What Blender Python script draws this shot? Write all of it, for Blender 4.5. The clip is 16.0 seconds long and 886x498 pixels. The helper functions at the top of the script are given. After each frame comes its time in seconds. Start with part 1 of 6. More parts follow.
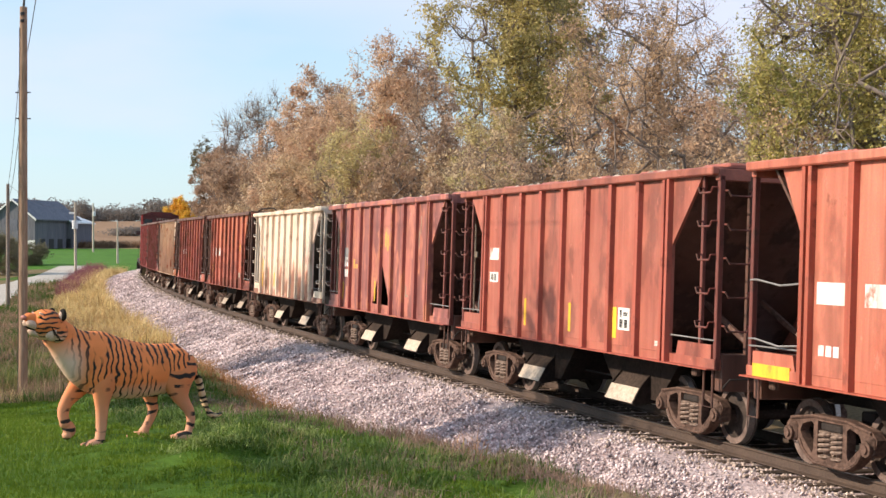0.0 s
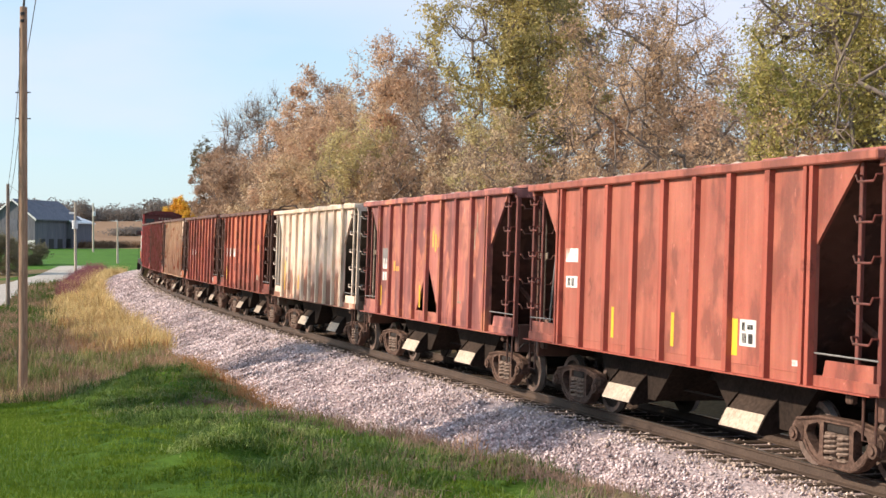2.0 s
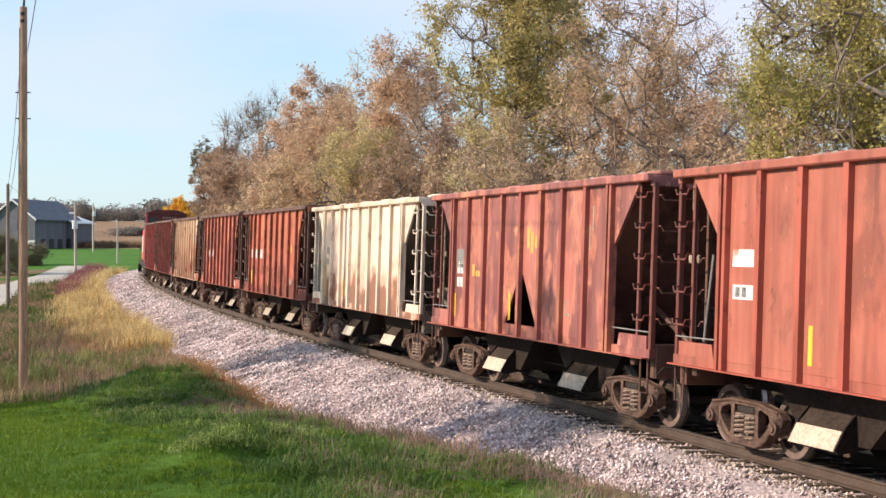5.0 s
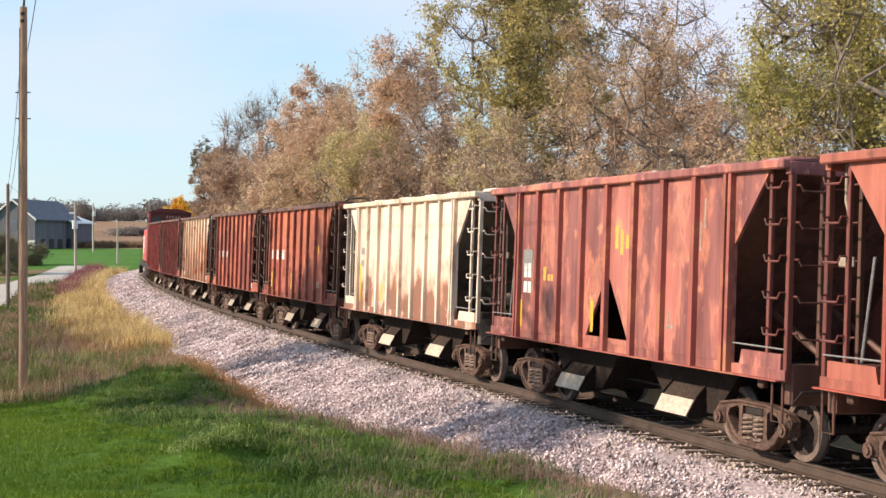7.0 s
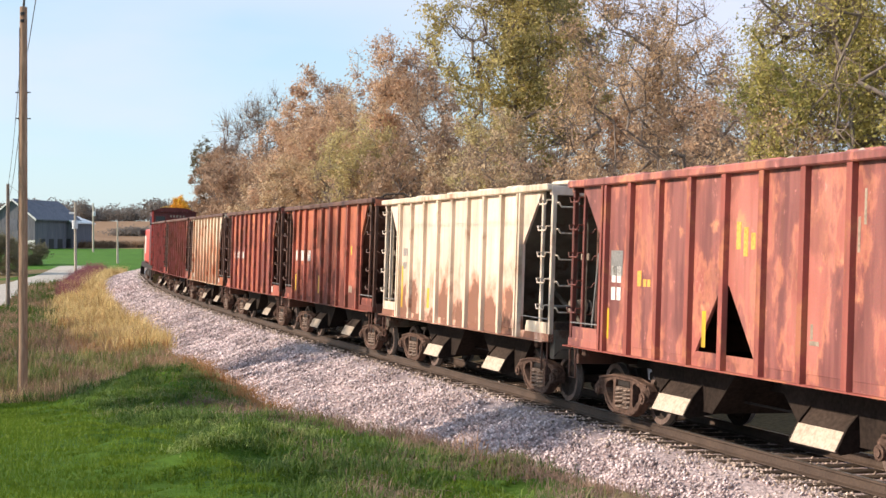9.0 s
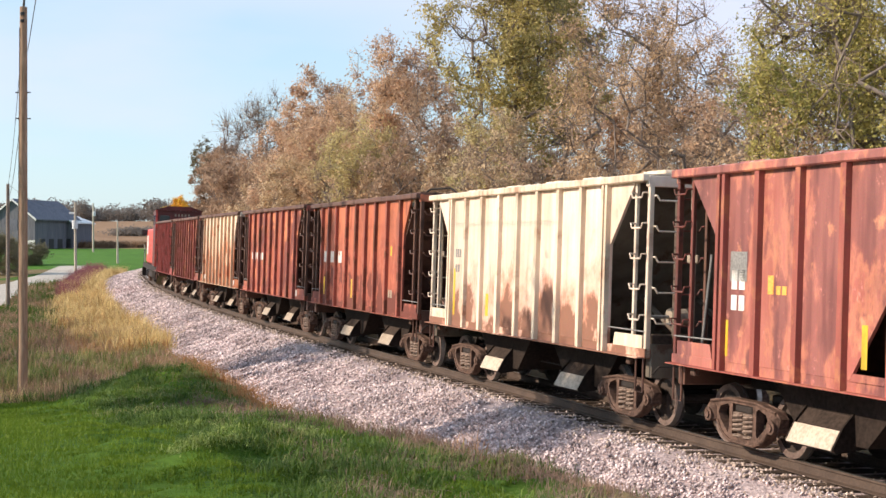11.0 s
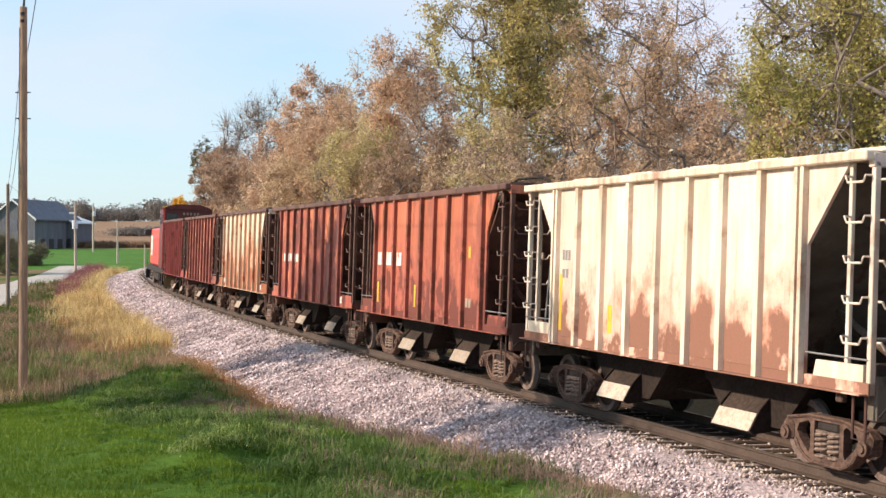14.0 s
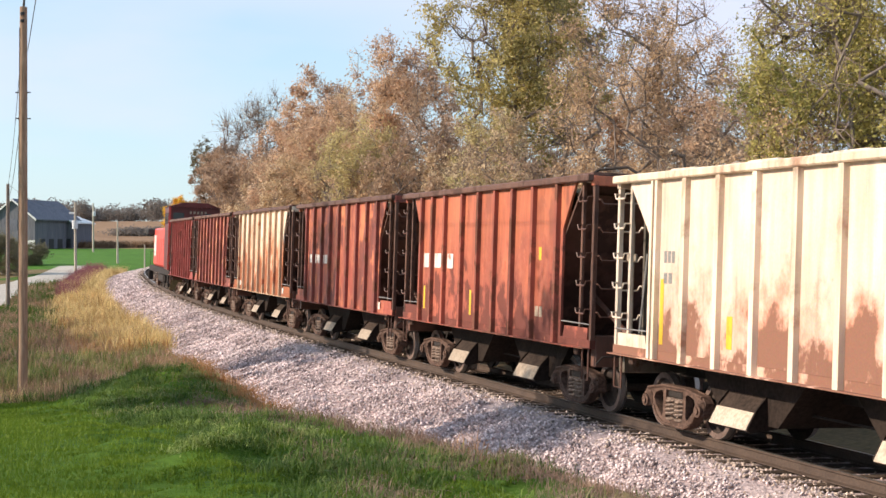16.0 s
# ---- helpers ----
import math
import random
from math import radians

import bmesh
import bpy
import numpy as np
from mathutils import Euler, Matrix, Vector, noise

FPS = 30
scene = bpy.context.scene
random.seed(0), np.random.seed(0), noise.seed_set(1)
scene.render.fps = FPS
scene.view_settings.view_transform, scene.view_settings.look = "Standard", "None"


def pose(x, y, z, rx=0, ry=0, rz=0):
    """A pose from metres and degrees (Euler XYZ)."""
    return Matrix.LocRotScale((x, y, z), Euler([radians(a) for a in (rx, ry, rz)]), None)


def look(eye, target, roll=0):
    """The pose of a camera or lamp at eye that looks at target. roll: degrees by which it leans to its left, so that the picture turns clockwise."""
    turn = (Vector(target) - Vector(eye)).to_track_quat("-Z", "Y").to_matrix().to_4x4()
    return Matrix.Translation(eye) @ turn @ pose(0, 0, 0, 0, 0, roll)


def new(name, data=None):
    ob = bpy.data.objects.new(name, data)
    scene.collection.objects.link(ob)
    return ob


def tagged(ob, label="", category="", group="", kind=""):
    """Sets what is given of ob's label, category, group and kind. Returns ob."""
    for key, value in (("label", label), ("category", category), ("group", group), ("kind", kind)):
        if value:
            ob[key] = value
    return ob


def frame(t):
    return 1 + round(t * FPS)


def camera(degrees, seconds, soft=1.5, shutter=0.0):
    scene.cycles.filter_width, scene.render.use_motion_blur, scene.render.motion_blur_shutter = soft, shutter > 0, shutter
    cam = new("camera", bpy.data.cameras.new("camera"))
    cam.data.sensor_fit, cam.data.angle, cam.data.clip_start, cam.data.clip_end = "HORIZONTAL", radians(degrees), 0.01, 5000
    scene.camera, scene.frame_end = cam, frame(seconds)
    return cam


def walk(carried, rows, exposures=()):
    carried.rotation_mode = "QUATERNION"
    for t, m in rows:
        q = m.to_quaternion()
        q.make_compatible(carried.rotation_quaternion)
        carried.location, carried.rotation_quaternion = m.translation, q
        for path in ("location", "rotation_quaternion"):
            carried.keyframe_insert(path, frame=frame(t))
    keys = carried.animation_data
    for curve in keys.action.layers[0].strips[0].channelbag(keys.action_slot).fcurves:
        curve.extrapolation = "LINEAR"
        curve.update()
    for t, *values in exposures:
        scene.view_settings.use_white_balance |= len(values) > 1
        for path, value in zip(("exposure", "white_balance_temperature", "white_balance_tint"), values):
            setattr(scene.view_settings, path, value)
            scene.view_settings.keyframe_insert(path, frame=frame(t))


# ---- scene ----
cam = camera(35.256, 16.0, soft=1.5)
LOOK = pose(0, 0, 3.075, 90 - 0.096, 0, 0)
walk(cam, [(0.0, LOOK), (16.0, LOOK)], exposures=[(0.0, 0.42), (16.0, 0.42)])

# ---- light ----
SUN_AZ, SUN_EL = radians(187), radians(29)      # direction towards the sun, counted from +x
world = bpy.data.worlds.new("sky")
scene.world = world
world.use_nodes = True
wn, wl = world.node_tree.nodes, world.node_tree.links
sky = wn.new("ShaderNodeTexSky")
sky.sky_type, sky.sun_disc = "NISHITA", False
sky.sun_elevation, sky.sun_rotation = SUN_EL, radians(90) - SUN_AZ
sky.air_density, sky.dust_density, sky.ozone_density = 1.0, 0.6, 1.0
wco = wn.new("ShaderNodeTexCoord")
wmap = wn.new("ShaderNodeMapping")
wmap.inputs["Scale"].default_value = (1.0, 1.0, 3.5)
cloud = wn.new("ShaderNodeTexNoise")
cloud.inputs["Scale"].default_value, cloud.inputs["Detail"].default_value = 2.1, 5
cramp = wn.new("ShaderNodeValToRGB")
cramp.color_ramp.elements[0].position, cramp.color_ramp.elements[1].position = 0.50, 0.80
wmix = wn.new("ShaderNodeMixRGB")
wmix.inputs[2].default_value = (4.7, 4.6, 5.6, 1)
wl.new(wco.outputs["Generated"], wmap.inputs["Vector"])
wl.new(wmap.outputs["Vector"], cloud.inputs["Vector"])
wl.new(cloud.outputs["Fac"], cramp.inputs["Fac"])
wsep = wn.new("ShaderNodeSeparateXYZ")
wl.new(wco.outputs["Generated"], wsep.inputs[0])


def sky_sum(op, a, b, c=0.0):
    k = wn.new("ShaderNodeMath")
    k.operation = op
    for sock, v in zip(k.inputs, (a, b, c)):
        if isinstance(v, (int, float)):
            sock.default_value = v
        else:
            wl.new(v, sock)
    return k.outputs[0]


# a pale bank of cloud hangs low beyond the woods
bank = sky_sum("MULTIPLY_ADD", wsep.outputs["Z"], 5.0, sky_sum("MULTIPLY_ADD", wsep.outputs["X"], 1.5, -1.03))
bank = sky_sum("MULTIPLY_ADD", cloud.outputs["Fac"], 1.1, bank)
edge = wn.new("ShaderNodeMapRange")
edge.inputs["From Min"].default_value, edge.inputs["From Max"].default_value = 0.08, 0.55
wl.new(bank, edge.inputs["Value"])
upper = wn.new("ShaderNodeMapRange")
upper.inputs["From Min"].default_value, upper.inputs["From Max"].default_value = 0.5, 0.22
wl.new(wsep.outputs["Z"], upper.inputs["Value"])
cover = sky_sum("MULTIPLY", sky_sum("MULTIPLY", edge.outputs["Result"], upper.outputs["Result"]), 0.75)
wl.new(sky_sum("MAXIMUM", cover, cramp.outputs["Color"]), wmix.inputs["Fac"])
haze = wn.new("ShaderNodeMixRGB")               # thin high haze over the whole sky
haze.inputs[0].default_value, haze.inputs[2].default_value = 0.62, (3.25, 4.3, 5.15, 1)
wl.new(sky.outputs["Color"], haze.inputs[1])
wl.new(haze.outputs["Color"], wmix.inputs[1])
wtint = wn.new("ShaderNodeMixRGB")
wtint.blend_type = "MULTIPLY"
wtint.inputs[0].default_value, wtint.inputs[2].default_value = 1.0, (0.97, 1.0, 1.02, 1)
wl.new(wmix.outputs["Color"], wtint.inputs[1])
wl.new(wtint.outputs["Color"], wn["Background"].inputs["Color"])
wn["Background"].inputs["Strength"].default_value = 0.145
sun = new("sun", bpy.data.lights.new("sun", "SUN"))
sun.data.energy, sun.data.angle, sun.data.color = 5.0, radians(0.6), (1.0, 0.835, 0.67)
to_sun = Vector((math.cos(SUN_AZ) * math.cos(SUN_EL), math.sin(SUN_AZ) * math.cos(SUN_EL), math.sin(SUN_EL)))
sun.matrix_world = look(to_sun * 60, (0, 0, 0))

# ---- materials ----
def nodes_of(name):
    m = bpy.data.materials.new(name)
    m.use_nodes = True
    return m, m.node_tree.nodes, m.node_tree.links, m.node_tree.nodes["Principled BSDF"]


def noise_node(n, l, scale, detail=4, stretch=(1, 1, 1), shift=0.0, coord="Object"):
    co, mp, nz = n.new("ShaderNodeTexCoord"), n.new("ShaderNodeMapping"), n.new("ShaderNodeTexNoise")
    mp.inputs["Scale"].default_value = stretch
    mp.inputs["Location"].default_value = (shift, shift * 0.7, shift * 1.3)
    nz.inputs["Scale"].default_value, nz.inputs["Detail"].default_value = scale, detail
    l.new(co.outputs[coord], mp.inputs["Vector"])
    l.new(mp.outputs["Vector"], nz.inputs["Vector"])
    return nz


def ramp(n, l, source, lo, hi):
    r = n.new("ShaderNodeMapRange")
    r.inputs["From Min"].default_value, r.inputs["From Max"].default_value = lo, hi
    l.new(source, r.inputs["Value"])
    return r.outputs["Result"]


def mix(n, l, fac, a, b, mode="MIX"):
    m = n.new("ShaderNodeMixRGB")
    m.blend_type = mode
    for sock, v in ((m.inputs[0], fac), (m.inputs[1], a), (m.inputs[2], b)):
        if isinstance(v, (int, float)):
            sock.default_value = v
        elif isinstance(v, tuple):
            sock.default_value = (*v, 1)
        else:
            l.new(v, sock)
    return m.outputs["Color"]


def bump(n, l, bsdf, height, strength, dist=0.02):
    b = n.new("ShaderNodeBump")
    b.inputs["Strength"].default_value, b.inputs["Distance"].default_value = strength, dist
    l.new(height, b.inputs["Height"])
    l.new(b.outputs["Normal"], bsdf.inputs["Normal"])


def mat(name, a, b, scale=6.0, rough=0.75, metal=0.0, fine=40.0, bumps=0.3, dist=0.01, stretch=(1, 1, 1), rnd=0.0, island=0.0, coord="Object"):
    """Two tones over a coarse noise, grain over a fine one, relief from the grain."""
    m, n, l, p = nodes_of(name)
    n1 = noise_node(n, l, scale, 4, stretch, 0.0, coord)
    n2 = noise_node(n, l, fine, 3, stretch, 3.0, coord)
    c = mix(n, l, ramp(n, l, n1.outputs["Fac"], 0.3, 0.7), a, b)
    c = mix(n, l, 0.35, c, mix(n, l, ramp(n, l, n2.outputs["Fac"], 0.3, 0.7), tuple(v * 0.45 for v in a), tuple(min(1, v * 1.5) for v in b)))
    for amount, node, out in ((rnd, "ShaderNodeObjectInfo", "Random"), (island, "ShaderNodeNewGeometry", "Random Per Island")):
        if amount:
            i = n.new(node)
            h = n.new("ShaderNodeHueSaturation")
            l.new(ramp_to(n, l, i.outputs[out], 1 - amount, 1 + amount), h.inputs["Value"])
            l.new(c, h.inputs["Color"])
            c = h.outputs["Color"]
    l.new(c, p.inputs["Base Color"])
    p.inputs["Roughness"].default_value, p.inputs["Metallic"].default_value = rough, metal
    p.inputs["Specular IOR Level"].default_value = 0.12 if rough >= 0.85 else 0.4
    if bumps:
        bump(n, l, p, n2.outputs["Fac"], bumps, dist)
    return m


def ramp_to(n, l, source, lo, hi):
    r = n.new("ShaderNodeMapRange")
    r.inputs["To Min"].default_value, r.inputs["To Max"].default_value = lo, hi
    l.new(source, r.inputs["Value"])
    return r.outputs["Result"]


def math_node(n, l, op, a, b):
    k = n.new("ShaderNodeMath")
    k.operation = op
    for sock, v in zip(k.inputs, (a, b)):
        if isinstance(v, (int, float)):
            sock.default_value = v
        else:
            l.new(v, sock)
    return k.outputs[0]


def per_sheet(n, l, node, seed, reach=6.0):
    """Shift a noise from one sheet to the next, so that its patches stop at the ribs."""
    info, put = n.new("ShaderNodeObjectInfo"), n.new("ShaderNodeCombineXYZ")
    l.new(math_node(n, l, "MULTIPLY", info.outputs["Random"], reach), put.inputs[0])
    put.inputs[1].default_value = seed
    l.new(math_node(n, l, "MULTIPLY", info.outputs["Random"], reach * 0.4), put.inputs[2])
    for link_ in node.inputs["Vector"].links:
        l.new(put.outputs[0], link_.from_node.inputs["Location"])


def paint(name, base, faded, rust, amount, seed, low=0.0, rough=0.55, dark=0.0, grime=0.82, soot=0.35, scuff=0.25, crisp=0.07):
    """Weathered car paint: fading sheet by sheet, crisp rust patches, soot, scuffs and runs."""
    m, n, l, p = nodes_of(name)
    broad = noise_node(n, l, 0.75, 3, (1, 1, 1), seed)
    patch = noise_node(n, l, 1.7, 10, (1, 1, 0.8), seed + 5)
    patch.inputs["Roughness"].default_value = 0.64
    streak = noise_node(n, l, 3.0, 4, (2.6, 1, 0.16), seed + 9)
    grain = noise_node(n, l, 38, 3, (1, 1, 1), seed)
    c = mix(n, l, ramp(n, l, broad.outputs["Fac"], 0.35, 0.65), base, faded)
    if dark:                                  # old maroon stains that hang down the sheets
        stain = noise_node(n, l, 0.80, 8, (1.3, 1, 0.55), seed + 17)
        stain.inputs["Roughness"].default_value = 0.6
        c = mix(n, l, math_node(n, l, "MULTIPLY", ramp(n, l, stain.outputs["Fac"], 0.465, 0.53), dark), c, (base[0] * 0.34, base[1] * 0.44, base[2] * 0.60))
        rim_ = math_node(n, l, "MULTIPLY", ramp(n, l, stain.outputs["Fac"], 0.44, 0.465), ramp(n, l, stain.outputs["Fac"], 0.505, 0.475))
        c = mix(n, l, math_node(n, l, "MULTIPLY", rim_, 0.7 * dark), c, rust)
    run = noise_node(n, l, 2.6, 4, (2.4, 1, 0.2), seed + 23)
    c = mix(n, l, ramp(n, l, run.outputs["Fac"], 0.36, 0.60), mix(n, l, 1.0, c, (grime, grime * 0.96, grime * 0.93), "MULTIPLY"), mix(n, l, 0.35, c, faded))
    if soot:                                  # brown-black smears with an edge of their own
        smear = noise_node(n, l, 1.05, 7, (1.5, 1, 0.75), seed + 41)
        smear.inputs["Roughness"].default_value = 0.58
        per_sheet(n, l, smear, seed)
        c = mix(n, l, math_node(n, l, "MULTIPLY", ramp(n, l, smear.outputs["Fac"], 0.55, 0.64), soot), c, (base[0] * 0.30, base[1] * 0.36, base[2] * 0.42))
    lo = 0.70 - amount * 0.36
    pm = ramp(n, l, patch.outputs["Fac"], lo, lo + crisp)
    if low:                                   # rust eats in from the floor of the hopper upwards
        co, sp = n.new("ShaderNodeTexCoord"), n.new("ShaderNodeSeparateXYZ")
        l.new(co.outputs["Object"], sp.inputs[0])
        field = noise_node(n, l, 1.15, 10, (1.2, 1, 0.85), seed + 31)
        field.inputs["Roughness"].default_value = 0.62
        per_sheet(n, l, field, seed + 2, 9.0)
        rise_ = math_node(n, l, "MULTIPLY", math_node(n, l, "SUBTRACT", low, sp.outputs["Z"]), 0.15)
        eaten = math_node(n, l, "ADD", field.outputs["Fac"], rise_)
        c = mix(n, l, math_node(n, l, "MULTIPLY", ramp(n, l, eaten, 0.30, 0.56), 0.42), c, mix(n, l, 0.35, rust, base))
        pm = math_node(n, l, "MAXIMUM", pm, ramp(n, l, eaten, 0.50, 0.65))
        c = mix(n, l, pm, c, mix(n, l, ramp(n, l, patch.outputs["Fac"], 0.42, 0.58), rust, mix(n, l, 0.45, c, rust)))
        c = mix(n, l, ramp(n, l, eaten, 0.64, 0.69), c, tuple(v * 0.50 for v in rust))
    else:
        c = mix(n, l, pm, c, rust)
    sm = ramp(n, l, streak.outputs["Fac"], 0.60 - 0.12 * amount, 0.76)
    c = mix(n, l, math_node(n, l, "MULTIPLY", sm, 0.25 + 0.6 * amount), c, tuple(v * 0.35 for v in rust))
    if scuff:                                 # pale scrapes and chipped flecks
        chip = noise_node(n, l, 5.5, 8, (1, 1, 0.6), seed + 53)
        chip.inputs["Roughness"].default_value = 0.7
        c = mix(n, l, math_node(n, l, "MULTIPLY", ramp(n, l, chip.outputs["Fac"], 0.62, 0.68), scuff), c, tuple(min(0.9, v * 1.5 + 0.06) for v in faded))
    c = mix(n, l, 0.22, c, grain.outputs["Color"], "OVERLAY")
    info, hue = n.new("ShaderNodeObjectInfo"), n.new("ShaderNodeHueSaturation")
    l.new(ramp_to(n, l, info.outputs["Random"], 0.86, 1.04), hue.inputs["Value"])
    l.new(c, hue.inputs["Color"])
    l.new(hue.outputs["Color"], p.inputs["Base Color"])
    l.new(ramp_to(n, l, pm, rough, 0.9), p.inputs["Roughness"])
    bump(n, l, p, mix(n, l, 0.5, grain.outputs["Fac"], broad.outputs["Fac"]), 0.15, 0.02)
    return m


def leaf_mat(name, colors, see=0.35, stretch=(1, 1, 1)):
    """Leaves whose tone differs from one to the next and which let some light through."""
    m, n, l, p = nodes_of(name)
    g = n.new("ShaderNodeNewGeometry")
    r = n.new("ShaderNodeValToRGB")
    while len(r.color_ramp.elements) < len(colors):
        r.color_ramp.elements.new(0.5)
    for i, c in enumerate(colors):
        r.color_ramp.elements[i].position = i / (len(colors) - 1)
        r.color_ramp.elements[i].color = (*c, 1)
    l.new(g.outputs["Random Per Island"], r.inputs["Fac"])
    grain = noise_node(n, l, 0.5, 3, stretch)
    c = mix(n, l, 0.55, r.outputs["Color"], mix(n, l, ramp(n, l, grain.outputs["Fac"], 0.32, 0.68), tuple(v * 0.8 for v in colors[0]), colors[-1]))
    l.new(c, p.inputs["Base Color"])
    p.inputs["Roughness"].default_value = 0.65
    p.inputs["Specular IOR Level"].default_value = 0.2
    t, mx = n.new("ShaderNodeBsdfTranslucent"), n.new("ShaderNodeMixShader")
    l.new(c, t.inputs["Color"])
    mx.inputs[0].default_value = see
    l.new(p.outputs[0], mx.inputs[1])
    l.new(t.outputs[0], mx.inputs[2])
    l.new(mx.outputs[0], n["Material Output"].inputs["Surface"])
    return m


# Noise drawn out along x bands the soil in place of long shadows.
M_LAWN = mat("lawn_soil", (0.036, 0.080, 0.008), (0.072, 0.135, 0.015), 0.7, 0.9, 0, 18, 0.5, 0.03, (0.35, 2.2, 1))
M_DRY = mat("dry_soil", (0.10, 0.075, 0.035), (0.20, 0.15, 0.075), 0.5, 0.95, 0, 12, 0.6, 0.04)
M_FIELD = mat("green_field", (0.05, 0.135, 0.014), (0.075, 0.17, 0.022), 0.03, 0.9, 0, 0.8, 0.4, 0.05)
M_CORN = mat("corn_stubble", (0.19, 0.115, 0.07), (0.30, 0.195, 0.12), 0.02, 0.95, 0, 0.7, 0.6, 0.2, (0.25, 1, 1))
M_WOODS = mat("woods_floor", (0.055, 0.042, 0.025), (0.12, 0.085, 0.045), 0.4, 0.95, 0, 9, 0.6, 0.04)
M_BALLAST = mat("ballast", (0.20, 0.152, 0.155), (0.55, 0.445, 0.44), 0.55, 0.9, 0, 16, 1.0, 0.06)
M_STONE = mat("ballast_stone", (0.28, 0.207, 0.212), (0.76, 0.615, 0.61), 0.55, 0.85, 0, 30, 0.3, 0.01, island=0.6)
M_TANSTONE = mat("oily_ballast_stone", (0.26, 0.195, 0.16), (0.58, 0.47, 0.40), 0.5, 0.85, 0, 30, 0.3, 0.01, island=0.45)
M_RAIL = mat("rail_steel", (0.056, 0.038, 0.030), (0.105, 0.073, 0.056), 2, 0.7, 0.2, 30, 0.3)
M_RAILTOP = mat("rail_head", (0.33, 0.31, 0.29), (0.5, 0.48, 0.46), 3, 0.35, 0.8, 60, 0.1)
M_TIE = mat("creosote_wood", (0.045, 0.032, 0.025), (0.11, 0.08, 0.06), 3, 0.9, 0, 22, 0.8, 0.02, (0.25, 3, 3), rnd=0.3)
M_ROAD = mat("concrete_road", (0.33, 0.30, 0.265), (0.47, 0.43, 0.385), 0.3, 0.9, 0, 7, 0.3, 0.02)
M_POLE = mat("pole_wood", (0.21, 0.125, 0.085), (0.46, 0.31, 0.215), 3, 0.85, 0, 14, 0.8, 0.02, (4, 4, 0.25))
M_POLEGREY = mat("pole_weathered", (0.36, 0.31, 0.25), (0.52, 0.46, 0.38), 3, 0.85, 0, 14, 0.6, 0.02, (4, 4, 0.25))
# Darkened for the shade under the cars; also plain dark ironwork.
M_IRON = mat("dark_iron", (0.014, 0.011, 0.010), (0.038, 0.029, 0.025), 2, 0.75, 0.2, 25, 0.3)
M_CHUTE = mat("chute_steel", (0.26, 0.205, 0.155), (0.38, 0.31, 0.24), 2, 0.7, 0.0, 18, 0.3)
M_PLATE = mat("pale_plate_steel", (0.40, 0.325, 0.25), (0.56, 0.47, 0.375), 2, 0.7, 0.0, 18, 0.3)
# Near-black so that the darkness under the cars sits in the colour.
M_BAY = mat("bay_steel_shade", (0.014, 0.010, 0.009), (0.036, 0.026, 0.021), 1.5, 0.85, 0.0, 16, 0.3)
M_TRUCK = mat("truck_casting", (0.038, 0.025, 0.021), (0.165, 0.105, 0.082), 5, 0.85, 0.1, 20, 0.6, 0.02)
M_COIL = mat("coil_steel", (0.16, 0.11, 0.085), (0.33, 0.25, 0.20), 3, 0.7, 0.2, 20, 0.3)
# Hood sheets darkened the same way for their shade.
M_HOOD = mat("hood_steel_shade", (0.026, 0.019, 0.016), (0.07, 0.05, 0.04), 1.5, 0.85, 0.0, 16, 0.4)
M_WHEEL = mat("wheel_steel", (0.022, 0.016, 0.014), (0.06, 0.043, 0.035), 4, 0.8, 0.1, 25, 0.4)
M_RIM = mat("wheel_rim_steel", (0.09, 0.06, 0.05), (0.21, 0.15, 0.125), 4, 0.7, 0.2, 25, 0.3)
M_TREAD = mat("wheel_tread", (0.3, 0.27, 0.25), (0.42, 0.38, 0.35), 3, 0.4, 0.7, 40, 0.1)
M_GREYST = mat("galvanised_grey", (0.16, 0.16, 0.16), (0.28, 0.27, 0.26), 2, 0.6, 0.2, 30, 0.2)
M_WHITE = paint("white_stencil", (0.70, 0.69, 0.66), (0.82, 0.81, 0.78), (0.44, 0.20, 0.14), 0.44, 62.0, soot=0.2)
M_YELLOW = paint("yellow_tape", (0.76, 0.47, 0.03), (0.88, 0.58, 0.05), (0.42, 0.20, 0.06), 0.22, 64.0)
M_ORANGE = mat("orange_spray", (0.70, 0.30, 0.05), (0.82, 0.42, 0.1), 4, 0.6, 0, 30, 0.1)
M_BLACK = mat("black_paint", (0.012, 0.012, 0.012), (0.03, 0.03, 0.03), 4, 0.6, 0, 30, 0.1)
M_BARK = mat("bark", (0.14, 0.11, 0.092), (0.29, 0.24, 0.205), 2, 0.9, 0, 14, 0.8, 0.03, (3, 3, 0.6))
M_TWIG = mat("twig", (0.165, 0.125, 0.105), (0.30, 0.235, 0.20), 2, 0.9, 0, 14, 0.3)
M_SILO = mat("barn_board", (0.105, 0.105, 0.125), (0.175, 0.175, 0.20), 0.6, 0.85, 0, 3.0, 0.5, 0.05, (4, 4, 0.2))
M_ROOF = mat("barn_shingle", (0.095, 0.098, 0.13), (0.15, 0.155, 0.19), 0.6, 0.8, 0, 3.0, 0.4, 0.04)
M_TIN = mat("tin_roof", (0.62, 0.63, 0.66), (0.78, 0.79, 0.8), 0.5, 0.5, 0.2, 4.0, 0.2)
M_PLASTER = mat("lime_wall", (0.55, 0.55, 0.52), (0.7, 0.7, 0.66), 1, 0.85, 0, 6, 0.3)
M_CABLE = mat("cable", (0.03, 0.03, 0.03), (0.06, 0.06, 0.06), 4, 0.6, 0, 30, 0.0)
M_TRANS = mat("transformer_grey", (0.5, 0.52, 0.54), (0.62, 0.64, 0.66), 3, 0.5, 0.1, 30, 0.1)
m, n, l, p = nodes_of("dark_glass")
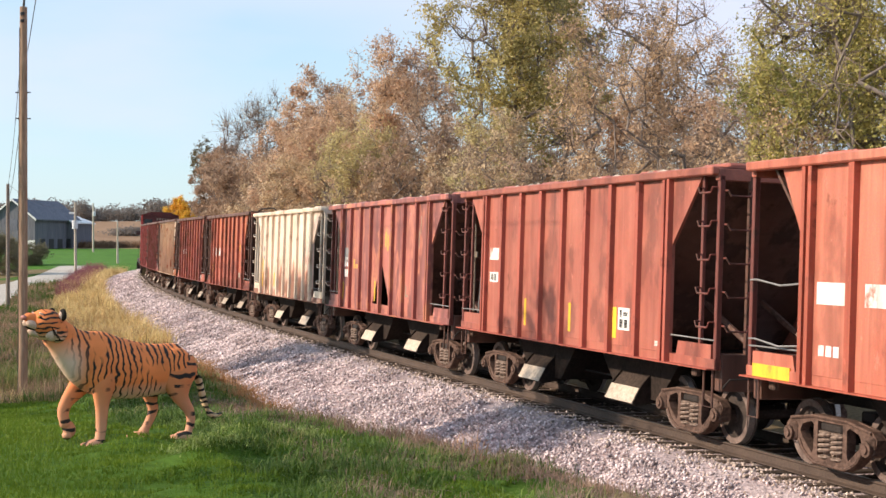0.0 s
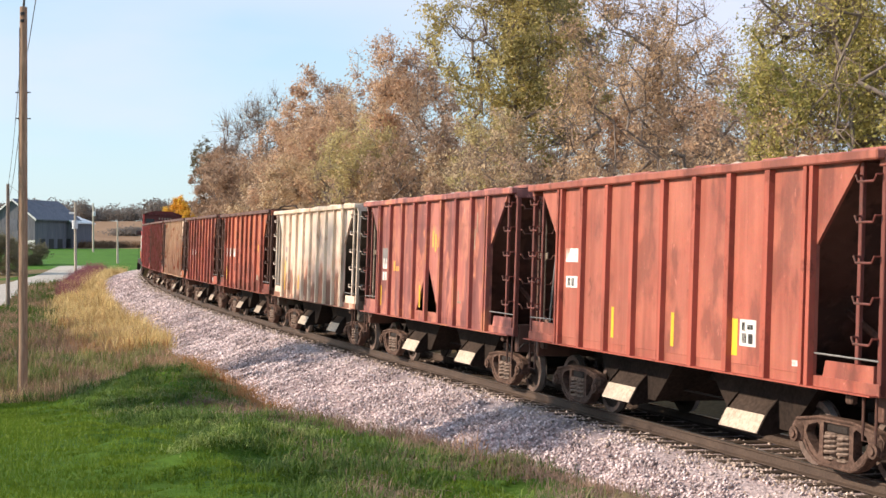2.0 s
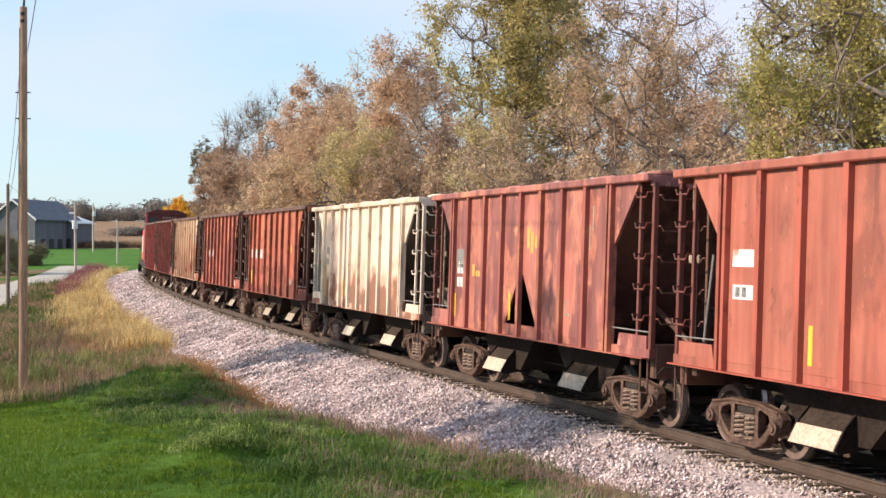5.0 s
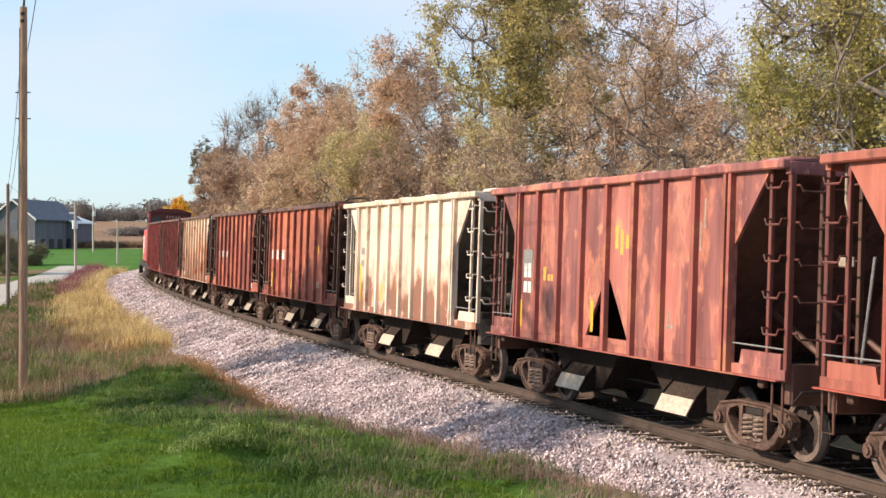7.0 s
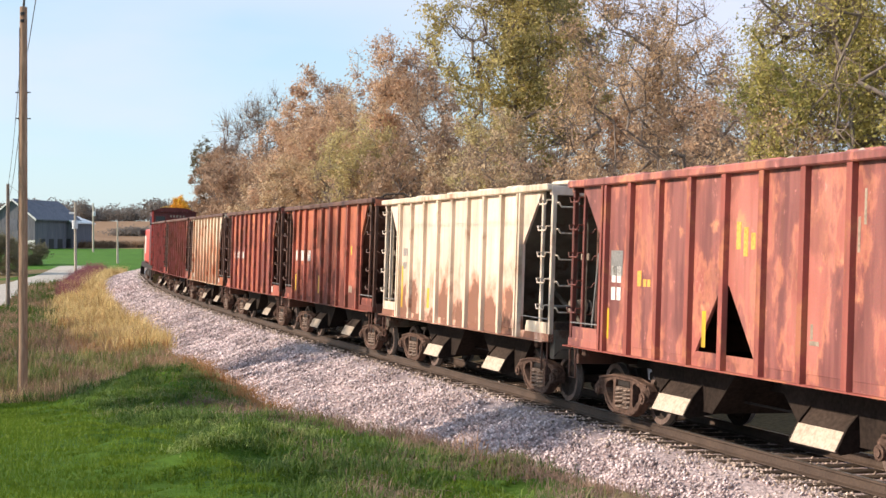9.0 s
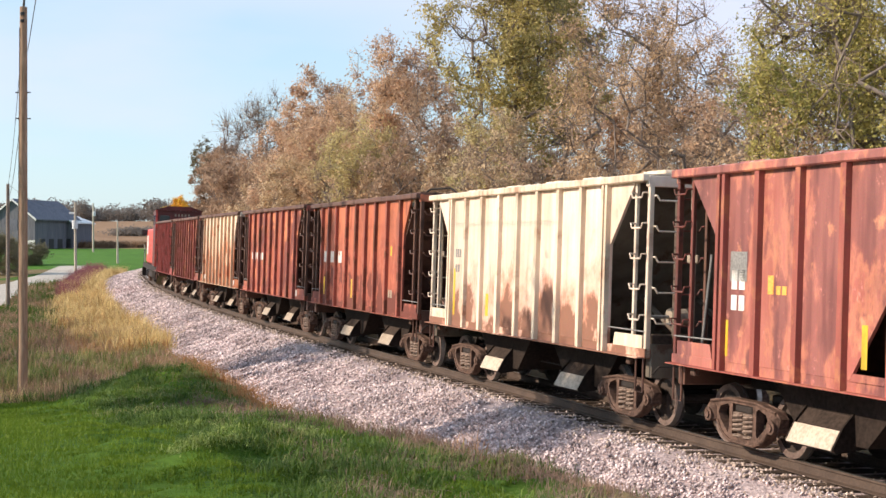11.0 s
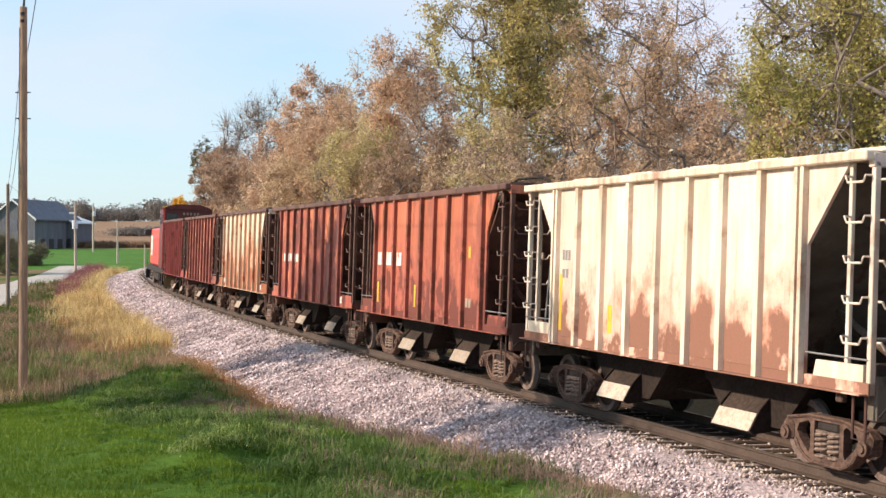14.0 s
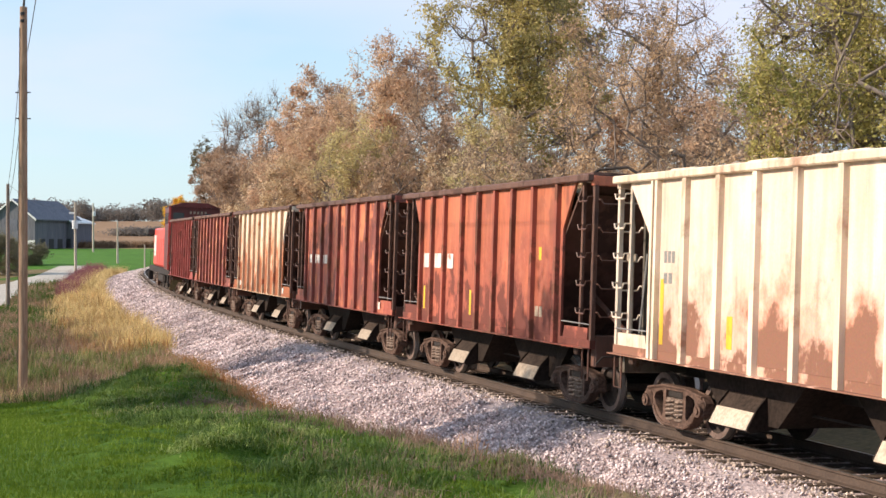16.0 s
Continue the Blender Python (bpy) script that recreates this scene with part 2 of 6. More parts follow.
p.inputs["Base Color"].default_value, p.inputs["Roughness"].default_value = (0.02, 0.025, 0.03, 1), 0.08
M_GLASS = m


def blade_mat(name, colors, stretch=(1, 1, 1)):
    return leaf_mat(name, colors, 0.3, stretch)


# Same stretch in the blades: shadow bands on the lawn put into colour.
M_GRASS = blade_mat("grass_blade", [(0.072, 0.132, 0.009), (0.112, 0.19, 0.014), (0.185, 0.265, 0.028)], (0.35, 2.6, 1))
M_DEEPTUFT = blade_mat("deep_tuft_blade", [(0.036, 0.078, 0.010), (0.062, 0.118, 0.018), (0.13, 0.20, 0.045)])
M_LIGHTTUFT = blade_mat("light_tuft_blade", [(0.075, 0.135, 0.02), (0.13, 0.21, 0.035), (0.23, 0.30, 0.075)])
# Brighter than the other grass: the crest's sunlit edge is in this colour.
M_CREST = blade_mat("crest_blade", [(0.13, 0.20, 0.035), (0.22, 0.31, 0.07), (0.40, 0.45, 0.16)])
M_TUFT = blade_mat("tuft_blade", [(0.045, 0.085, 0.012), (0.085, 0.14, 0.022), (0.24, 0.29, 0.085)])
M_STRAW = blade_mat("straw_blade", [(0.22, 0.12, 0.035), (0.64, 0.415, 0.14), (0.98, 0.81, 0.42)])
M_WEED = blade_mat("weed_blade", [(0.17, 0.095, 0.062), (0.34, 0.205, 0.135), (0.56, 0.39, 0.26)])
M_PALEGRASS = blade_mat("pale_blade", [(0.12, 0.16, 0.04), (0.22, 0.25, 0.075), (0.40, 0.38, 0.16)])
M_MAUVE = blade_mat("mauve_weed_blade", [(0.13, 0.075, 0.06), (0.235, 0.145, 0.12), (0.42, 0.29, 0.22)])
M_RUSSET = blade_mat("russet_weed_blade", [(0.24, 0.11, 0.045), (0.42, 0.21, 0.085), (0.58, 0.34, 0.16)])
M_CORNSTALK = blade_mat("corn_stalk", [(0.14, 0.08, 0.05), (0.25, 0.155, 0.095), (0.40, 0.27, 0.17)])
M_PURPLE = blade_mat("purple_weed", [(0.16, 0.05, 0.075), (0.27, 0.085, 0.115), (0.35, 0.16, 0.16)])

# ---- mesh helpers ----
def link(name, bm, material, parent=None, label="", smooth=False):
    me = bpy.data.meshes.new(name)
    bm.normal_update()
    bm.to_mesh(me)
    bm.free()
    for mm in material if isinstance(material, (list, tuple)) else [material]:
        me.materials.append(mm)
    if smooth:
        for f in me.polygons:
            f.use_smooth = True
    ob = new(name, me)
    ob.parent = parent
    if label:
        ob["label"] = label
    return ob


def part(name, bm, material, parent, label="", smooth=False):
    return link(name, bm, material, parent, label, smooth)


def share(name, me, parent, m=None, label=""):
    ob = new(name, me)
    ob.parent = parent
    if m is not None:
        ob.matrix_basis = m
    if label:
        ob["label"] = label
    return ob


def box(bm, x0, x1, y0, y1, z0, z1, bev=0.0):
    vs = [bm.verts.new((x, y, z)) for x in (x0, x1) for y in (y0, y1) for z in (z0, z1)]
    fs = [bm.faces.new([vs[i] for i in q]) for q in ((0, 1, 3, 2), (4, 6, 7, 5), (0, 4, 5, 1), (2, 3, 7, 6), (0, 2, 6, 4), (1, 5, 7, 3))]
    if bev:
        bmesh.ops.bevel(bm, geom=list({e for f in fs for e in f.edges}), offset=bev, segments=1, affect="EDGES")
    return bm


def boxed(*a, bev=0.0):
    return box(bmesh.new(), *a, bev=bev)


def prism(bm, pts, y0, y1, axis="y"):
    """A polygon of (x, z) pulled along y, or of (y, z) pulled along x."""
    put = (lambda a, b, c: (a, c, b)) if axis == "y" else (lambda a, b, c: (c, a, b))
    lo = [bm.verts.new(put(a, b, y0)) for a, b in pts]
    hi = [bm.verts.new(put(a, b, y1)) for a, b in pts]
    k = len(pts)
    bm.faces.new(lo[::-1])
    bm.faces.new(hi)
    for i in range(k):
        bm.faces.new((lo[i], lo[(i + 1) % k], hi[(i + 1) % k], hi[i]))
    bmesh.ops.recalc_face_normals(bm, faces=bm.faces[:])
    return bm


def tube(bm, pts, radii, sides=6, cap=True):
    """A tapered tube through points."""
    rings = []
    pts = [Vector(q) for q in pts]
    if isinstance(radii, (int, float)):
        radii = [radii] * len(pts)
    for i, q in enumerate(pts):
        d = (pts[min(i + 1, len(pts) - 1)] - pts[max(i - 1, 0)]).normalized()
        a = d.orthogonal().normalized() if abs(d.z) > 0.9 else d.cross(Vector((0, 0, 1))).normalized()
        b = d.cross(a)
        rings.append([bm.verts.new(q + radii[i] * (math.cos(t) * a + math.sin(t) * b)) for t in (2 * math.pi * k / sides for k in range(sides))])
    for r0, r1 in zip(rings, rings[1:]):
        for k in range(sides):
            bm.faces.new((r0[k], r0[(k + 1) % sides], r1[(k + 1) % sides], r1[k]))
    if cap:
        bm.faces.new(rings[0][::-1])
        bm.faces.new(rings[-1])
    return bm


def mesh_of(name, verts, faces, material, parent=None, smooth=False):
    me = bpy.data.meshes.new(name)
    me.from_pydata(verts, [], faces)
    for mm in material if isinstance(material, (list, tuple)) else [material]:
        me.materials.append(mm)
    if smooth:
        me.polygons.foreach_set("use_smooth", [True] * len(me.polygons))
    me.update()
    ob = new(name, me)
    ob.parent = parent
    return ob


def fast_mesh(name, verts, faces, material, parent=None):
    """A mesh from arrays: verts (n, 3) and faces (m, k), all of one size."""
    me = bpy.data.meshes.new(name)
    k = faces.shape[1]
    me.vertices.add(len(verts))
    me.vertices.foreach_set("co", np.asarray(verts, np.float32).ravel())
    me.loops.add(faces.size)
    me.loops.foreach_set("vertex_index", np.asarray(faces, np.int32).ravel())
    me.polygons.add(len(faces))
    me.polygons.foreach_set("loop_start", np.arange(0, faces.size, k, dtype=np.int32))
    me.update(calc_edges=True)
    me.materials.append(material)
    ob = new(name, me)
    ob.parent = parent
    return ob


# ---- the line of the track ----
GRID = np.linspace(-60, 330, 1561)


def heading(s):
    s = np.asarray(s, float)
    c = np.minimum(s, 122.0)
    th = 1.891272 + 9.6652e-4 * c - 5.51792e-5 * c * c / 2 + 3.22726e-7 * c ** 3 / 3
    return th - 0.0042 * np.maximum(s - 122.0, 0)


_th = heading(GRID)
_step = GRID[1] - GRID[0]
_X = np.concatenate([[0], np.cumsum((np.cos(_th[1:]) + np.cos(_th[:-1])) / 2 * _step)])
_Y = np.concatenate([[0], np.cumsum((np.sin(_th[1:]) + np.sin(_th[:-1])) / 2 * _step)])
TX = _X - np.interp(0, GRID, _X) + 7.78199
TY = _Y - np.interp(0, GRID, _Y) + 14.14764
CANT = 0.0331


def rise(s):
    s = np.clip(s, 0, 170)
    return 0.000619 * s + 0.3408 * (s / 100) ** 2


def on_track(s, d=0.0, h=0.0, cant=CANT):
    """The place s metres along the track, d to its camera side, h over the rail."""
    th = heading(s)
    dd, hh = d - h * cant, h + d * cant
    return np.stack([np.interp(s, GRID, TX) - np.sin(th) * dd, np.interp(s, GRID, TY) + np.cos(th) * dd, rise(s) + hh], -1)


def to_track(x, y):
    """s and d of places in the plan."""
    x, y = np.atleast_1d(x).astype(float), np.atleast_1d(y).astype(float)
    best = np.full(x.shape, 1e18)
    si = np.zeros(x.shape, int)
    for i in range(0, len(GRID), 6):
        e = (x - TX[i]) ** 2 + (y - TY[i]) ** 2
        k = e < best
        best[k], si[k] = e[k], i
    th = heading(GRID[si])
    dx, dy = x - TX[si], y - TY[si]
    s = GRID[si] + dx * np.cos(th) + dy * np.sin(th)
    return s, -dx * np.sin(th) + dy * np.cos(th)


def smooth(a, b, v):
    t = np.clip((v - a) / (b - a), 0, 1)
    return t * t * (3 - 2 * t)


def hills(x, y, k=1.0):
    return 0.5 * np.sin(x * 0.31 * k + 1.3) * np.cos(y * 0.27 * k) + 0.3 * np.sin(x * 0.83 * k - y * 0.61 * k) + 0.2 * np.sin(x * 1.7 * k + y * 1.3 * k + 2)


def ground_z(x, y):
    x, y = np.atleast_1d(x).astype(float), np.atleast_1d(y).astype(float)
    s, q = to_track(x, y)
    base = np.interp(y, [-60, 0, 9, 13.5, 16, 25, 38, 60, 85, 110, 150, 180, 260, 300, 450, 600, 720, 4000],
                     [1.5, 1.4, 1.3, 1.16, 0.95, 0.05, -1.25, -1.2, -1.1, -0.6, -0.1, 0.85, 2.0, 2.7, 8.0, 14.0, 16.0, 22.0])
    crest = np.interp(y, [10, 14, 20, 25, 29, 33, 38], [1.25, 0.92, 0.30, 0.22, 0.46, 0.1, -1.2])
    w = np.exp(-((q - 7.6) / 1.7) ** 2) * smooth(9, 13, y) * (1 - smooth(33, 39, y))
    z = base + (np.maximum(crest, base) - base) * w + 0.05 * hills(x, y) * smooth(14, 20, y)
    z = z + 0.12 * hills(x, y, 4.6) * smooth(6.2, 7.2, q) * (1 - smooth(9.0, 11.5, q)) * smooth(9, 11, y) * (1 - smooth(34, 38, y))
    lump = 0.6 * np.sin(x * 4.1 + 2.2 * np.sin(y * 1.9)) * np.sin(y * 3.3 + 1.7 * np.sin(x * 1.3)) + 0.4 * np.sin(x * 7.3 - y * 5.1 + 2 * np.sin(y * 2.7))
    z = z + 0.12 * lump * smooth(7.2, 8.0, q) * (1 - smooth(9.8, 11.6, q)) * smooth(9, 11, y) * (1 - smooth(34, 38, y))
    z = z + (0.13 * lump + 0.22 * hills(x + 1, y * 0.7, 3.2)) * smooth(5.2, 6.5, q) * smooth(36.5, 40, y) * (1 - smooth(58, 66, y))
    z = z + 0.30 * hills(x + 2, y * 0.55, 2.4) * smooth(5.0, 6.2, q) * (1 - smooth(8.5, 11.0, q)) * smooth(44, 50, y) * (1 - smooth(118, 130, y))
    along = np.clip((y - 12.1) / 1.9, 0, 1)     # a low crest of rank grass across the bank
    off = x - (-2.2 + 0.85 * along) + 0.12 * np.sin(y * 5.0)
    z = z + (0.07 * np.exp(-(off / 0.15) ** 2) + 0.05 * np.exp(-((off - 0.3) / 0.4) ** 2)) * smooth(11.9, 12.3, y) * (1 - smooth(13.5, 14.1, y))
    back = np.interp(y, [-60, 150, 180, 260, 300, 450, 600, 720, 4000], [-0.7, -0.3, 0.6, 2.0, 2.7, 8.0, 14.0, 16.0, 22.0])
    z = np.where(q < 0, back, z)
    far_edge = 7.5 + 0.5 * smooth(10, 14, y) * (1 - smooth(22, 27, y))
    near = smooth(5.0, far_edge, q) * (q >= 0) + smooth(4.5, 7.5, -q) * (q < 0)
    inside = (s > -55) & (s < 300) & (np.abs(q) < 10)
    bed = rise(s) - 1.0
    return np.where(inside, bed + (z - bed) * near, z)

# ---- ground ----
def ground():
    xs = np.concatenate([-np.geomspace(30, 2600, 34)[::-1] - 6, np.arange(-35, -16, 0.5), np.arange(-16, 8, 0.3), np.arange(8, 30, 0.5), np.geomspace(31, 2600, 34)])
    ys = np.concatenate([-np.geomspace(12, 800, 14)[::-1], np.arange(-10, 9, 0.5), np.arange(9, 46, 0.3), np.arange(46, 60, 0.5), np.arange(60, 200, 2.5), np.geomspace(200, 3900, 46)])
    gx, gy = np.meshgrid(xs, ys)
    gz = ground_z(gx.ravel(), gy.ravel())
    verts = np.stack([gx.ravel(), gy.ravel(), gz], 1)
    w, h = len(xs), len(ys)
    i = np.arange(w - 1)[None, :] + np.arange(h - 1)[:, None] * w
    i = i.ravel()
    faces = np.stack([i, i + 1, i + 1 + w, i + w], 1)
    ob = fast_mesh("ground", verts, faces, M_LAWN)
    me = ob.data
    for mm in (M_DRY, M_FIELD, M_CORN, M_WOODS):
        me.materials.append(mm)
    c = verts[faces].mean(1)
    s, q = to_track(c[:, 0], c[:, 1])
    x, y = c[:, 0], c[:, 1]
    zone = np.zeros(len(faces), np.int32)
    zone[(q > 0) & (q < 6.9)] = 1
    zone[(y > 37) & (y < 165)] = 1
    road_x = np.interp(y, ROAD_Y, ROAD_X)
    zone[(y > 60) & (y < 170) & (x < road_x + 6.5) & (x > road_x - 3.5)] = 0
    zone[(y >= 165) & (q > 4)] = 2
    zone[q <= -4.0] = 4
    zone[y > 300] = 3
    zone[(y > 295) & (x > 40)] = 4
    zone[y > 1100] = 4
    me.polygons.foreach_set("material_index", zone)
    me.polygons.foreach_set("use_smooth", np.ones(len(faces), bool))
    return tagged(ob, "rolling ground with mown lawn, dry verge, green field and stubble", "ground", kind="structure")


ROAD_Y = [20, 60, 103, 125, 157, 174]
ROAD_X = [-22, -26.5, -33.4, -37.4, -42.6, -45.4]
ground()


def dry_strip():
    """Bare brown soil between the stones and the grass, with a ragged edge."""
    ss = np.arange(-42, 40, 0.2)
    edge = 7.65 + 0.22 * np.sin(ss * 1.3) + 0.18 * np.sin(ss * 3.1 + 1) + 0.12 * np.sin(ss * 7.7) - 0.45 * smooth(4, 10, ss)
    k = 18
    ds = 4.7 + (edge - 4.7)[:, None] * np.linspace(0, 1, k)[None, :]
    p_ = on_track(np.repeat(ss, k), ds.ravel(), 0, 0)
    p_[:, 2] = ground_z(p_[:, 0], p_[:, 1]) + 0.035
    p_[k - 1::k, 2] -= 0.05
    i = (np.arange(len(ss) - 1)[:, None] * k + np.arange(k - 1)[None, :]).ravel()
    ob = fast_mesh("dry_verge", p_, np.stack([i, i + k, i + k + 1, i + 1], 1), M_DRY)
    ob.data.polygons.foreach_set("use_smooth", np.ones(len(i), bool))
    return tagged(ob, "bare brown soil strip between ballast and grass", "verge", kind="structure")


dry_strip()


def ribbon(name, ys, xs, half, lift, material, thick=0.05):
    bm = bmesh.new()
    rows = []
    for i, (x, y) in enumerate(zip(xs, ys)):
        j0, j1 = max(i - 1, 0), min(i + 1, len(xs) - 1)
        d = Vector((xs[j1] - xs[j0], ys[j1] - ys[j0], 0)).normalized()
        nrm = Vector((-d.y, d.x, 0))
        row = []
        zs = [float(ground_z(x + nrm.x * e, y + nrm.y * e)[0]) for e in (-half, 0, half)]
        z = max(zs) + lift
        for e, dz in ((-half, -thick - 0.4), (-half, -0.02), (0, 0.03), (half, -0.02), (half, -thick - 0.4)):
            row.append(bm.verts.new((x + nrm.x * e, y + nrm.y * e, z + dz)))
        rows.append(row)
    for a, b in zip(rows, rows[1:]):
        for k in range(4):
            bm.faces.new((a[k], b[k], b[k + 1], a[k + 1]))
    bmesh.ops.recalc_face_normals(bm, faces=bm.faces[:])
    return link(name, bm, material, smooth=False)


ry = np.concatenate([np.arange(40, 156, 4.0), np.arange(156, 172.1, 4.0)])
road = ribbon("road", list(ry), list(np.interp(ry, ROAD_Y, ROAD_X)), 2.2, 0.1, M_ROAD)
tagged(road, "pale concrete country road beside the grass bank", "road", kind="structure")


def heaps(s, d):
    """Dumped stone lies in low heaps and hollows down the shoulder."""
    return 0.06 * hills(s * 1.6 + d * 2, s * 0.9 - d * 3) + 0.045 * np.sin(s * 1.9 + 2.6 * d + 1.4 * np.sin(s * 0.7)) * np.sin(d * 2.9 + 0.8 * np.sin(s * 1.1)) + 0.03 * np.sin(s * 5 + d * 4)


def ballast():
    """The bed: flat under the ties, then a shoulder that falls to the ditch, lumpy by hand."""
    ss = np.concatenate([np.arange(-40, 70, 0.5), np.arange(70, 240, 2.0)])
    prof = [(-4.6, -1.05), (-1.7, -0.22), (-0.9, -0.215), (0.0, -0.22), (0.9, -0.212), (1.45, -0.205), (1.9, -0.275), (2.5, -0.44), (3.1, -0.60), (3.7, -0.74), (4.3, -0.86), (4.8, -1.02)]
    cuts = [d for d, _ in prof if d < 1.9] + [1.9 + 0.18 * i for i in range(16)] + [4.8]
    fine = [(d, float(np.interp(d, [a for a, _ in prof], [b for _, b in prof]))) for d in cuts]
    verts = []
    for d, h in fine:
        p3 = on_track(ss, d, h, CANT if abs(d) < 2 else CANT * 0.4)
        if 1.6 < d < 4.6:
            p3[:, 2] += heaps(ss, d)
        verts.append(p3)
    k, m_ = len(ss), len(fine)
    verts = np.concatenate(verts)
    f = [(j * k + i, j * k + i + 1, (j + 1) * k + i + 1, (j + 1) * k + i) for j in range(m_ - 1) for i in range(k - 1)]
    ob = mesh_of("ballast_bed", verts.tolist(), [t[::-1] for t in f], M_BALLAST, smooth=True)
    tagged(ob, "pale grey crushed-stone railway ballast shoulder beside the rails", "ballast", kind="structure")
    # loose stones
    rng = np.random.default_rng(5)
    n_ = 60000
    s = np.where(np.arange(n_) < 52000, 2 + 88 * rng.random(n_) ** 1.9, rng.uniform(75, 155, n_))
    d = np.where(rng.random(n_) < 0.9, rng.uniform(1.0, 4.9, n_), rng.uniform(-0.7, 1.0, n_))
    h = np.interp(d, [a for a, _ in prof], [b for _, b in prof])
    c = on_track(s, d, h, np.where(np.abs(d) < 1.95, CANT, CANT * 0.4))
    c[:, 2] += np.where((d > 1.6) & (d < 4.6), heaps(s, d), 0) + rng.uniform(-0.005, 0.03, n_) + np.where(d > 1.95, 0.03, -0.012)
    size = rng.uniform(0.017, 0.04, n_) * (1 + s / 100)
    octa = np.array([(1, 0, 0), (0, 1, 0), (-1, 0, 0), (0, -1, 0), (0, 0, 0.8), (0, 0, -0.8)], float)
    oct_f = np.array([(0, 1, 4), (1, 2, 4), (2, 3, 4), (3, 0, 4), (1, 0, 5), (2, 1, 5), (3, 2, 5), (0, 3, 5)])
    a = rng.uniform(0, 6.28, n_)
    v = octa[None] * rng.uniform(0.6, 1.25, (n_, 6, 1)) * size[:, None, None]
    tilt = rng.uniform(-0.7, 0.7, (n_, 2))
    x, y, z = v[..., 0], v[..., 1], v[..., 2]
    ca, sa = np.cos(a)[:, None], np.sin(a)[:, None]
    x, y = x * ca - y * sa, x * sa + y * ca
    z = z + x * tilt[:, :1] + y * tilt[:, 1:]
    v = np.stack([x, y, z], -1) + c[:, None]
    f = oct_f[None] + (np.arange(n_) * 6)[:, None, None]
    tie = np.abs((s + 6) / 0.52 - np.round((s + 6) / 0.52)) < 0.24
    keep = ~(tie & (d < 1.42 + 0.1 * rng.normal(size=n_)) & (rng.random(n_) < 0.75))
    v = v[keep]
    d, n_ = d[keep], keep.sum()
    oily = d + 0.35 * rng.normal(size=n_) < 1.5
    for k, mm, name, text in ((~oily, M_STONE, "loose_ballast_stones", "loose crushed pinkish-grey ballast stones"), (oily, M_TANSTONE, "oily_ballast_stones", "brown oil-stained ballast stones beside the rails")):
        st = fast_mesh(name, v[k].reshape(-1, 3), f[:k.sum()].reshape(-1, 3), mm)
        tagged(st, text, "gravel", kind="stuff")


ballast()


def track():
    root = new("railway_track")
    tagged(root, "curved single railway track with rusty rails on dark ties", "track", kind="structure")
    ss = np.concatenate([np.arange(-40, 120, 1.5), np.arange(120, 235, 2.5)])
    prof = [(-0.07, -0.18), (0.07, -0.18), (0.07, -0.165), (0.012, -0.145), (0.012, -0.045), (0.036, -0.03), (0.036, -0.004), (0.028, 0.0), (-0.028, 0.0), (-0.036, -0.004), (-0.036, -0.03), (-0.012, -0.045), (-0.012, -0.145), (-0.07, -0.165)]
    for side in (0.755, -0.755):
        vs = np.stack([on_track(ss, side + a, b) for a, b in prof], 1)
        k = len(prof)
        f = [(i * k + j, i * k + (j + 1) % k, (i + 1) * k + (j + 1) % k, (i + 1) * k + j) for i in range(len(ss) - 1) for j in range(k)]
        ob = mesh_of("rail", vs.reshape(-1, 3).tolist(), f, [M_RAIL, M_RAILTOP], root)
        ob.data.polygons.foreach_set("material_index", [1 if j == 7 else 0 for i in range(len(ss) - 1) for j in range(k)])
        ob["label"] = "rusty steel rail with a bright worn head"
    rng = random.Random(3)
    ties = [boxed(-0.115, 0.115, -1.3, 1.3, -0.37, -0.19, bev=0.012) for _ in range(3)]
    meshes = []
    for bm in ties:
        for v in bm.verts:
            v.co.x += rng.uniform(-0.012, 0.012)
            v.co.z += rng.uniform(-0.008, 0.006)
            v.co.y += rng.uniform(-0.03, 0.03)
        me = bpy.data.meshes.new("tie")
        bm.to_mesh(me)
        bm.free()
        me.materials.append(M_TIE)
        meshes.append(me)
    for i in range(290):
        s = -6 + i * 0.52 + rng.uniform(-0.03, 0.03)
        q = on_track(np.array([s]), 0.0, 0.0)[0]
        m_ = Matrix.Translation(q) @ Matrix.Rotation(float(heading(s)) + rng.uniform(-0.02, 0.02), 4, "Z") @ Matrix.Rotation(CANT, 4, "X")
        share("tie", meshes[i % 3], root, m_)


track()

# ---- freight cars ----
ALL_WHEELS = []
ALL_CARS = []
WHEEL_R = 0.457


def shared(name, bm, material, smooth=False):
    me = bpy.data.meshes.new(name)
    bm.normal_update()
    bm.to_mesh(me)
    bm.free()
    for mm in material if isinstance(material, (list, tuple)) else [material]:
        me.materials.append(mm)
    if smooth:
        me.polygons.foreach_set("use_smooth", [True] * len(me.polygons))
    return me


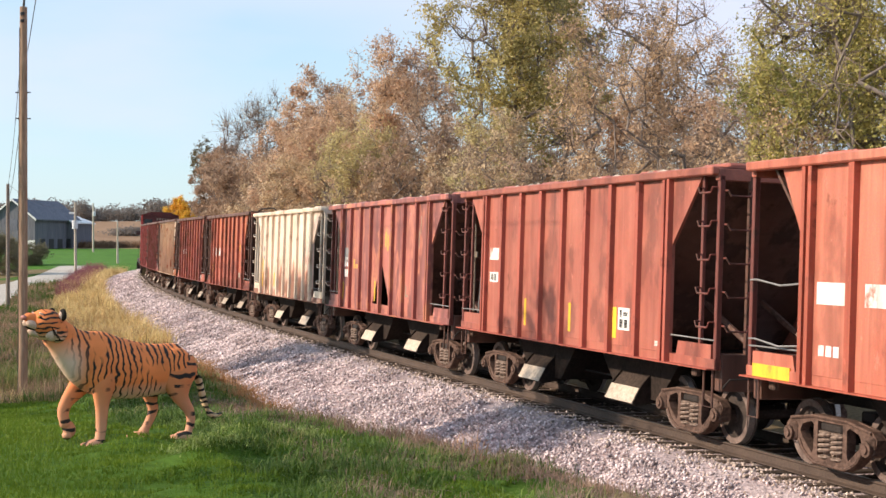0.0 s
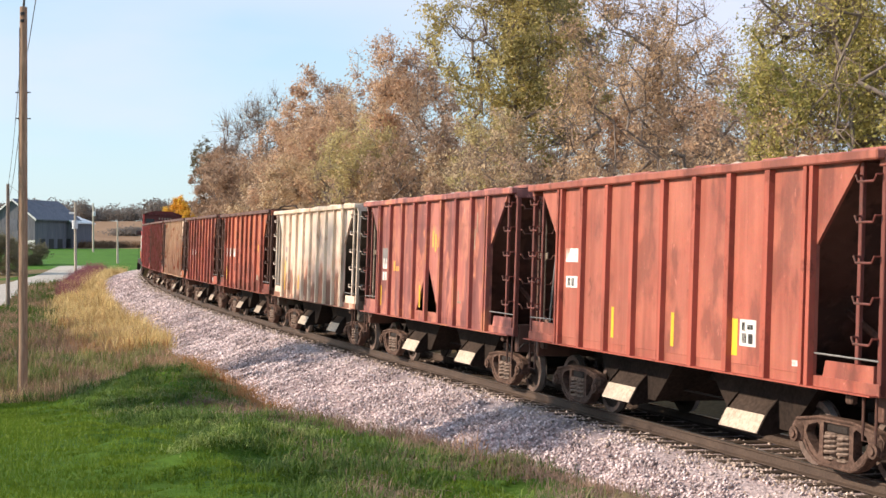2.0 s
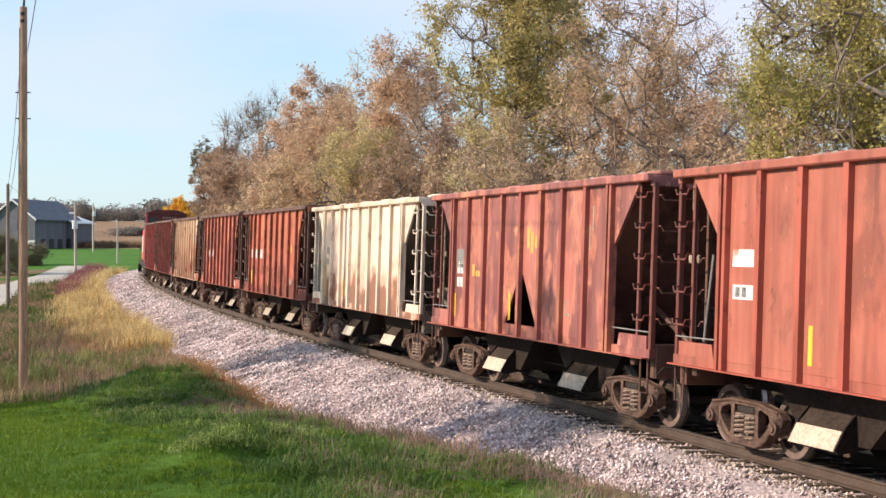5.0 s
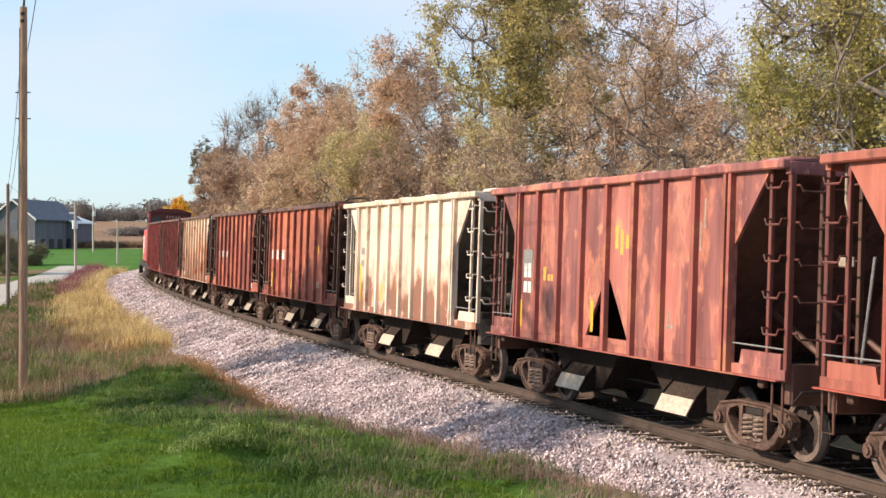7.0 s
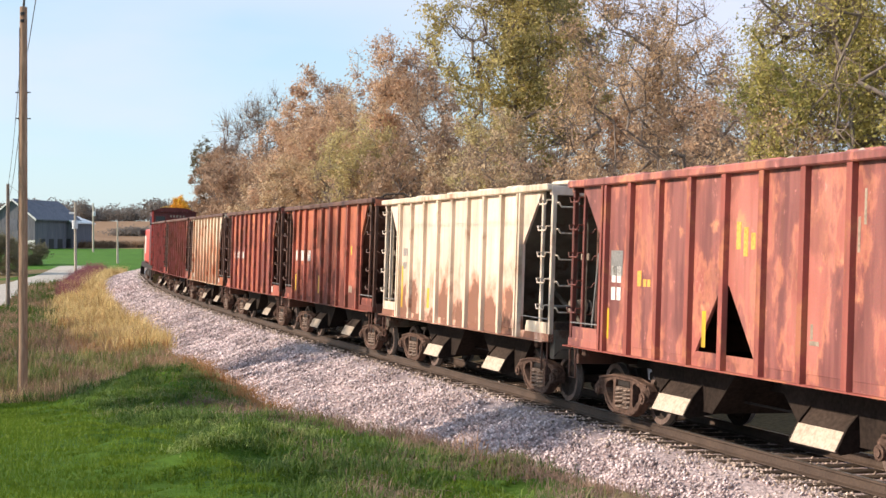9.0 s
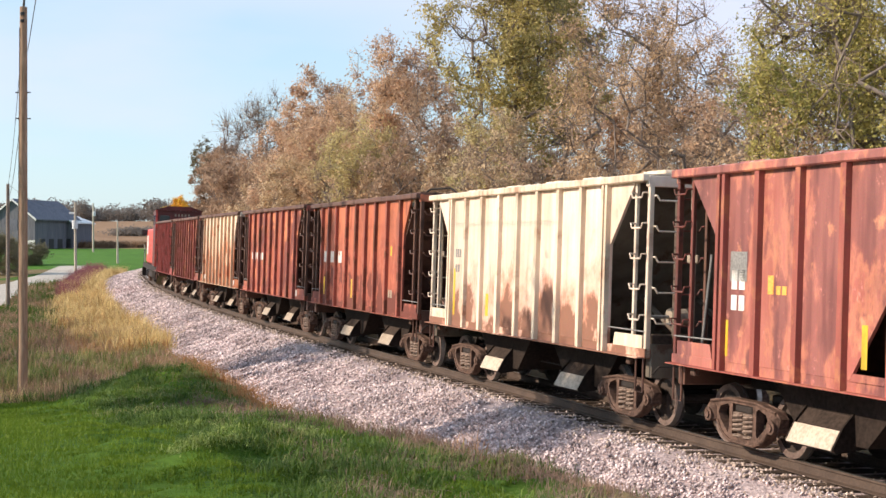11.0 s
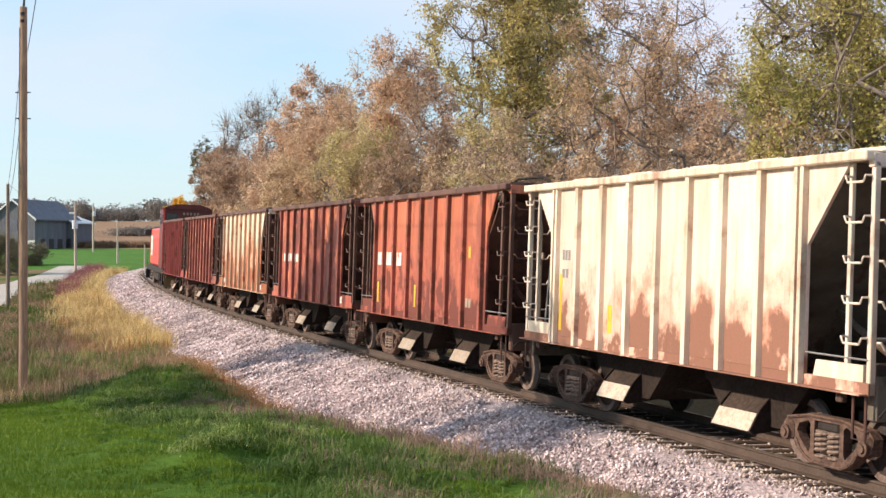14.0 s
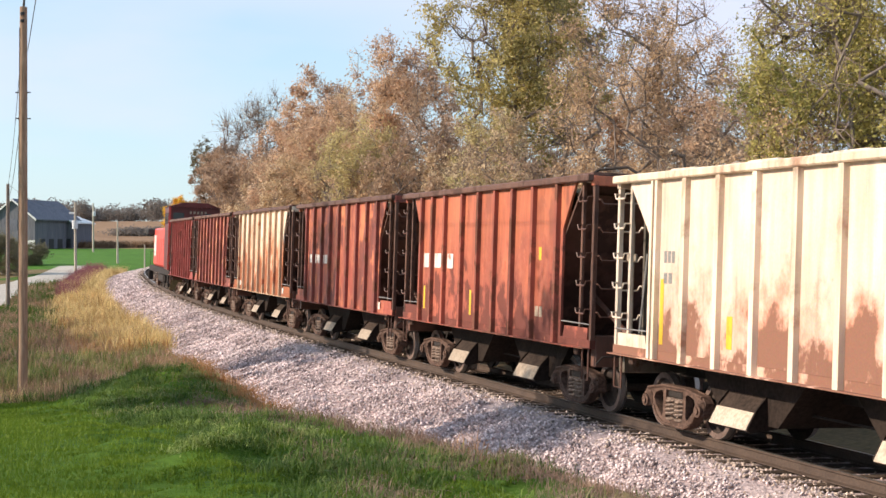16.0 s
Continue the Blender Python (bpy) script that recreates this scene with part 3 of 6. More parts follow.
def wheel_profile(bm, y, out):
    """One wheel: flange, tread, dished plate and hub, turned about the axle."""
    prof = [(0.055, 0.05), (0.11, 0.06), (0.13, 0.02), (0.33, 0.0), (0.36, 0.05), (WHEEL_R - 0.006, 0.055), (WHEEL_R, -0.045), (WHEEL_R + 0.026, -0.055), (WHEEL_R + 0.02, -0.075), (0.36, -0.07), (0.33, -0.03), (0.13, -0.02), (0.11, -0.06), (0.055, -0.06)]
    k = 28
    rings = [[bm.verts.new((r * math.cos(2 * math.pi * i / k), y + out * a, r * math.sin(2 * math.pi * i / k))) for i in range(k)] for r, a in prof]
    for j, (r0, r1) in enumerate(zip(rings, rings[1:])):
        for i in range(k):
            f = bm.faces.new((r0[i], r0[(i + 1) % k], r1[(i + 1) % k], r1[i]))
            f.material_index = 1 if j == 5 else 2 if j == 4 else 0
    bmesh.ops.recalc_face_normals(bm, faces=bm.faces[:])


def wheelset_mesh():
    bm = bmesh.new()
    wheel_profile(bm, -0.755, -1)
    wheel_profile(bm, 0.755, 1)
    tube(bm, [(0, -1.0, 0), (0, 1.0, 0)], 0.075, 10)
    for s in (-1, 1):                      # small counter marks on the plate show the turning
        box(bm, -0.03, 0.03, s * 0.80, s * 0.765, 0.17, 0.28)
    return shared("wheelset", bm, [M_WHEEL, M_TREAD, M_RIM])


def side_frame_mesh():
    """Cast side frame: bowed top and tension members round two windows, flanges and journal boxes."""
    bm = bmesh.new()
    outer = [(-1.06, 0.36), (-1.10, 0.58), (-0.98, 0.68), (-0.72, 0.70), (-0.40, 0.76), (0.40, 0.76), (0.72, 0.70), (0.98, 0.68), (1.10, 0.58), (1.04, 0.38), (0.80, 0.37), (0.70, 0.26), (0.57, 0.15), (0.36, 0.08), (-0.36, 0.08), (-0.57, 0.15), (-0.70, 0.26), (-0.80, 0.37)]
    win = [(0.76, 0.50), (0.70, 0.60), (0.47, 0.66), (0.41, 0.62), (0.41, 0.30), (0.45, 0.23), (0.68, 0.40)]
    mid = [(-0.29, 0.22), (-0.29, 0.68), (0.29, 0.68), (0.29, 0.22)]
    outer, win = [(a * 0.94, b) for a, b in outer], [(a * 0.93, b) for a, b in win]
    loops = [outer, win, [(-a, b) for a, b in win][::-1], mid]
    for y in (-0.07, 0.07):
        edges = []
        for lp in loops:
            vs = [bm.verts.new((a, y, b)) for a, b in lp]
            edges += [bm.edges.new((vs[i], vs[(i + 1) % len(vs)])) for i in range(len(vs))]
        bmesh.ops.triangle_fill(bm, use_beauty=True, edges=edges)
    bm.verts.ensure_lookup_table()
    half = len(bm.verts) // 2
    o = 0
    for lp in loops:
        k = len(lp)
        for i in range(k):
            bm.faces.new((bm.verts[o + i], bm.verts[o + (i + 1) % k], bm.verts[half + o + (i + 1) % k], bm.verts[half + o + i]))
        o += k
    bmesh.ops.recalc_face_normals(bm, faces=bm.faces[:])
    for y in (-0.074, 0.074):                # raised lips along the cast members
        for line in ([(-0.92, 0.655), (-0.38, 0.737), (0.38, 0.737), (0.92, 0.655)], [(-0.72, 0.38), (-0.62, 0.25), (-0.50, 0.17), (-0.34, 0.11), (0.34, 0.11), (0.50, 0.17), (0.62, 0.25), (0.72, 0.38)]):
            tube(bm, [(a, y, b) for a, b in line], 0.026, 6)
    for s in (-1, 1):
        box(bm, s * 0.88 - 0.12, s * 0.88 + 0.12, -0.12, 0.12, 0.35, 0.61, bev=0.04)
    return shared("side_frame", bm, M_TRUCK)


def spring_mesh():
    """A coil spring wound round its core."""
    bm = bmesh.new()
    turns, k = 4.0, 48
    tube(bm, [(0.112 * math.cos(6.2832 * turns * i / k), 0.112 * math.sin(6.2832 * turns * i / k), 0.25 + 0.27 * i / k) for i in range(k + 1)], 0.026, 5)
    tube(bm, [(0, 0, 0.22), (0, 0, 0.56)], 0.055, 8)
    for z in (0.215, 0.545):
        tube(bm, [(0, 0, z - 0.012), (0, 0, z + 0.012)], 0.125, 12)
    return shared("spring", bm, M_COIL)


def bolster_mesh():
    bm = boxed(-0.24, 0.24, -1.08, 1.08, 0.56, 0.67, bev=0.02)
    box(bm, -0.16, 0.16, -0.5, 0.5, 0.67, 0.82, bev=0.02)
    for s in (-1, 1):
        box(bm, s * 0.5 - 0.05, s * 0.5 + 0.05, -0.95, 0.95, 0.33, 0.47)
    return shared("truck", bm, M_IRON)


def brake_beam_mesh():
    bm = boxed(-0.04, 0.04, -0.78, 0.78, 0.33, 0.45, bev=0.01)
    for s in (-1, 1):
        box(bm, -0.07, 0.07, s * 0.755 - 0.05, s * 0.755 + 0.05, 0.22, 0.56, bev=0.015)
    return shared("brake_beam", bm, M_IRON)


ME_WHEEL, ME_FRAME, ME_SPRING, ME_BOLSTER, ME_BEAM = wheelset_mesh(), side_frame_mesh(), spring_mesh(), bolster_mesh(), brake_beam_mesh()


def journal_mesh():
    bm = bmesh.new()
    tube(bm, [(0, -0.06, 0), (0, 0.04, 0)], 0.105, 12)
    tube(bm, [(0, -0.085, 0), (0, -0.06, 0)], 0.06, 8)
    return shared("bearing_cap", bm, M_TRUCK)


ME_CAP = journal_mesh()


def truck(car, x, wb=1.78):
    t = share("truck", ME_BOLSTER, car, Matrix.Translation((x, 0, 0)), "four-wheel cast steel truck, rust brown")
    for y in (-1.02, 1.02):
        share("side_frame", ME_FRAME, t, Matrix.Translation((0, y, 0)))
        for dx in (-0.145, 0.145):
            share("spring", ME_SPRING, t, Matrix.Translation((dx, y, 0)))
        for dx in (-wb / 2, wb / 2):
            share("bearing_cap", ME_CAP, t, Matrix.Translation((dx, y * 1.09, 0.45)) @ (Matrix.Rotation(math.pi, 4, "Z") if y > 0 else Matrix()))
    for dx in (-wb / 2, wb / 2):
        share("brake_beam", ME_BEAM, t, Matrix.Translation((dx - math.copysign(0.50, dx), 0, 0)))
        w = share("wheelset", ME_WHEEL, t, Matrix.Translation((dx, 0, WHEEL_R)))
        ALL_WHEELS.append((w, dx))
    return t


def rung_mesh(w, drop, material):
    """A grab iron: a bar held off its stiles on two bent feet."""
    bm = bmesh.new()
    tube(bm, [(-w / 2, 0.0, 0.03), (-w / 2, -0.09, 0.03), (-w / 2 + 0.05, -0.09, -drop), (w / 2 - 0.05, -0.09, -drop), (w / 2, -0.09, 0.03), (w / 2, 0.0, 0.03)], 0.017, 6)
    return shared("rung", bm, material)


def coupler_mesh():
    bm = boxed(5.5, 6.02, -0.10, 0.10, 0.78, 0.98, bev=0.02)
    box(bm, 5.86, 6.12, -0.18, 0.06, 0.74, 1.02, bev=0.04)
    box(bm, 5.95, 6.14, 0.04, 0.16, 0.76, 1.00, bev=0.04)
    tube(bm, [(5.85, -0.02, 1.02), (5.8, -0.5, 1.08), (5.72, -1.3, 1.05), (5.72, -1.42, 0.92)], 0.016, 6)
    tube(bm, [(5.8, 0.18, 0.95), (5.9, 0.25, 0.55), (6.05, 0.22, 0.5)], 0.03, 6)
    return shared("coupler", bm, M_IRON)


ME_COUP = coupler_mesh()


def hopper_car(label, body, ladder, top=4.22, half=1.52, covered=True, gusset=(4.22, 3.05, 5.12), ribs=None, cut=False, rim=None, tank=False, plate=None, ridge=0.0, rails=False):
    """A two-bay hopper car. Forward is +x, the camera's side is -y, and the rail is z = 0."""
    deep = 0.085 if covered else 0.09
    car = new("hopper_car")
    car.empty_display_size = 0.5
    tagged(car, label, "freight car", "hopper cars of the train")
    SB, SILL, TOPC = 1.18, 1.34, top - 0.13
    rx = ribs or [-4.13 + i * 8.26 / 8 for i in range(9)]
    gx, gz, gt = gusset
    for side in (-1, 1):
        y0, y1 = side * half, side * (half - 0.05)
        for i in range(8):
            a, b = rx[i], rx[i + 1]
            poly = [(a, SILL), (b, SILL), (b, TOPC), (a, TOPC)]
            if cut and i == 3:
                poly = [(a, SILL), (b - 0.90, SILL), (b - 0.10, 2.45), (b, 2.45), (b, TOPC), (a, TOPC)]
            if cut and i == 4:
                poly = [(a + 0.90, SILL), (b, SILL), (b, TOPC), (a, TOPC), (a, 2.45), (a + 0.10, 2.45)]
            bm = prism(bmesh.new(), poly, y0, y1)
            part("side_panel", bm, body, car)
        if cut:
            part("centre_strip", boxed(rx[4] - 0.92, rx[4] + 0.92, min(y0, y1) + 0.003, max(y0, y1) - 0.003, SILL - 0.02, SILL + 0.09), body, car)
        stiles = [(x, 0.075) for x in rx]
        if covered:                           # the last rib at each end is a pair
            stiles = [(x, 0.075) for x in rx[1:-1]] + [(e * q, 0.05) for e in (-1, 1) for q in (4.02, gx - 0.055)]
        for x, w in stiles:
            bm = bmesh.new()
            prism(bm, [(x - w, y0), (x - w * 0.80, y0 + side * deep), (x + w * 0.80, y0 + side * deep), (x + w, y0)], SB + 0.024, TOPC - 0.004)
            for v in bm.verts:              # the profile lies in the plan: pull it upright
                v.co = Vector((v.co.x, v.co.z, v.co.y))
            bmesh.ops.recalc_face_normals(bm, faces=bm.faces[:])
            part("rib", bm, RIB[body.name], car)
        for e in (-1, 1):
            bm = prism(bmesh.new(), [(e * 4.13, gz), (e * 4.13, TOPC), (e * gt, TOPC), (e * gx, gz)], y0, y1)
            part("end_gusset", bm, body, car)
            part("jamb_strip", prism(bmesh.new(), [(e * 4.13, SILL), (e * 4.13, gz), (e * gx, gz), (e * gx, SILL)], y0, y1), body, car)
        bm = boxed(-5.6, 5.6, side * (half - 0.10), side * (half + 0.115), TOPC, top, bev=0.02)
        part("top_chord", bm, rim or body, car)
        bm = boxed(-5.62, 5.62, side * (half - 0.12), side * (half - 0.003), SB, SILL, bev=0.006)
        part("side_sill", bm, body, car)
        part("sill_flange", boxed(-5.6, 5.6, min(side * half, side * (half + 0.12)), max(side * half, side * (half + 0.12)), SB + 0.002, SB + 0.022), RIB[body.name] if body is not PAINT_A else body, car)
    # Car ends near-black on every car: their shade is put into the colour.
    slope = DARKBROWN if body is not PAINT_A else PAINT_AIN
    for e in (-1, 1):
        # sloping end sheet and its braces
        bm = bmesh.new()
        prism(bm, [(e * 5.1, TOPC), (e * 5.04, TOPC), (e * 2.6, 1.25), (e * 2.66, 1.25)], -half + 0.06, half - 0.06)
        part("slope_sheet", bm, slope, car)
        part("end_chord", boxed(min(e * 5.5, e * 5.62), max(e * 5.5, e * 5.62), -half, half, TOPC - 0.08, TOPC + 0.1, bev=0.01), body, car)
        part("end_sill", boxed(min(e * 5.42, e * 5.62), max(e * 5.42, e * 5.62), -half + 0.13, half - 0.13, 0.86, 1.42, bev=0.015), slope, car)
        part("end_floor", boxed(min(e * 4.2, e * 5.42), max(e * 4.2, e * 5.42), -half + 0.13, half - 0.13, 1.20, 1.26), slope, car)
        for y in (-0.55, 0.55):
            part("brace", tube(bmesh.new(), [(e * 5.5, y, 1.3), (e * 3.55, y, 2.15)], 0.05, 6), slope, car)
        for side in (-1, 1):
            y = side * (half - 0.02)
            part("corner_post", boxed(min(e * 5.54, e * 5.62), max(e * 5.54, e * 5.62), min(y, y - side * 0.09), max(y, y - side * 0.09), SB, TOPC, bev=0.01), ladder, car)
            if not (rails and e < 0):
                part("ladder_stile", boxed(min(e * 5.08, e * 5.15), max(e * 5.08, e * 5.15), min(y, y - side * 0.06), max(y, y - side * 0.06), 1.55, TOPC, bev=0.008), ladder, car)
            bm = bmesh.new()
            prism(bm, [(e * 4.36, SB + 0.02), (e * 5.48, SB + 0.02), (e * 5.48, 1.55), (e * 4.46, 1.55)], y, y - side * 0.05)
            part("side_step_plate", bm, rim if body is PAINT_A else body, car)
            if plate and e < 0:
                part("yellow_plate", boxed(-5.45, -4.5, min(y, y + side * 0.02), max(y, y + side * 0.02), SB + 0.02, SB + 0.20), plate, car)
            ya = side * (half - 0.56)
            if not (rails and e < 0):
                part("end_ladder", boxed(min(e * 5.55, e * 5.62), max(e * 5.55, e * 5.62), ya - 0.035, ya + 0.035, 1.3, TOPC, bev=0.008), slope, car)
            if rails and e < 0:
                for z in (1.72, 2.55):
                    part("handrail", tube(bmesh.new(), [(e * 5.55, y * 1.02, z), (e * 5.3, y * 1.05, z + 0.01), (e * 4.7, y * 1.05, z - 0.06), (e * 4.2, y * 1.02, z - 0.02)], 0.014, 6), M_GREYST, car)
            for k in range(5):
                if rails and e < 0:
                    break
                z = 1.86 + k * 0.505
                if z < TOPC - 0.05:
                    m_ = Matrix.Translation((e * 5.34, y, z)) @ (Matrix.Rotation(math.pi, 4, "Z") if side > 0 else Matrix())
                    share("rung", RUNGS[ladder.name], car, m_)
                    m_ = Matrix.Translation((e * 5.62, side * (half - 0.32), z - 0.05)) @ Matrix.Rotation(e * math.pi / 2, 4, "Z")
                    share("rung", RUNGS[ladder.name], car, m_)
            part("cross_rod", tube(bmesh.new(), [(e * 4.2, y, 1.63), (e * 5.58, y, 1.62)], 0.013, 6), M_GREYST, car)
            if covered and e < 0 and not rails:      # air pipe and its bracket on the trailing end
                yp = side * (half - 0.16)
                part("air_pipe", tube(bmesh.new(), [(e * 5.36, yp, TOPC), (e * 5.36, yp, 3.62), (e * 5.26, yp, 3.38), (e * 5.26, yp, 1.56)], 0.028, 8), M_CHUTE, car)
                part("pipe_bracket", boxed(min(e * 5.2, e * 5.52), max(e * 5.2, e * 5.52), min(yp, yp - side * 0.06), max(yp, yp - side * 0.06), 2.76, 2.90, bev=0.02), M_CHUTE, car)
                part("hand_lever", tube(bmesh.new(), [(e * 4.95, yp, 1.5), (e * 4.72, yp, 2.9)], 0.022, 6), M_GREYST, car)
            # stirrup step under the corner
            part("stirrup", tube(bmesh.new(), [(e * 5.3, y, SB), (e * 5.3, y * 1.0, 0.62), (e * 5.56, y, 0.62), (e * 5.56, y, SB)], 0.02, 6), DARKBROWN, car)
            # brake gear and jack lug
            part("lug", boxed(min(e * 4.9, e * 5.05), max(e * 4.9, e * 5.05), min(y, y - side * 0.1), max(y, y - side * 0.1), SB - 0.14, SB, bev=0.02), M_TRUCK, car)
        share("coupler", ME_COUP, car, Matrix() if e > 0 else Matrix.Rotation(math.pi, 4, "Z"))
        truck(car, e * 4.15)
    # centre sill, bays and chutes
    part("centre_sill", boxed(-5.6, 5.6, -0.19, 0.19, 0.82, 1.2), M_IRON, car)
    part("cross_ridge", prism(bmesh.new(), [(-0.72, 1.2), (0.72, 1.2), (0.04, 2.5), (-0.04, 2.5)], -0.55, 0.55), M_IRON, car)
    # Bays drawn wide and near-black to fill the shade under the car.
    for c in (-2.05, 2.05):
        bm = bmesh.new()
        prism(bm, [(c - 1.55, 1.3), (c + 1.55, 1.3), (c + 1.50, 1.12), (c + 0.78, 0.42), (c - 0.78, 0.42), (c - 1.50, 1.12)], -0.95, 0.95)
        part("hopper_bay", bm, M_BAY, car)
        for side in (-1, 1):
            # Dark chute and pale plate: shaded and sunlit faces as two colours.
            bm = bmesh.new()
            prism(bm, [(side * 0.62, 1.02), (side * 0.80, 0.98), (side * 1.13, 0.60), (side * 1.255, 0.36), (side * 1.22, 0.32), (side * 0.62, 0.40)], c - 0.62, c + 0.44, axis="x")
            ch = part("discharge_chute", bm, M_HOOD, car, "steel discharge chute darkened for shade, with a pale plate")
            part("chute_plate", prism(bmesh.new(), [(side * 1.135, 0.600), (side * 1.15, 0.612), (side * 1.285, 0.355), (side * 1.262, 0.343)], c - 0.62, c + 0.44, axis="x"), M_PLATE if covered else M_CHUTE, ch, "pale steel plate, the chute's sunlit face")
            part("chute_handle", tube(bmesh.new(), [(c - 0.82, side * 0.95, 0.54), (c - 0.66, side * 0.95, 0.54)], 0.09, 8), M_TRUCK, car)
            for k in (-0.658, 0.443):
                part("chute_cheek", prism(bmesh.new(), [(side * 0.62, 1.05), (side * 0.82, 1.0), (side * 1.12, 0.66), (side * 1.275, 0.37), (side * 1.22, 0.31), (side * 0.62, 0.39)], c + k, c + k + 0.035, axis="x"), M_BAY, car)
    part("air_reservoir", tube(bmesh.new(), [(-0.55, 0.75, 0.95), (0.55, 0.75, 0.95)], 0.2, 12), M_IRON, car)
    part("brake_rod", tube(bmesh.new(), [(-3.2, -0.5, 0.62), (3.2, -0.5, 0.62)], 0.02, 6), M_IRON, car)
    if tank:                                  # brake cylinder and valve on the leading platform
        part("brake_cylinder", tube(bmesh.new(), [(5.36, -0.95, 1.86), (5.36, -0.55, 1.86)], 0.14, 12), M_CHUTE, car)
        for yb in (-0.90, -0.62):
            part("cylinder_band", tube(bmesh.new(), [(5.36, yb - 0.025, 1.86), (5.36, yb + 0.025, 1.86)], 0.152, 12), M_IRON, car)
        part("cylinder_rod", tube(bmesh.new(), [(5.36, -1.35, 1.86), (5.36, -0.95, 1.86)], 0.03, 8), M_GREYST, car)
        part("valve_box", boxed(5.46, 5.58, -1.36, -0.62, 1.24, 1.58, bev=0.03), M_HOOD, car)
    # brake wheel
    bm = bmesh.new()
    ring = [(5.72, 0.75 + 0.27 * math.cos(k * math.pi / 10), 2.4 + 0.27 * math.sin(k * math.pi / 10)) for k in range(21)]
    tube(bm, ring, 0.018, 6)
    for k in range(4):
        tube(bm, [(5.72, 0.75, 2.4), ring[k * 5]], 0.012, 5)
    tube(bm, [(5.5, 0.75, 2.4), (5.74, 0.75, 2.4)], 0.03, 6)
    part("brake_wheel", bm, ladder, car)
    if covered:
        bm = bmesh.new()
        prism(bm, [(-half - 0.04, top - 0.02), (half + 0.04, top - 0.02), (half * 0.3, top + 0.10), (-half * 0.3, top + 0.10)], -5.6, 5.6, axis="x")
        roof = part("roof", bm, rim or body, car)
        rng = random.Random(len(label))
        for k in range(5):
            x = -4.4 + k * 2.2 + rng.uniform(-0.2, 0.2)
            part("roof_hatch", boxed(x - 0.42, x + 0.42, -0.9, -0.3, top + 0.03, top + 0.13, bev=0.03), rim or body, roof)
        part("running_board", boxed(-5.7, 5.7, 0.05, 0.6, top + 0.11, top + 0.14), rim or body, roof)
        for k in range(13):                   # spilt load on the eaves
            x = rng.uniform(-5.3, 5.3)
            bm = bmesh.new()
            bmesh.ops.create_icosphere(bm, subdivisions=1, radius=0.09, matrix=Matrix.Translation((x, -half + 0.02, top - 0.01)) @ Matrix.Diagonal((rng.uniform(0.6, 2.4), 0.7, rng.uniform(0.25, 0.7), 1)))
            part("spilt_load", bm, M_PLATE if k % 3 else M_CHUTE, roof)
    else:
        for e in (-1, 1):
            part("end_cap", boxed(min(e * 5.0, e * 5.6), max(e * 5.0, e * 5.6), -half, half, top - 0.02, top + 0.03), rim or body, car)
        part("load", prism(bmesh.new(), [(-5.0, top - 0.35), (5.0, top - 0.35), (3.5, top - 0.15), (0.5, top - 0.3), (-3.0, top - 0.12)], -half + 0.1, half - 0.1), M_WOODS, car)
    if ridge:                                 # bent hoop over the leading end
        part("hoop", tube(bmesh.new(), [(4.4, -1.1, top), (4.5, -0.9, top + 0.16), (4.9, -0.5, top + 0.2), (5.2, -0.3, top)], 0.03, 6), M_IRON, car)
    return car


def mark(car, x0, x1, z0, z1, material, name="stencil", half=1.52):
    """A painted patch on the camera's side."""
    return part(name, boxed(x0, x1, -half - 0.004, -half - 0.0005, z0, z1), material, car)


def bars(car, x0, x1, z0, z1, count, material, half=1.52):
    """Lettering that cannot be read: plain bars."""
    w = (x1 - x0) / count
    for i in range(count):
        mark(car, x0 + i * w + w * 0.12, x0 + (i + 1) * w - w * 0.14, z0, z1, material, "lettering_bar", half)


PAINT_D = paint("paint_orange_red", (0.45, 0.115, 0.066), (0.55, 0.185, 0.12), (0.25, 0.08, 0.05), 0.20, 1.0, dark=0.15, soot=0.4)
PAINT_C = paint("paint_brick_red", (0.375, 0.095, 0.063), (0.46, 0.155, 0.105), (0.22, 0.08, 0.055), 0.18, 4.0, dark=0.22, soot=0.5, grime=0.88, scuff=0.4)
PAINT_B = paint("paint_worn_red", (0.375, 0.108, 0.086), (0.465, 0.168, 0.134), (0.62, 0.26, 0.15), 0.28, 8.0, dark=0.75, soot=0.4, scuff=0.6, grime=0.88)
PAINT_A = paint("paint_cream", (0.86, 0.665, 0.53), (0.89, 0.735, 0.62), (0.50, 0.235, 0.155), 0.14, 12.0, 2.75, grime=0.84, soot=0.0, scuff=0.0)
# Cream darkened to near-black for the shade at the car ends.
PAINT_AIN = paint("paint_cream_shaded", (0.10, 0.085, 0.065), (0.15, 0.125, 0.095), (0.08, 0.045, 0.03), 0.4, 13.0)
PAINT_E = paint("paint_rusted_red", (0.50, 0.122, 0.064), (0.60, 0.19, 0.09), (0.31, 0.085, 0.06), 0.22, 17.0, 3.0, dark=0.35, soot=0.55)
PAINT_F = paint("paint_dark_red", (0.34, 0.070, 0.048), (0.44, 0.115, 0.07), (0.58, 0.20, 0.10), 0.42, 21.0, dark=0.85, soot=0.8, scuff=0.4)
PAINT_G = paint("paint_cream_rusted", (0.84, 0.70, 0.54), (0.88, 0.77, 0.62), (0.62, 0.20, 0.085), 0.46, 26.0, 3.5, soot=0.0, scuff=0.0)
PAINT_H = paint("paint_oxide", (0.31, 0.064, 0.048), (0.42, 0.11, 0.072), (0.66, 0.29, 0.17), 0.44, 30.0, dark=0.7, soot=0.6, scuff=0.5)
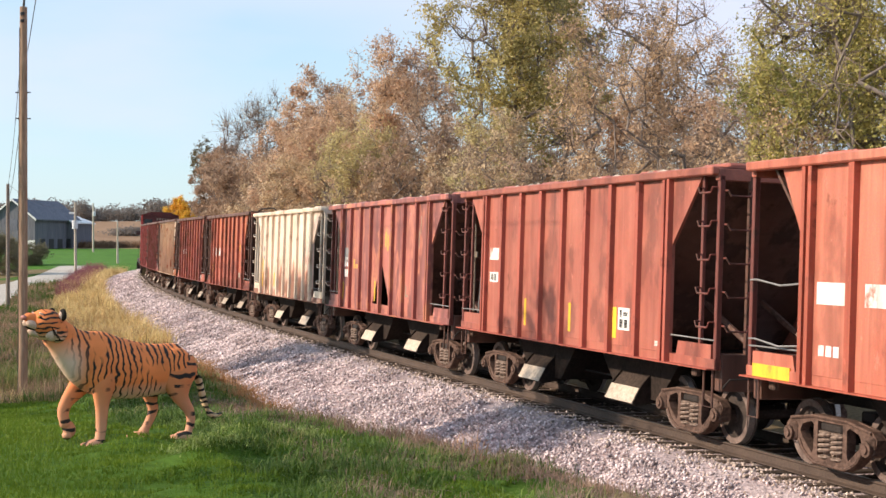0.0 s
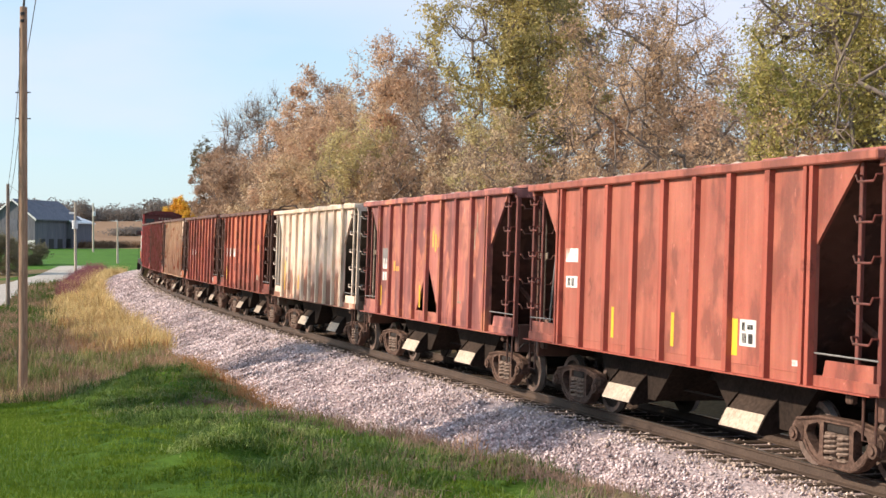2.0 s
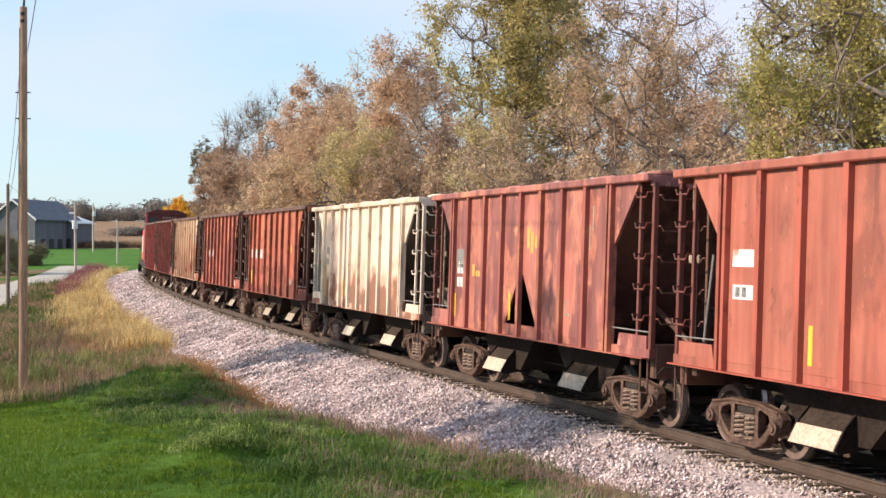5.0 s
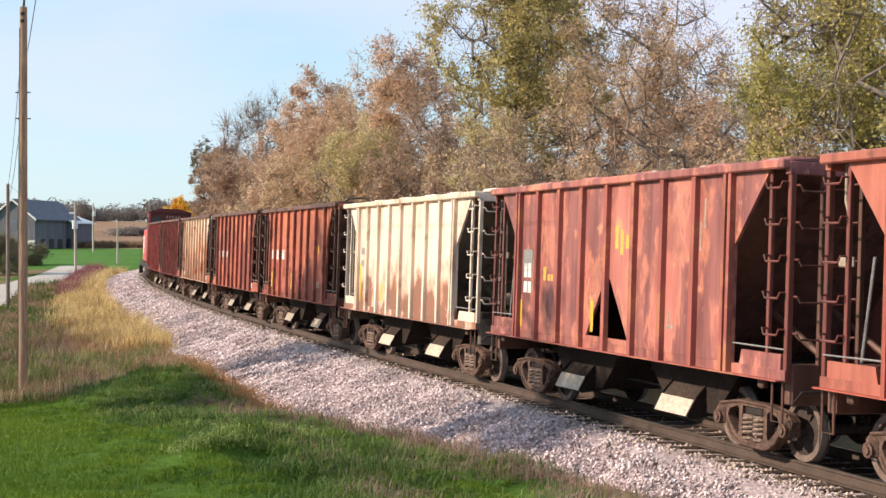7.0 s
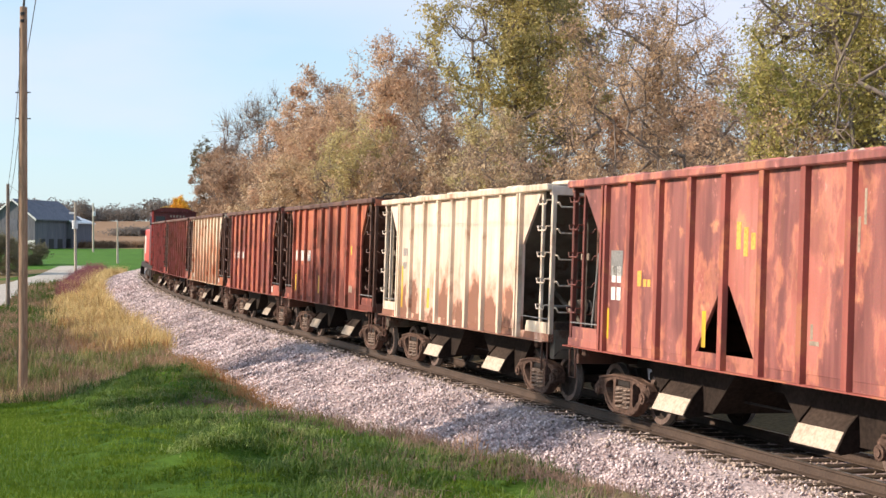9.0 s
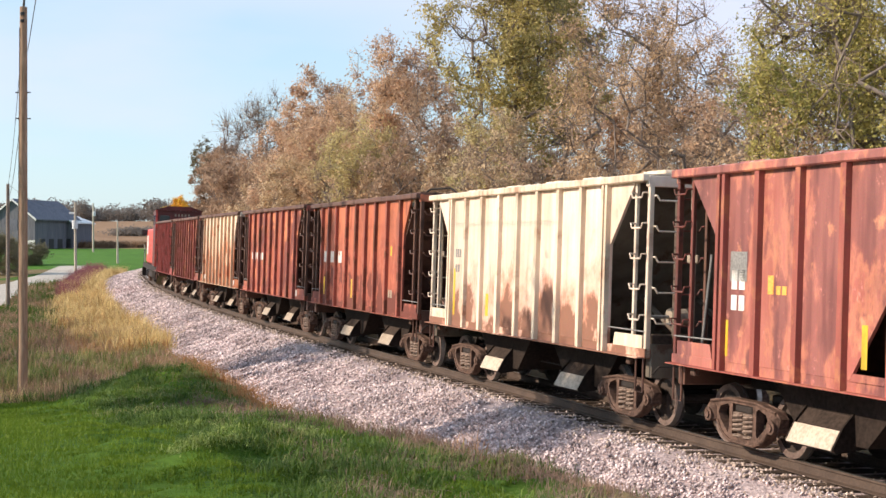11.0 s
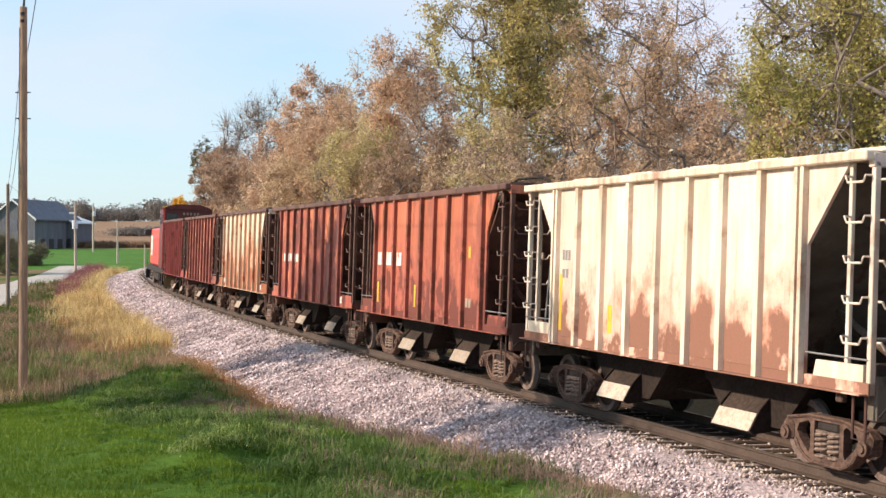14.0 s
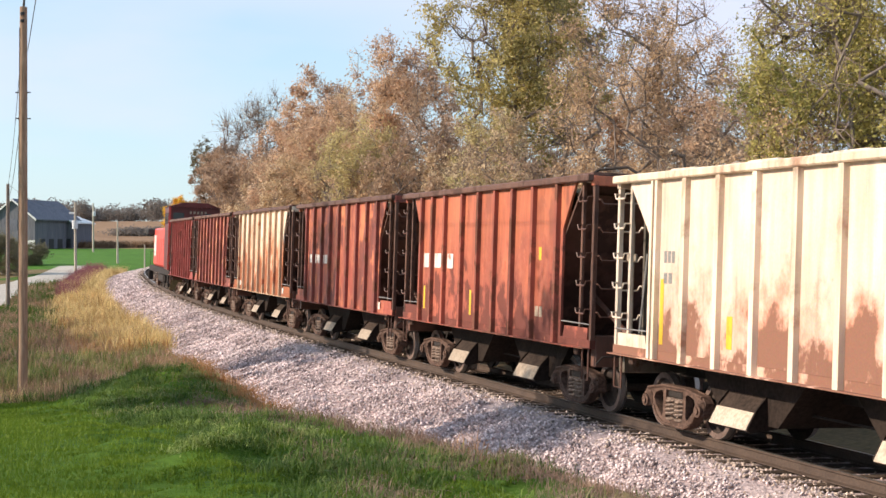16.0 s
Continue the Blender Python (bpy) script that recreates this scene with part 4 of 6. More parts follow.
PAINT_I = paint("paint_plain_oxide", (0.34, 0.06, 0.05), (0.40, 0.085, 0.065), (0.26, 0.07, 0.05), 0.25, 34.0, dark=0.3)
PAINT_L = paint("paint_engine_red", (0.62, 0.07, 0.055), (0.68, 0.10, 0.075), (0.4, 0.08, 0.06), 0.08, 38.0, rough=0.4, soot=0.15)
PAINT_CAB = paint("paint_cab_maroon", (0.12, 0.018, 0.018), (0.15, 0.025, 0.024), (0.08, 0.02, 0.02), 0.15, 41.0, rough=0.4)
# Red cars' posts: shade at the car ends is put into this maroon.
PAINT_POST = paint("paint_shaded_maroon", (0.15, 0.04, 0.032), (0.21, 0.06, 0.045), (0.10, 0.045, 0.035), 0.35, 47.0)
PAINT_RAIL = paint("paint_cream_ladder", (0.66, 0.55, 0.44), (0.80, 0.69, 0.57), (0.36, 0.20, 0.14), 0.34, 48.0, soot=0.0, crisp=0.15)
# Own brown of the rims; on slope sheets it carries the ends' shade.
DARKBROWN = paint("dark_brown_rim_end_shade", (0.11, 0.048, 0.034), (0.16, 0.075, 0.05), (0.08, 0.04, 0.03), 0.5, 45.0)
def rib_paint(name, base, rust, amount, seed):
    """More rust than the sheets; cars E to I also painted darker for rib shade."""
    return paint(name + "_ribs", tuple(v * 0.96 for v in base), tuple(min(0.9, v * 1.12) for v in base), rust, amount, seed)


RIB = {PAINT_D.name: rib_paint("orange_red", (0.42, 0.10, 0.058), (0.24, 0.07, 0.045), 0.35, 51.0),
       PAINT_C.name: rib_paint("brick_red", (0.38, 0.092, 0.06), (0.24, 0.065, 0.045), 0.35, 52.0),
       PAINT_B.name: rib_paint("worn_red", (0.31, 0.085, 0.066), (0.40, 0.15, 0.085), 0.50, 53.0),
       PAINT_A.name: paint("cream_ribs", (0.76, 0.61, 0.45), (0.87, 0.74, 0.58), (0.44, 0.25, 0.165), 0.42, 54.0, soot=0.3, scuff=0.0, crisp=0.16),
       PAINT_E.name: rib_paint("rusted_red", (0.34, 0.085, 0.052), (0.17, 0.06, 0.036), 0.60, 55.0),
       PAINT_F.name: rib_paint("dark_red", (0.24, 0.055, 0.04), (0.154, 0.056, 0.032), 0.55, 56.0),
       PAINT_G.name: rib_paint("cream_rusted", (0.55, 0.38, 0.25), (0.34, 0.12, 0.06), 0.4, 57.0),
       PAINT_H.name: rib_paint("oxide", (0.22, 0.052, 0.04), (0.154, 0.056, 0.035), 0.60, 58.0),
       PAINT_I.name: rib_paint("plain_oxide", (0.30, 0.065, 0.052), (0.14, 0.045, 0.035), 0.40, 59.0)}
RUNGS = {q.name: rung_mesh(0.42, 0.05, q) for q in (PAINT_POST, PAINT_D, PAINT_C, PAINT_B, PAINT_RAIL, PAINT_E, PAINT_F, DARKBROWN, M_GREYST)}

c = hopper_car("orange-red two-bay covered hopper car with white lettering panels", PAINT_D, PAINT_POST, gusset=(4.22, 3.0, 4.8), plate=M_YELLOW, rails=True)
ALL_CARS.append((c, 0.9))
for i, x in enumerate((-3.9, -2.85, -1.8)):
    mark(c, x, x + 0.72, 2.27, 2.56, M_WHITE)
bars(c, -3.85, -3.35, 1.60, 1.74, 3, M_WHITE)

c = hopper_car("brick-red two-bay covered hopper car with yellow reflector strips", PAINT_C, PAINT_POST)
ALL_CARS.append((c, 13.05))
mark(c, -3.88, -3.25, 2.73, 2.98, M_WHITE)
mark(c, -3.85, -3.28, 2.26, 2.47, M_WHITE)
bars(c, -3.80, -3.45, 2.29, 2.44, 2, M_GREYST)
for x in (-1.88, 0.28, 2.15):
    mark(c, x, x + 0.10 + 0.05 * (x > 2), 1.45, 1.98, M_YELLOW, "reflector_strip")
mark(c, 2.36, 2.80, 1.60, 1.98, M_WHITE)
bars(c, 2.40, 2.74, 1.64, 1.78, 2, M_BLACK)
mark(c, 2.42, 2.50, 1.82, 1.94, M_BLACK, "lettering_bar")
mark(c, 2.56, 2.72, 1.84, 1.91, M_BLACK, "lettering_bar")
mark(c, 3.72, 3.90, 1.42, 1.50, M_WHITE)

c = hopper_car("worn mottled-red two-bay hopper car with two triangular openings", PAINT_B, PAINT_POST, cut=True)
ALL_CARS.append((c, 25.12))
mark(c, -3.88, -3.42, 2.52, 2.95, M_GREYST)
bars(c, -3.86, -3.44, 2.40, 2.68, 2, M_WHITE)
bars(c, -3.86, -3.44, 2.10, 2.32, 2, M_WHITE)
mark(c, -4.02, -3.90, 1.42, 1.95, M_YELLOW, "reflector_strip")
mark(c, -0.66, -0.54, 1.5, 2.05, M_YELLOW, "reflector_strip")
bars(c, -2.88, -2.68, 2.36, 2.62, 1, M_ORANGE)
bars(c, -2.66, -2.36, 2.36, 2.48, 2, M_ORANGE)
for k in range(4):
    mark(c, 0.28 + 0.2 * k, 0.40 + 0.2 * k, 2.98 - 0.1 * (k % 2), 3.38 - 0.08 * k, M_ORANGE, "sprayed_bar")
for k, (x, z) in enumerate(((2.95, 3.35), (3.1, 3.5), (3.2, 3.2), (3.32, 3.55))):
    mark(c, x, x + 0.05, z - 0.25, z + 0.2, M_CHUTE, "scraped_patch")
mark(c, 2.2, 2.42, 1.72, 1.78, M_CHUTE, "scraped_patch")
mark(c, 2.22, 2.28, 1.80, 2.0, M_CHUTE, "scraped_patch")

c = hopper_car("cream covered hopper car with rust eating up from its floor", PAINT_A, PAINT_RAIL, tank=True, rim=RIB[PAINT_A.name])
ALL_CARS.append((c, 37.3))
bars(c, -3.84, -3.45, 2.76, 2.95, 3, M_GREYST)
bars(c, -3.84, -3.52, 2.43, 2.60, 2, M_GREYST)
mark(c, -3.92, -3.80, 1.45, 2.5, M_YELLOW, "reflector_strip")
mark(c, -1.82, -1.66, 1.52, 2.0, M_YELLOW, "reflector_strip")
mark(c, 4.0, 4.05, 1.5, 2.0, M_YELLOW, "reflector_strip")

EG = (4.32, 3.35, 4.85)
c = hopper_car("rust-streaked red open-top hopper car with white lettering", PAINT_E, DARKBROWN, top=4.32, covered=False, gusset=EG, ribs=[-4.13, -3.3, -2.4, -1.2, -0.15, 0.85, 1.85, 2.95, 4.13], rim=DARKBROWN, ridge=1)
ALL_CARS.append((c, 49.5))
for x0, x1 in ((-3.98, -3.40), (-3.18, -2.52), (-2.26, -1.86)):
    mark(c, x0, x1, 2.50, 2.84, M_WHITE)
for x in (-3.95, -2.6, -0.7):
    mark(c, x, x + 0.12, 1.5, 2.05, M_YELLOW, "reflector_strip")
mark(c, 3.2, 3.32, 2.75, 3.0, M_YELLOW)
bars(c, 3.05, 3.45, 1.65, 1.85, 2, M_CHUTE)

c = hopper_car("dark red open-top hopper car with rust streaks", PAINT_F, DARKBROWN, top=4.36, covered=False, gusset=EG, rim=DARKBROWN)
ALL_CARS.append((c, 61.7))
bars(c, -3.8, -1.4, 2.45, 2.72, 5, M_WHITE)
mark(c, 4.3, 4.5, 1.3, 1.5, M_WHITE)

c = hopper_car("pale cream and orange rusted open-top hopper car", PAINT_G, DARKBROWN, top=4.38, covered=False, gusset=EG, rim=DARKBROWN)
ALL_CARS.append((c, 74.0))
mark(c, -4.1, -3.8, 1.36, 1.56, M_WHITE)
mark(c, 4.35, 4.6, 1.3, 1.5, M_WHITE)

c = hopper_car("oxide-red ribbed hopper car with orange rust", PAINT_H, DARKBROWN, top=4.38, covered=False, gusset=EG, rim=DARKBROWN)
ALL_CARS.append((c, 86.1))
c = hopper_car("plain oxide-red ribbed hopper car behind the others", PAINT_I, DARKBROWN, top=4.38, covered=False, gusset=EG, rim=DARKBROWN)
ALL_CARS.append((c, 98.2))


def locomotive():
    car = new("locomotive")
    tagged(car, "red diesel locomotive with dark maroon cab at the train's tail", "locomotive")
    part("frame", boxed(-8.3, 8.2, -1.45, 1.45, 1.05, 1.42, bev=0.03), M_IRON, car)
    part("fuel_tank", boxed(-2.2, 2.2, -1.3, 1.3, 0.45, 1.05, bev=0.12), M_IRON, car)
    hood = part("hood", boxed(-7.6, 5.2, -1.25, 1.25, 1.42, 4.0, bev=0.12), PAINT_L, car, "red long hood")
    part("white_panel", boxed(-6.9, -5.2, -1.262, -1.25, 2.1, 3.5), M_WHITE, hood)
    for k in range(6):
        part("hood_door", boxed(-4.6 + k * 1.5, -3.3 + k * 1.5, -1.275, -1.25, 1.6, 3.3, bev=0.008), PAINT_L, hood)
    part("horn", boxed(-7.4, -6.9, -1.75, -1.2, 3.55, 3.95, bev=0.06), M_BLACK, hood)
    bm = prism(bmesh.new(), [(-1.5, 1.42), (1.5, 1.42), (1.5, 5.2), (0.7, 5.42), (-0.7, 5.42), (-1.5, 5.2)], 4.9, 8.0, axis="x")
    cab = part("cab", bm, PAINT_CAB, car, "dark maroon cab")
    bm = prism(bmesh.new(), [(-1.6, 5.18), (1.6, 5.18), (0.75, 5.47), (-0.75, 5.47)], 4.8, 8.15, axis="x")
    part("roof", bm, PAINT_CAB, cab)
    for y in (-0.95, 0.95):
        w = part("window", boxed(8.0, 8.02, y - 0.32, y + 0.32, 4.35, 4.85), M_GLASS, cab)
    for k in range(5):
        part("lettering_bar", boxed(8.0, 8.012, -0.30 + k * 0.22, -0.18 + k * 0.22, 4.80, 4.96), M_CHUTE, cab)
    for x in (5.2, 6.6):
        part("window", boxed(x, x + 0.9, -1.515, -1.5, 4.2, 4.85), M_GLASS, cab)
    part("corner_post", boxed(7.9, 8.03, -1.53, -1.40, 1.42, 5.2), PAINT_L, cab)
    for x in (-8.1, 8.0):
        part("step", boxed(x - 0.25, x + 0.25, -1.5, -1.2, 0.4, 1.05), M_IRON, car)
        part("handrail", tube(bmesh.new(), [(x, -1.4, 1.4), (x, -1.4, 2.4), (x * 0.6, -1.42, 2.4)], 0.025, 6), M_IRON, car)
    part("pilot", prism(bmesh.new(), [(-1.4, 0.25), (1.4, 0.25), (1.2, 1.1), (-1.2, 1.1)], 8.2, 8.32, axis="x"), M_DRY, car)
    for e in (-1, 1):
        truck(car, e * 5.2, 2.6)
    return car


ALL_CARS.append((locomotive(), 113.2))

# ---- trees ----
def tubes_from(segs, sides):
    """Many short tapered tubes at once: rows of (x0, y0, z0, x1, y1, z1, r0, r1)."""
    a, b = segs[:, :3], segs[:, 3:6]
    d = b - a
    d /= np.maximum(np.linalg.norm(d, axis=1, keepdims=True), 1e-6)
    ref = np.where(np.abs(d[:, 2:3]) > 0.9, np.array([[1.0, 0, 0]]), np.array([[0, 0, 1.0]]))
    u = np.cross(d, ref)
    u /= np.linalg.norm(u, axis=1, keepdims=True)
    w = np.cross(d, u)
    t = 2 * np.pi * np.arange(sides) / sides
    ring = np.cos(t)[None, :, None] * u[:, None] + np.sin(t)[None, :, None] * w[:, None]
    v = np.concatenate([a[:, None] + ring * segs[:, 6, None, None], b[:, None] + ring * segs[:, 7, None, None]], 1)
    k = np.arange(sides)
    f = np.stack([k, (k + 1) % sides, (k + 1) % sides + sides, k + sides], 1)
    f = f[None] + (np.arange(len(segs)) * 2 * sides)[:, None, None]
    return v.reshape(-1, 3), f.reshape(-1, 4)


def leaves_at(pts, size, rng):
    """Small pointed leaves, one three-cornered face each, turned every way."""
    n_ = len(pts)
    a = rng.normal(size=(n_, 3))
    a /= np.linalg.norm(a, axis=1, keepdims=True)
    b = np.cross(a, rng.normal(size=(n_, 3)))
    b /= np.maximum(np.linalg.norm(b, axis=1, keepdims=True), 1e-6)
    sz = size * rng.uniform(0.55, 1.35, (n_, 1))
    v = np.stack([pts - a * sz + b * sz * 0.62, pts - a * sz * 0.7 - b * sz * 0.62, pts + a * sz], 1)
    return v.reshape(-1, 3), np.arange(n_ * 3).reshape(-1, 3)


def tree(name, x, y, height, spread, leaf, seed, label, clusters=170, leaves=9000, size=0.085, bare=0.25, trunk_mat=None, lean=0.0, group="trees behind the track", cat="tree", low=0.22, trunks=1, z0=None, fan=0.0):
    """Trunk, limbs that fork towards uneven clusters of the crown, twigs, and small leaves round them."""
    rng = np.random.default_rng(seed)
    z0 = float(ground_z(x, y)[0]) - 0.1 if z0 is None else z0
    lobes = rng.uniform(0, 6.28, 5)
    cl = []
    while len(cl) < clusters:
        p_ = rng.normal(size=3)
        p_ /= np.linalg.norm(p_)
        ang = math.atan2(p_[1], p_[0])
        r = rng.uniform(0.25, 1.0) ** 0.5
        lob = 0.80 + 0.17 * math.sin(2 * ang + lobes[0]) + 0.16 * math.sin(3 * ang + lobes[1] + 3 * p_[2]) + 0.15 * math.sin(5 * p_[2] + lobes[2] + ang)
        cz = height * (low + (1 - low) * 0.52)
        q = np.array([p_[0] * spread * r * lob, p_[1] * spread * r * lob, cz + p_[2] * (1 - low) * 0.52 * height * r * (0.86 + 0.14 * lob)])
        if q[2] > height * low * 0.6:
            cl.append(q)
    cl = np.array(cl)
    nodes, par = [], []
    for k in range(trunks):
        off = rng.normal(size=2) * 0.25 * (trunks > 1)
        tip = rng.normal(size=2) * spread * (0.12 + 0.3 * (trunks > 1))
        last = -1
        for i in range(7):
            f = i / 6
            nodes.append((off[0] + tip[0] * f ** 1.4 + rng.normal() * 0.06 * i * 0.5 + lean * f, off[1] + tip[1] * f ** 1.4 + rng.normal() * 0.03 * i, f * height * 0.62))
            par.append(last)
            last = len(nodes) - 1
    order = np.argsort(np.linalg.norm(cl - np.array([0, 0, height * 0.35]), axis=1))
    ends = []
    for i in order:
        q = cl[i]
        nd = np.array(nodes)
        dv = q - nd
        dist = np.linalg.norm(dv, axis=1) + 1.6 * np.maximum(0, nd[:, 2] - q[2] + 0.25 * np.linalg.norm(dv[:, :2], axis=1))
        dist[:1] += 3
        j = int(np.argmin(dist))
        L = float(np.linalg.norm(q - nd[j]))
        steps = max(1, int(L / 0.9))
        last, a = j, nd[j]
        for k in range(1, steps + 1):
            f = k / steps
            p_ = a + (q - a) * f + (rng.normal(size=3) * (0.04 if fan else 0.08) * min(L, 2) if k < steps else 0)
            p_[2] += 0.06 * L * math.sin(math.pi * f)
            nodes.append(tuple(p_))
            par.append(last)
            last = len(nodes) - 1
        ends.append(last)
    nd = np.array(nodes)
    load = np.zeros(len(nd))
    load[ends] = 1
    for i in range(len(nd) - 1, -1, -1):
        if par[i] >= 0:
            load[par[i]] += load[i]
    rad = 0.012 * height / 12 * np.power(np.maximum(load, 1), 0.46) * 0.85
    segs = np.array([(*nd[par[i]], *nd[i], rad[par[i]] if par[par[i]] >= 0 or load[par[i]] < 2 * load[i] + 5 else rad[i] * 1.15, rad[i]) for i in range(len(nd)) if par[i] >= 0])
    root = new(name)
    root.location = (x, y, z0)
    tagged(root, label, cat, group)
    v, f = tubes_from(segs, 6 if leaves > 5000 else 4)
    fast_mesh("trunk", v, f, trunk_mat or M_BARK, root)
    # twigs
    per = 17 if fan else 7 if cat == "shrub" or leaves > 5000 else 6
    base = np.repeat(nd[ends], per, 0)
    d = rng.normal(size=base.shape) + np.array([0, 0, 0.35 + fan])
    d /= np.linalg.norm(d, axis=1, keepdims=True)
    ln = rng.uniform(0.35, 1.0, (len(base), 1)) * min(1.2, spread / 3.2) * (1 + 0.5 * fan)
    mid = base + d * ln * 0.55 + rng.normal(size=base.shape) * 0.06
    tip = base + d * ln + rng.normal(size=base.shape) * 0.14
    one = np.full((len(base), 1), 0.011 * height / 12)
    tw = np.concatenate([base, tip, one, one * 0.3], 1)
    if leaves > 8000 and y < 65:
        tw = np.concatenate([np.concatenate([base, mid, one, one * 0.7], 1), np.concatenate([mid, tip, one * 0.7, one * 0.3], 1)])
    v, f = tubes_from(tw, 3)
    tagged(fast_mesh("branchwork", v, f, M_TWIG, root), kind="stuff")
    if leaf is not None and leaves:
        leaves = int(leaves * (3.9 if y > 62 else 3.0))
        k_ = 5.2 / spread                     # leafy masses with bare twigs between them
        field = np.sin(cl[:, 0] * k_ + lobes[0]) + np.sin(cl[:, 1] * k_ + lobes[1]) + 1.2 * np.sin(cl[:, 2] * k_ * 1.1 + lobes[2]) + 0.7 * rng.normal(size=len(cl))
        keep = np.where(field > np.quantile(field, bare), 1.0, 0.06)
        w = np.repeat(keep[order], per) * rng.uniform(0.2, 1, len(base))
        pick = rng.choice(len(base), leaves, p=w / w.sum())
        t = rng.random((leaves, 1))
        pts = base[pick] * (1 - t) + tip[pick] * t + rng.normal(size=(leaves, 3)) * 0.16 * min(1.2, spread / 3.2)
        v, f = leaves_at(pts, size * (0.68 if y > 62 else 0.60), rng)
        tagged(fast_mesh("crown", v, f, leaf, root), kind="stuff")
    return root


L_GREEN = leaf_mat("leaf_green_yellow", [(0.15, 0.145, 0.045), (0.375, 0.315, 0.10), (0.82, 0.66, 0.27)])
L_FRESH = leaf_mat("leaf_green", [(0.11, 0.14, 0.04), (0.315, 0.305, 0.088), (0.82, 0.68, 0.25)])
L_OLIVE = leaf_mat("leaf_olive_brown", [(0.31, 0.205, 0.125), (0.54, 0.355, 0.22), (0.80, 0.58, 0.36)])
L_RUST = leaf_mat("leaf_rust_brown", [(0.34, 0.195, 0.125), (0.60, 0.375, 0.24), (0.87, 0.66, 0.46)])
L_TAN = leaf_mat("leaf_tan", [(0.37, 0.255, 0.155), (0.60, 0.43, 0.265), (0.84, 0.67, 0.45)])
L_YELLOW = leaf_mat("leaf_dull_yellow", [(0.30, 0.24, 0.10), (0.55, 0.44, 0.19), (0.84, 0.72, 0.38)])
L_DARK = leaf_mat("leaf_dark_olive", [(0.085, 0.095, 0.06), (0.16, 0.15, 0.09), (0.30, 0.25, 0.15)])
L_ORANGE = leaf_mat("leaf_orange", [(0.726, 0.324, 0.040), (0.850, 0.468, 0.057), (0.850, 0.624, 0.115)])
# Greyed towards blue: distance haze is put into the leaf colour.
L_FAR = leaf_mat("leaf_far_hazy", [(0.105, 0.112, 0.115), (0.175, 0.165, 0.16), (0.31, 0.25, 0.205)])
L_BRUSH = leaf_mat("leaf_brush", [(0.235, 0.145, 0.10), (0.42, 0.275, 0.185), (0.64, 0.47, 0.325)])


def at(px, depth):
    return (px - 784) / 2467.3 * depth, depth


def place(px, depth, *a, **k):
    x, y = at(px, depth)
    return tree("tree", x, y, *a, **k)


def woods():
    G = "yellow-green autumn tree behind the train"
    place(905, 60, 16.5, 3.7, L_GREEN, 11, G, 210, 11500, 0.11, 0.36, low=0.4)
    place(990, 66, 16.5, 3.2, L_GREEN, 12, G, 150, 5500, 0.11, 0.45, low=0.45)
    place(868, 57, 9.6, 2.2, L_YELLOW, 13, "dull yellow tree with twiggy lower limbs", 120, 2200, 0.10, 0.5, low=0.4)
    place(1100, 48, 13.0, 3.2, L_OLIVE, 14, "thinning olive-brown tree with bare limbs", 170, 5200, 0.085, 0.45)
    place(1205, 52, 13.5, 3.3, L_OLIVE, 15, "thinning olive-brown tree with bare limbs", 170, 4600, 0.085, 0.55, trunks=2)
    place(1270, 46, 8.6, 2.4, L_RUST, 16, "low russet tree with fine twigs", 120, 3600, 0.08, 0.4, trunks=2)
    place(1440, 37, 11.5, 2.7, L_FRESH, 17, "leafy green tree turning yellow", 220, 13000, 0.075, 0.32, low=0.3)
    place(1545, 36, 13.5, 3.6, L_FRESH, 18, "tall green tree with grey trunk and open lower limbs", 200, 8000, 0.08, 0.45, low=0.42)
    place(1650, 33, 12.5, 3.2, L_FRESH, 19, "leafy green tree turning yellow", 160, 5500, 0.08, 0.3, low=0.35)
    place(700, 74, 14.7, 3.7, L_RUST, 20, "broad pinkish-tan tree with dry foliage", 230, 12500, 0.10, 0.15, low=0.12)
    place(752, 66, 11.2, 2.6, L_BRUSH, 21, "many-stemmed grey tree with open twigs", 170, 2200, 0.09, 0.5, trunks=3)
    place(640, 70, 9.8, 3.4, L_YELLOW, 22, "low dull yellow tree with dry foliage", 170, 4600, 0.09, 0.45, low=0.1)
    place(568, 90, 15.2, 3.4, L_RUST, 23, "russet-brown tree with dense dry leaves", 200, 11500, 0.11, 0.1, low=0.08)
    place(508, 100, 12.6, 3.4, L_RUST, 24, "russet-brown tree with dense dry leaves", 180, 9000, 0.115, 0.12, low=0.08)
    place(470, 104, 9.5, 3.2, L_TAN, 36, "tan-leaved tree with dry foliage", 150, 6500, 0.115, 0.15, low=0.05)
    place(605, 84, 13.6, 3.2, L_RUST, 34, "pinkish-tan tree with dry foliage", 170, 8000, 0.105, 0.12, low=0.1)
    place(540, 84, 10.0, 3.2, L_TAN, 35, "tan-leaved tree with dry foliage", 160, 7000, 0.105, 0.15, low=0.05)
    place(645, 82, 12.6, 3.0, L_TAN, 33, "tan-leaved tree with dry foliage", 160, 7000, 0.105, 0.15, low=0.1)
    place(456, 122, 16.8, 4.2, L_TAN, 25, "bare grey tree with fine branches", 200, 300, 0.12, 0.6, fan=1.1)
    place(438, 112, 11.4, 3.9, L_BRUSH, 26, "dull grey-brown tree near the bend", 170, 8000, 0.13, 0.15, low=0.06)
    place(404, 128, 13.0, 3.2, L_BRUSH, 27, "dull grey-brown tree near the bend", 170, 8000, 0.14, 0.12, low=0.06)
    place(362, 150, 15.0, 1.9, L_DARK, 28, "slim tree with a dark leafy top", 80, 1000, 0.14, 0.2, low=0.66)
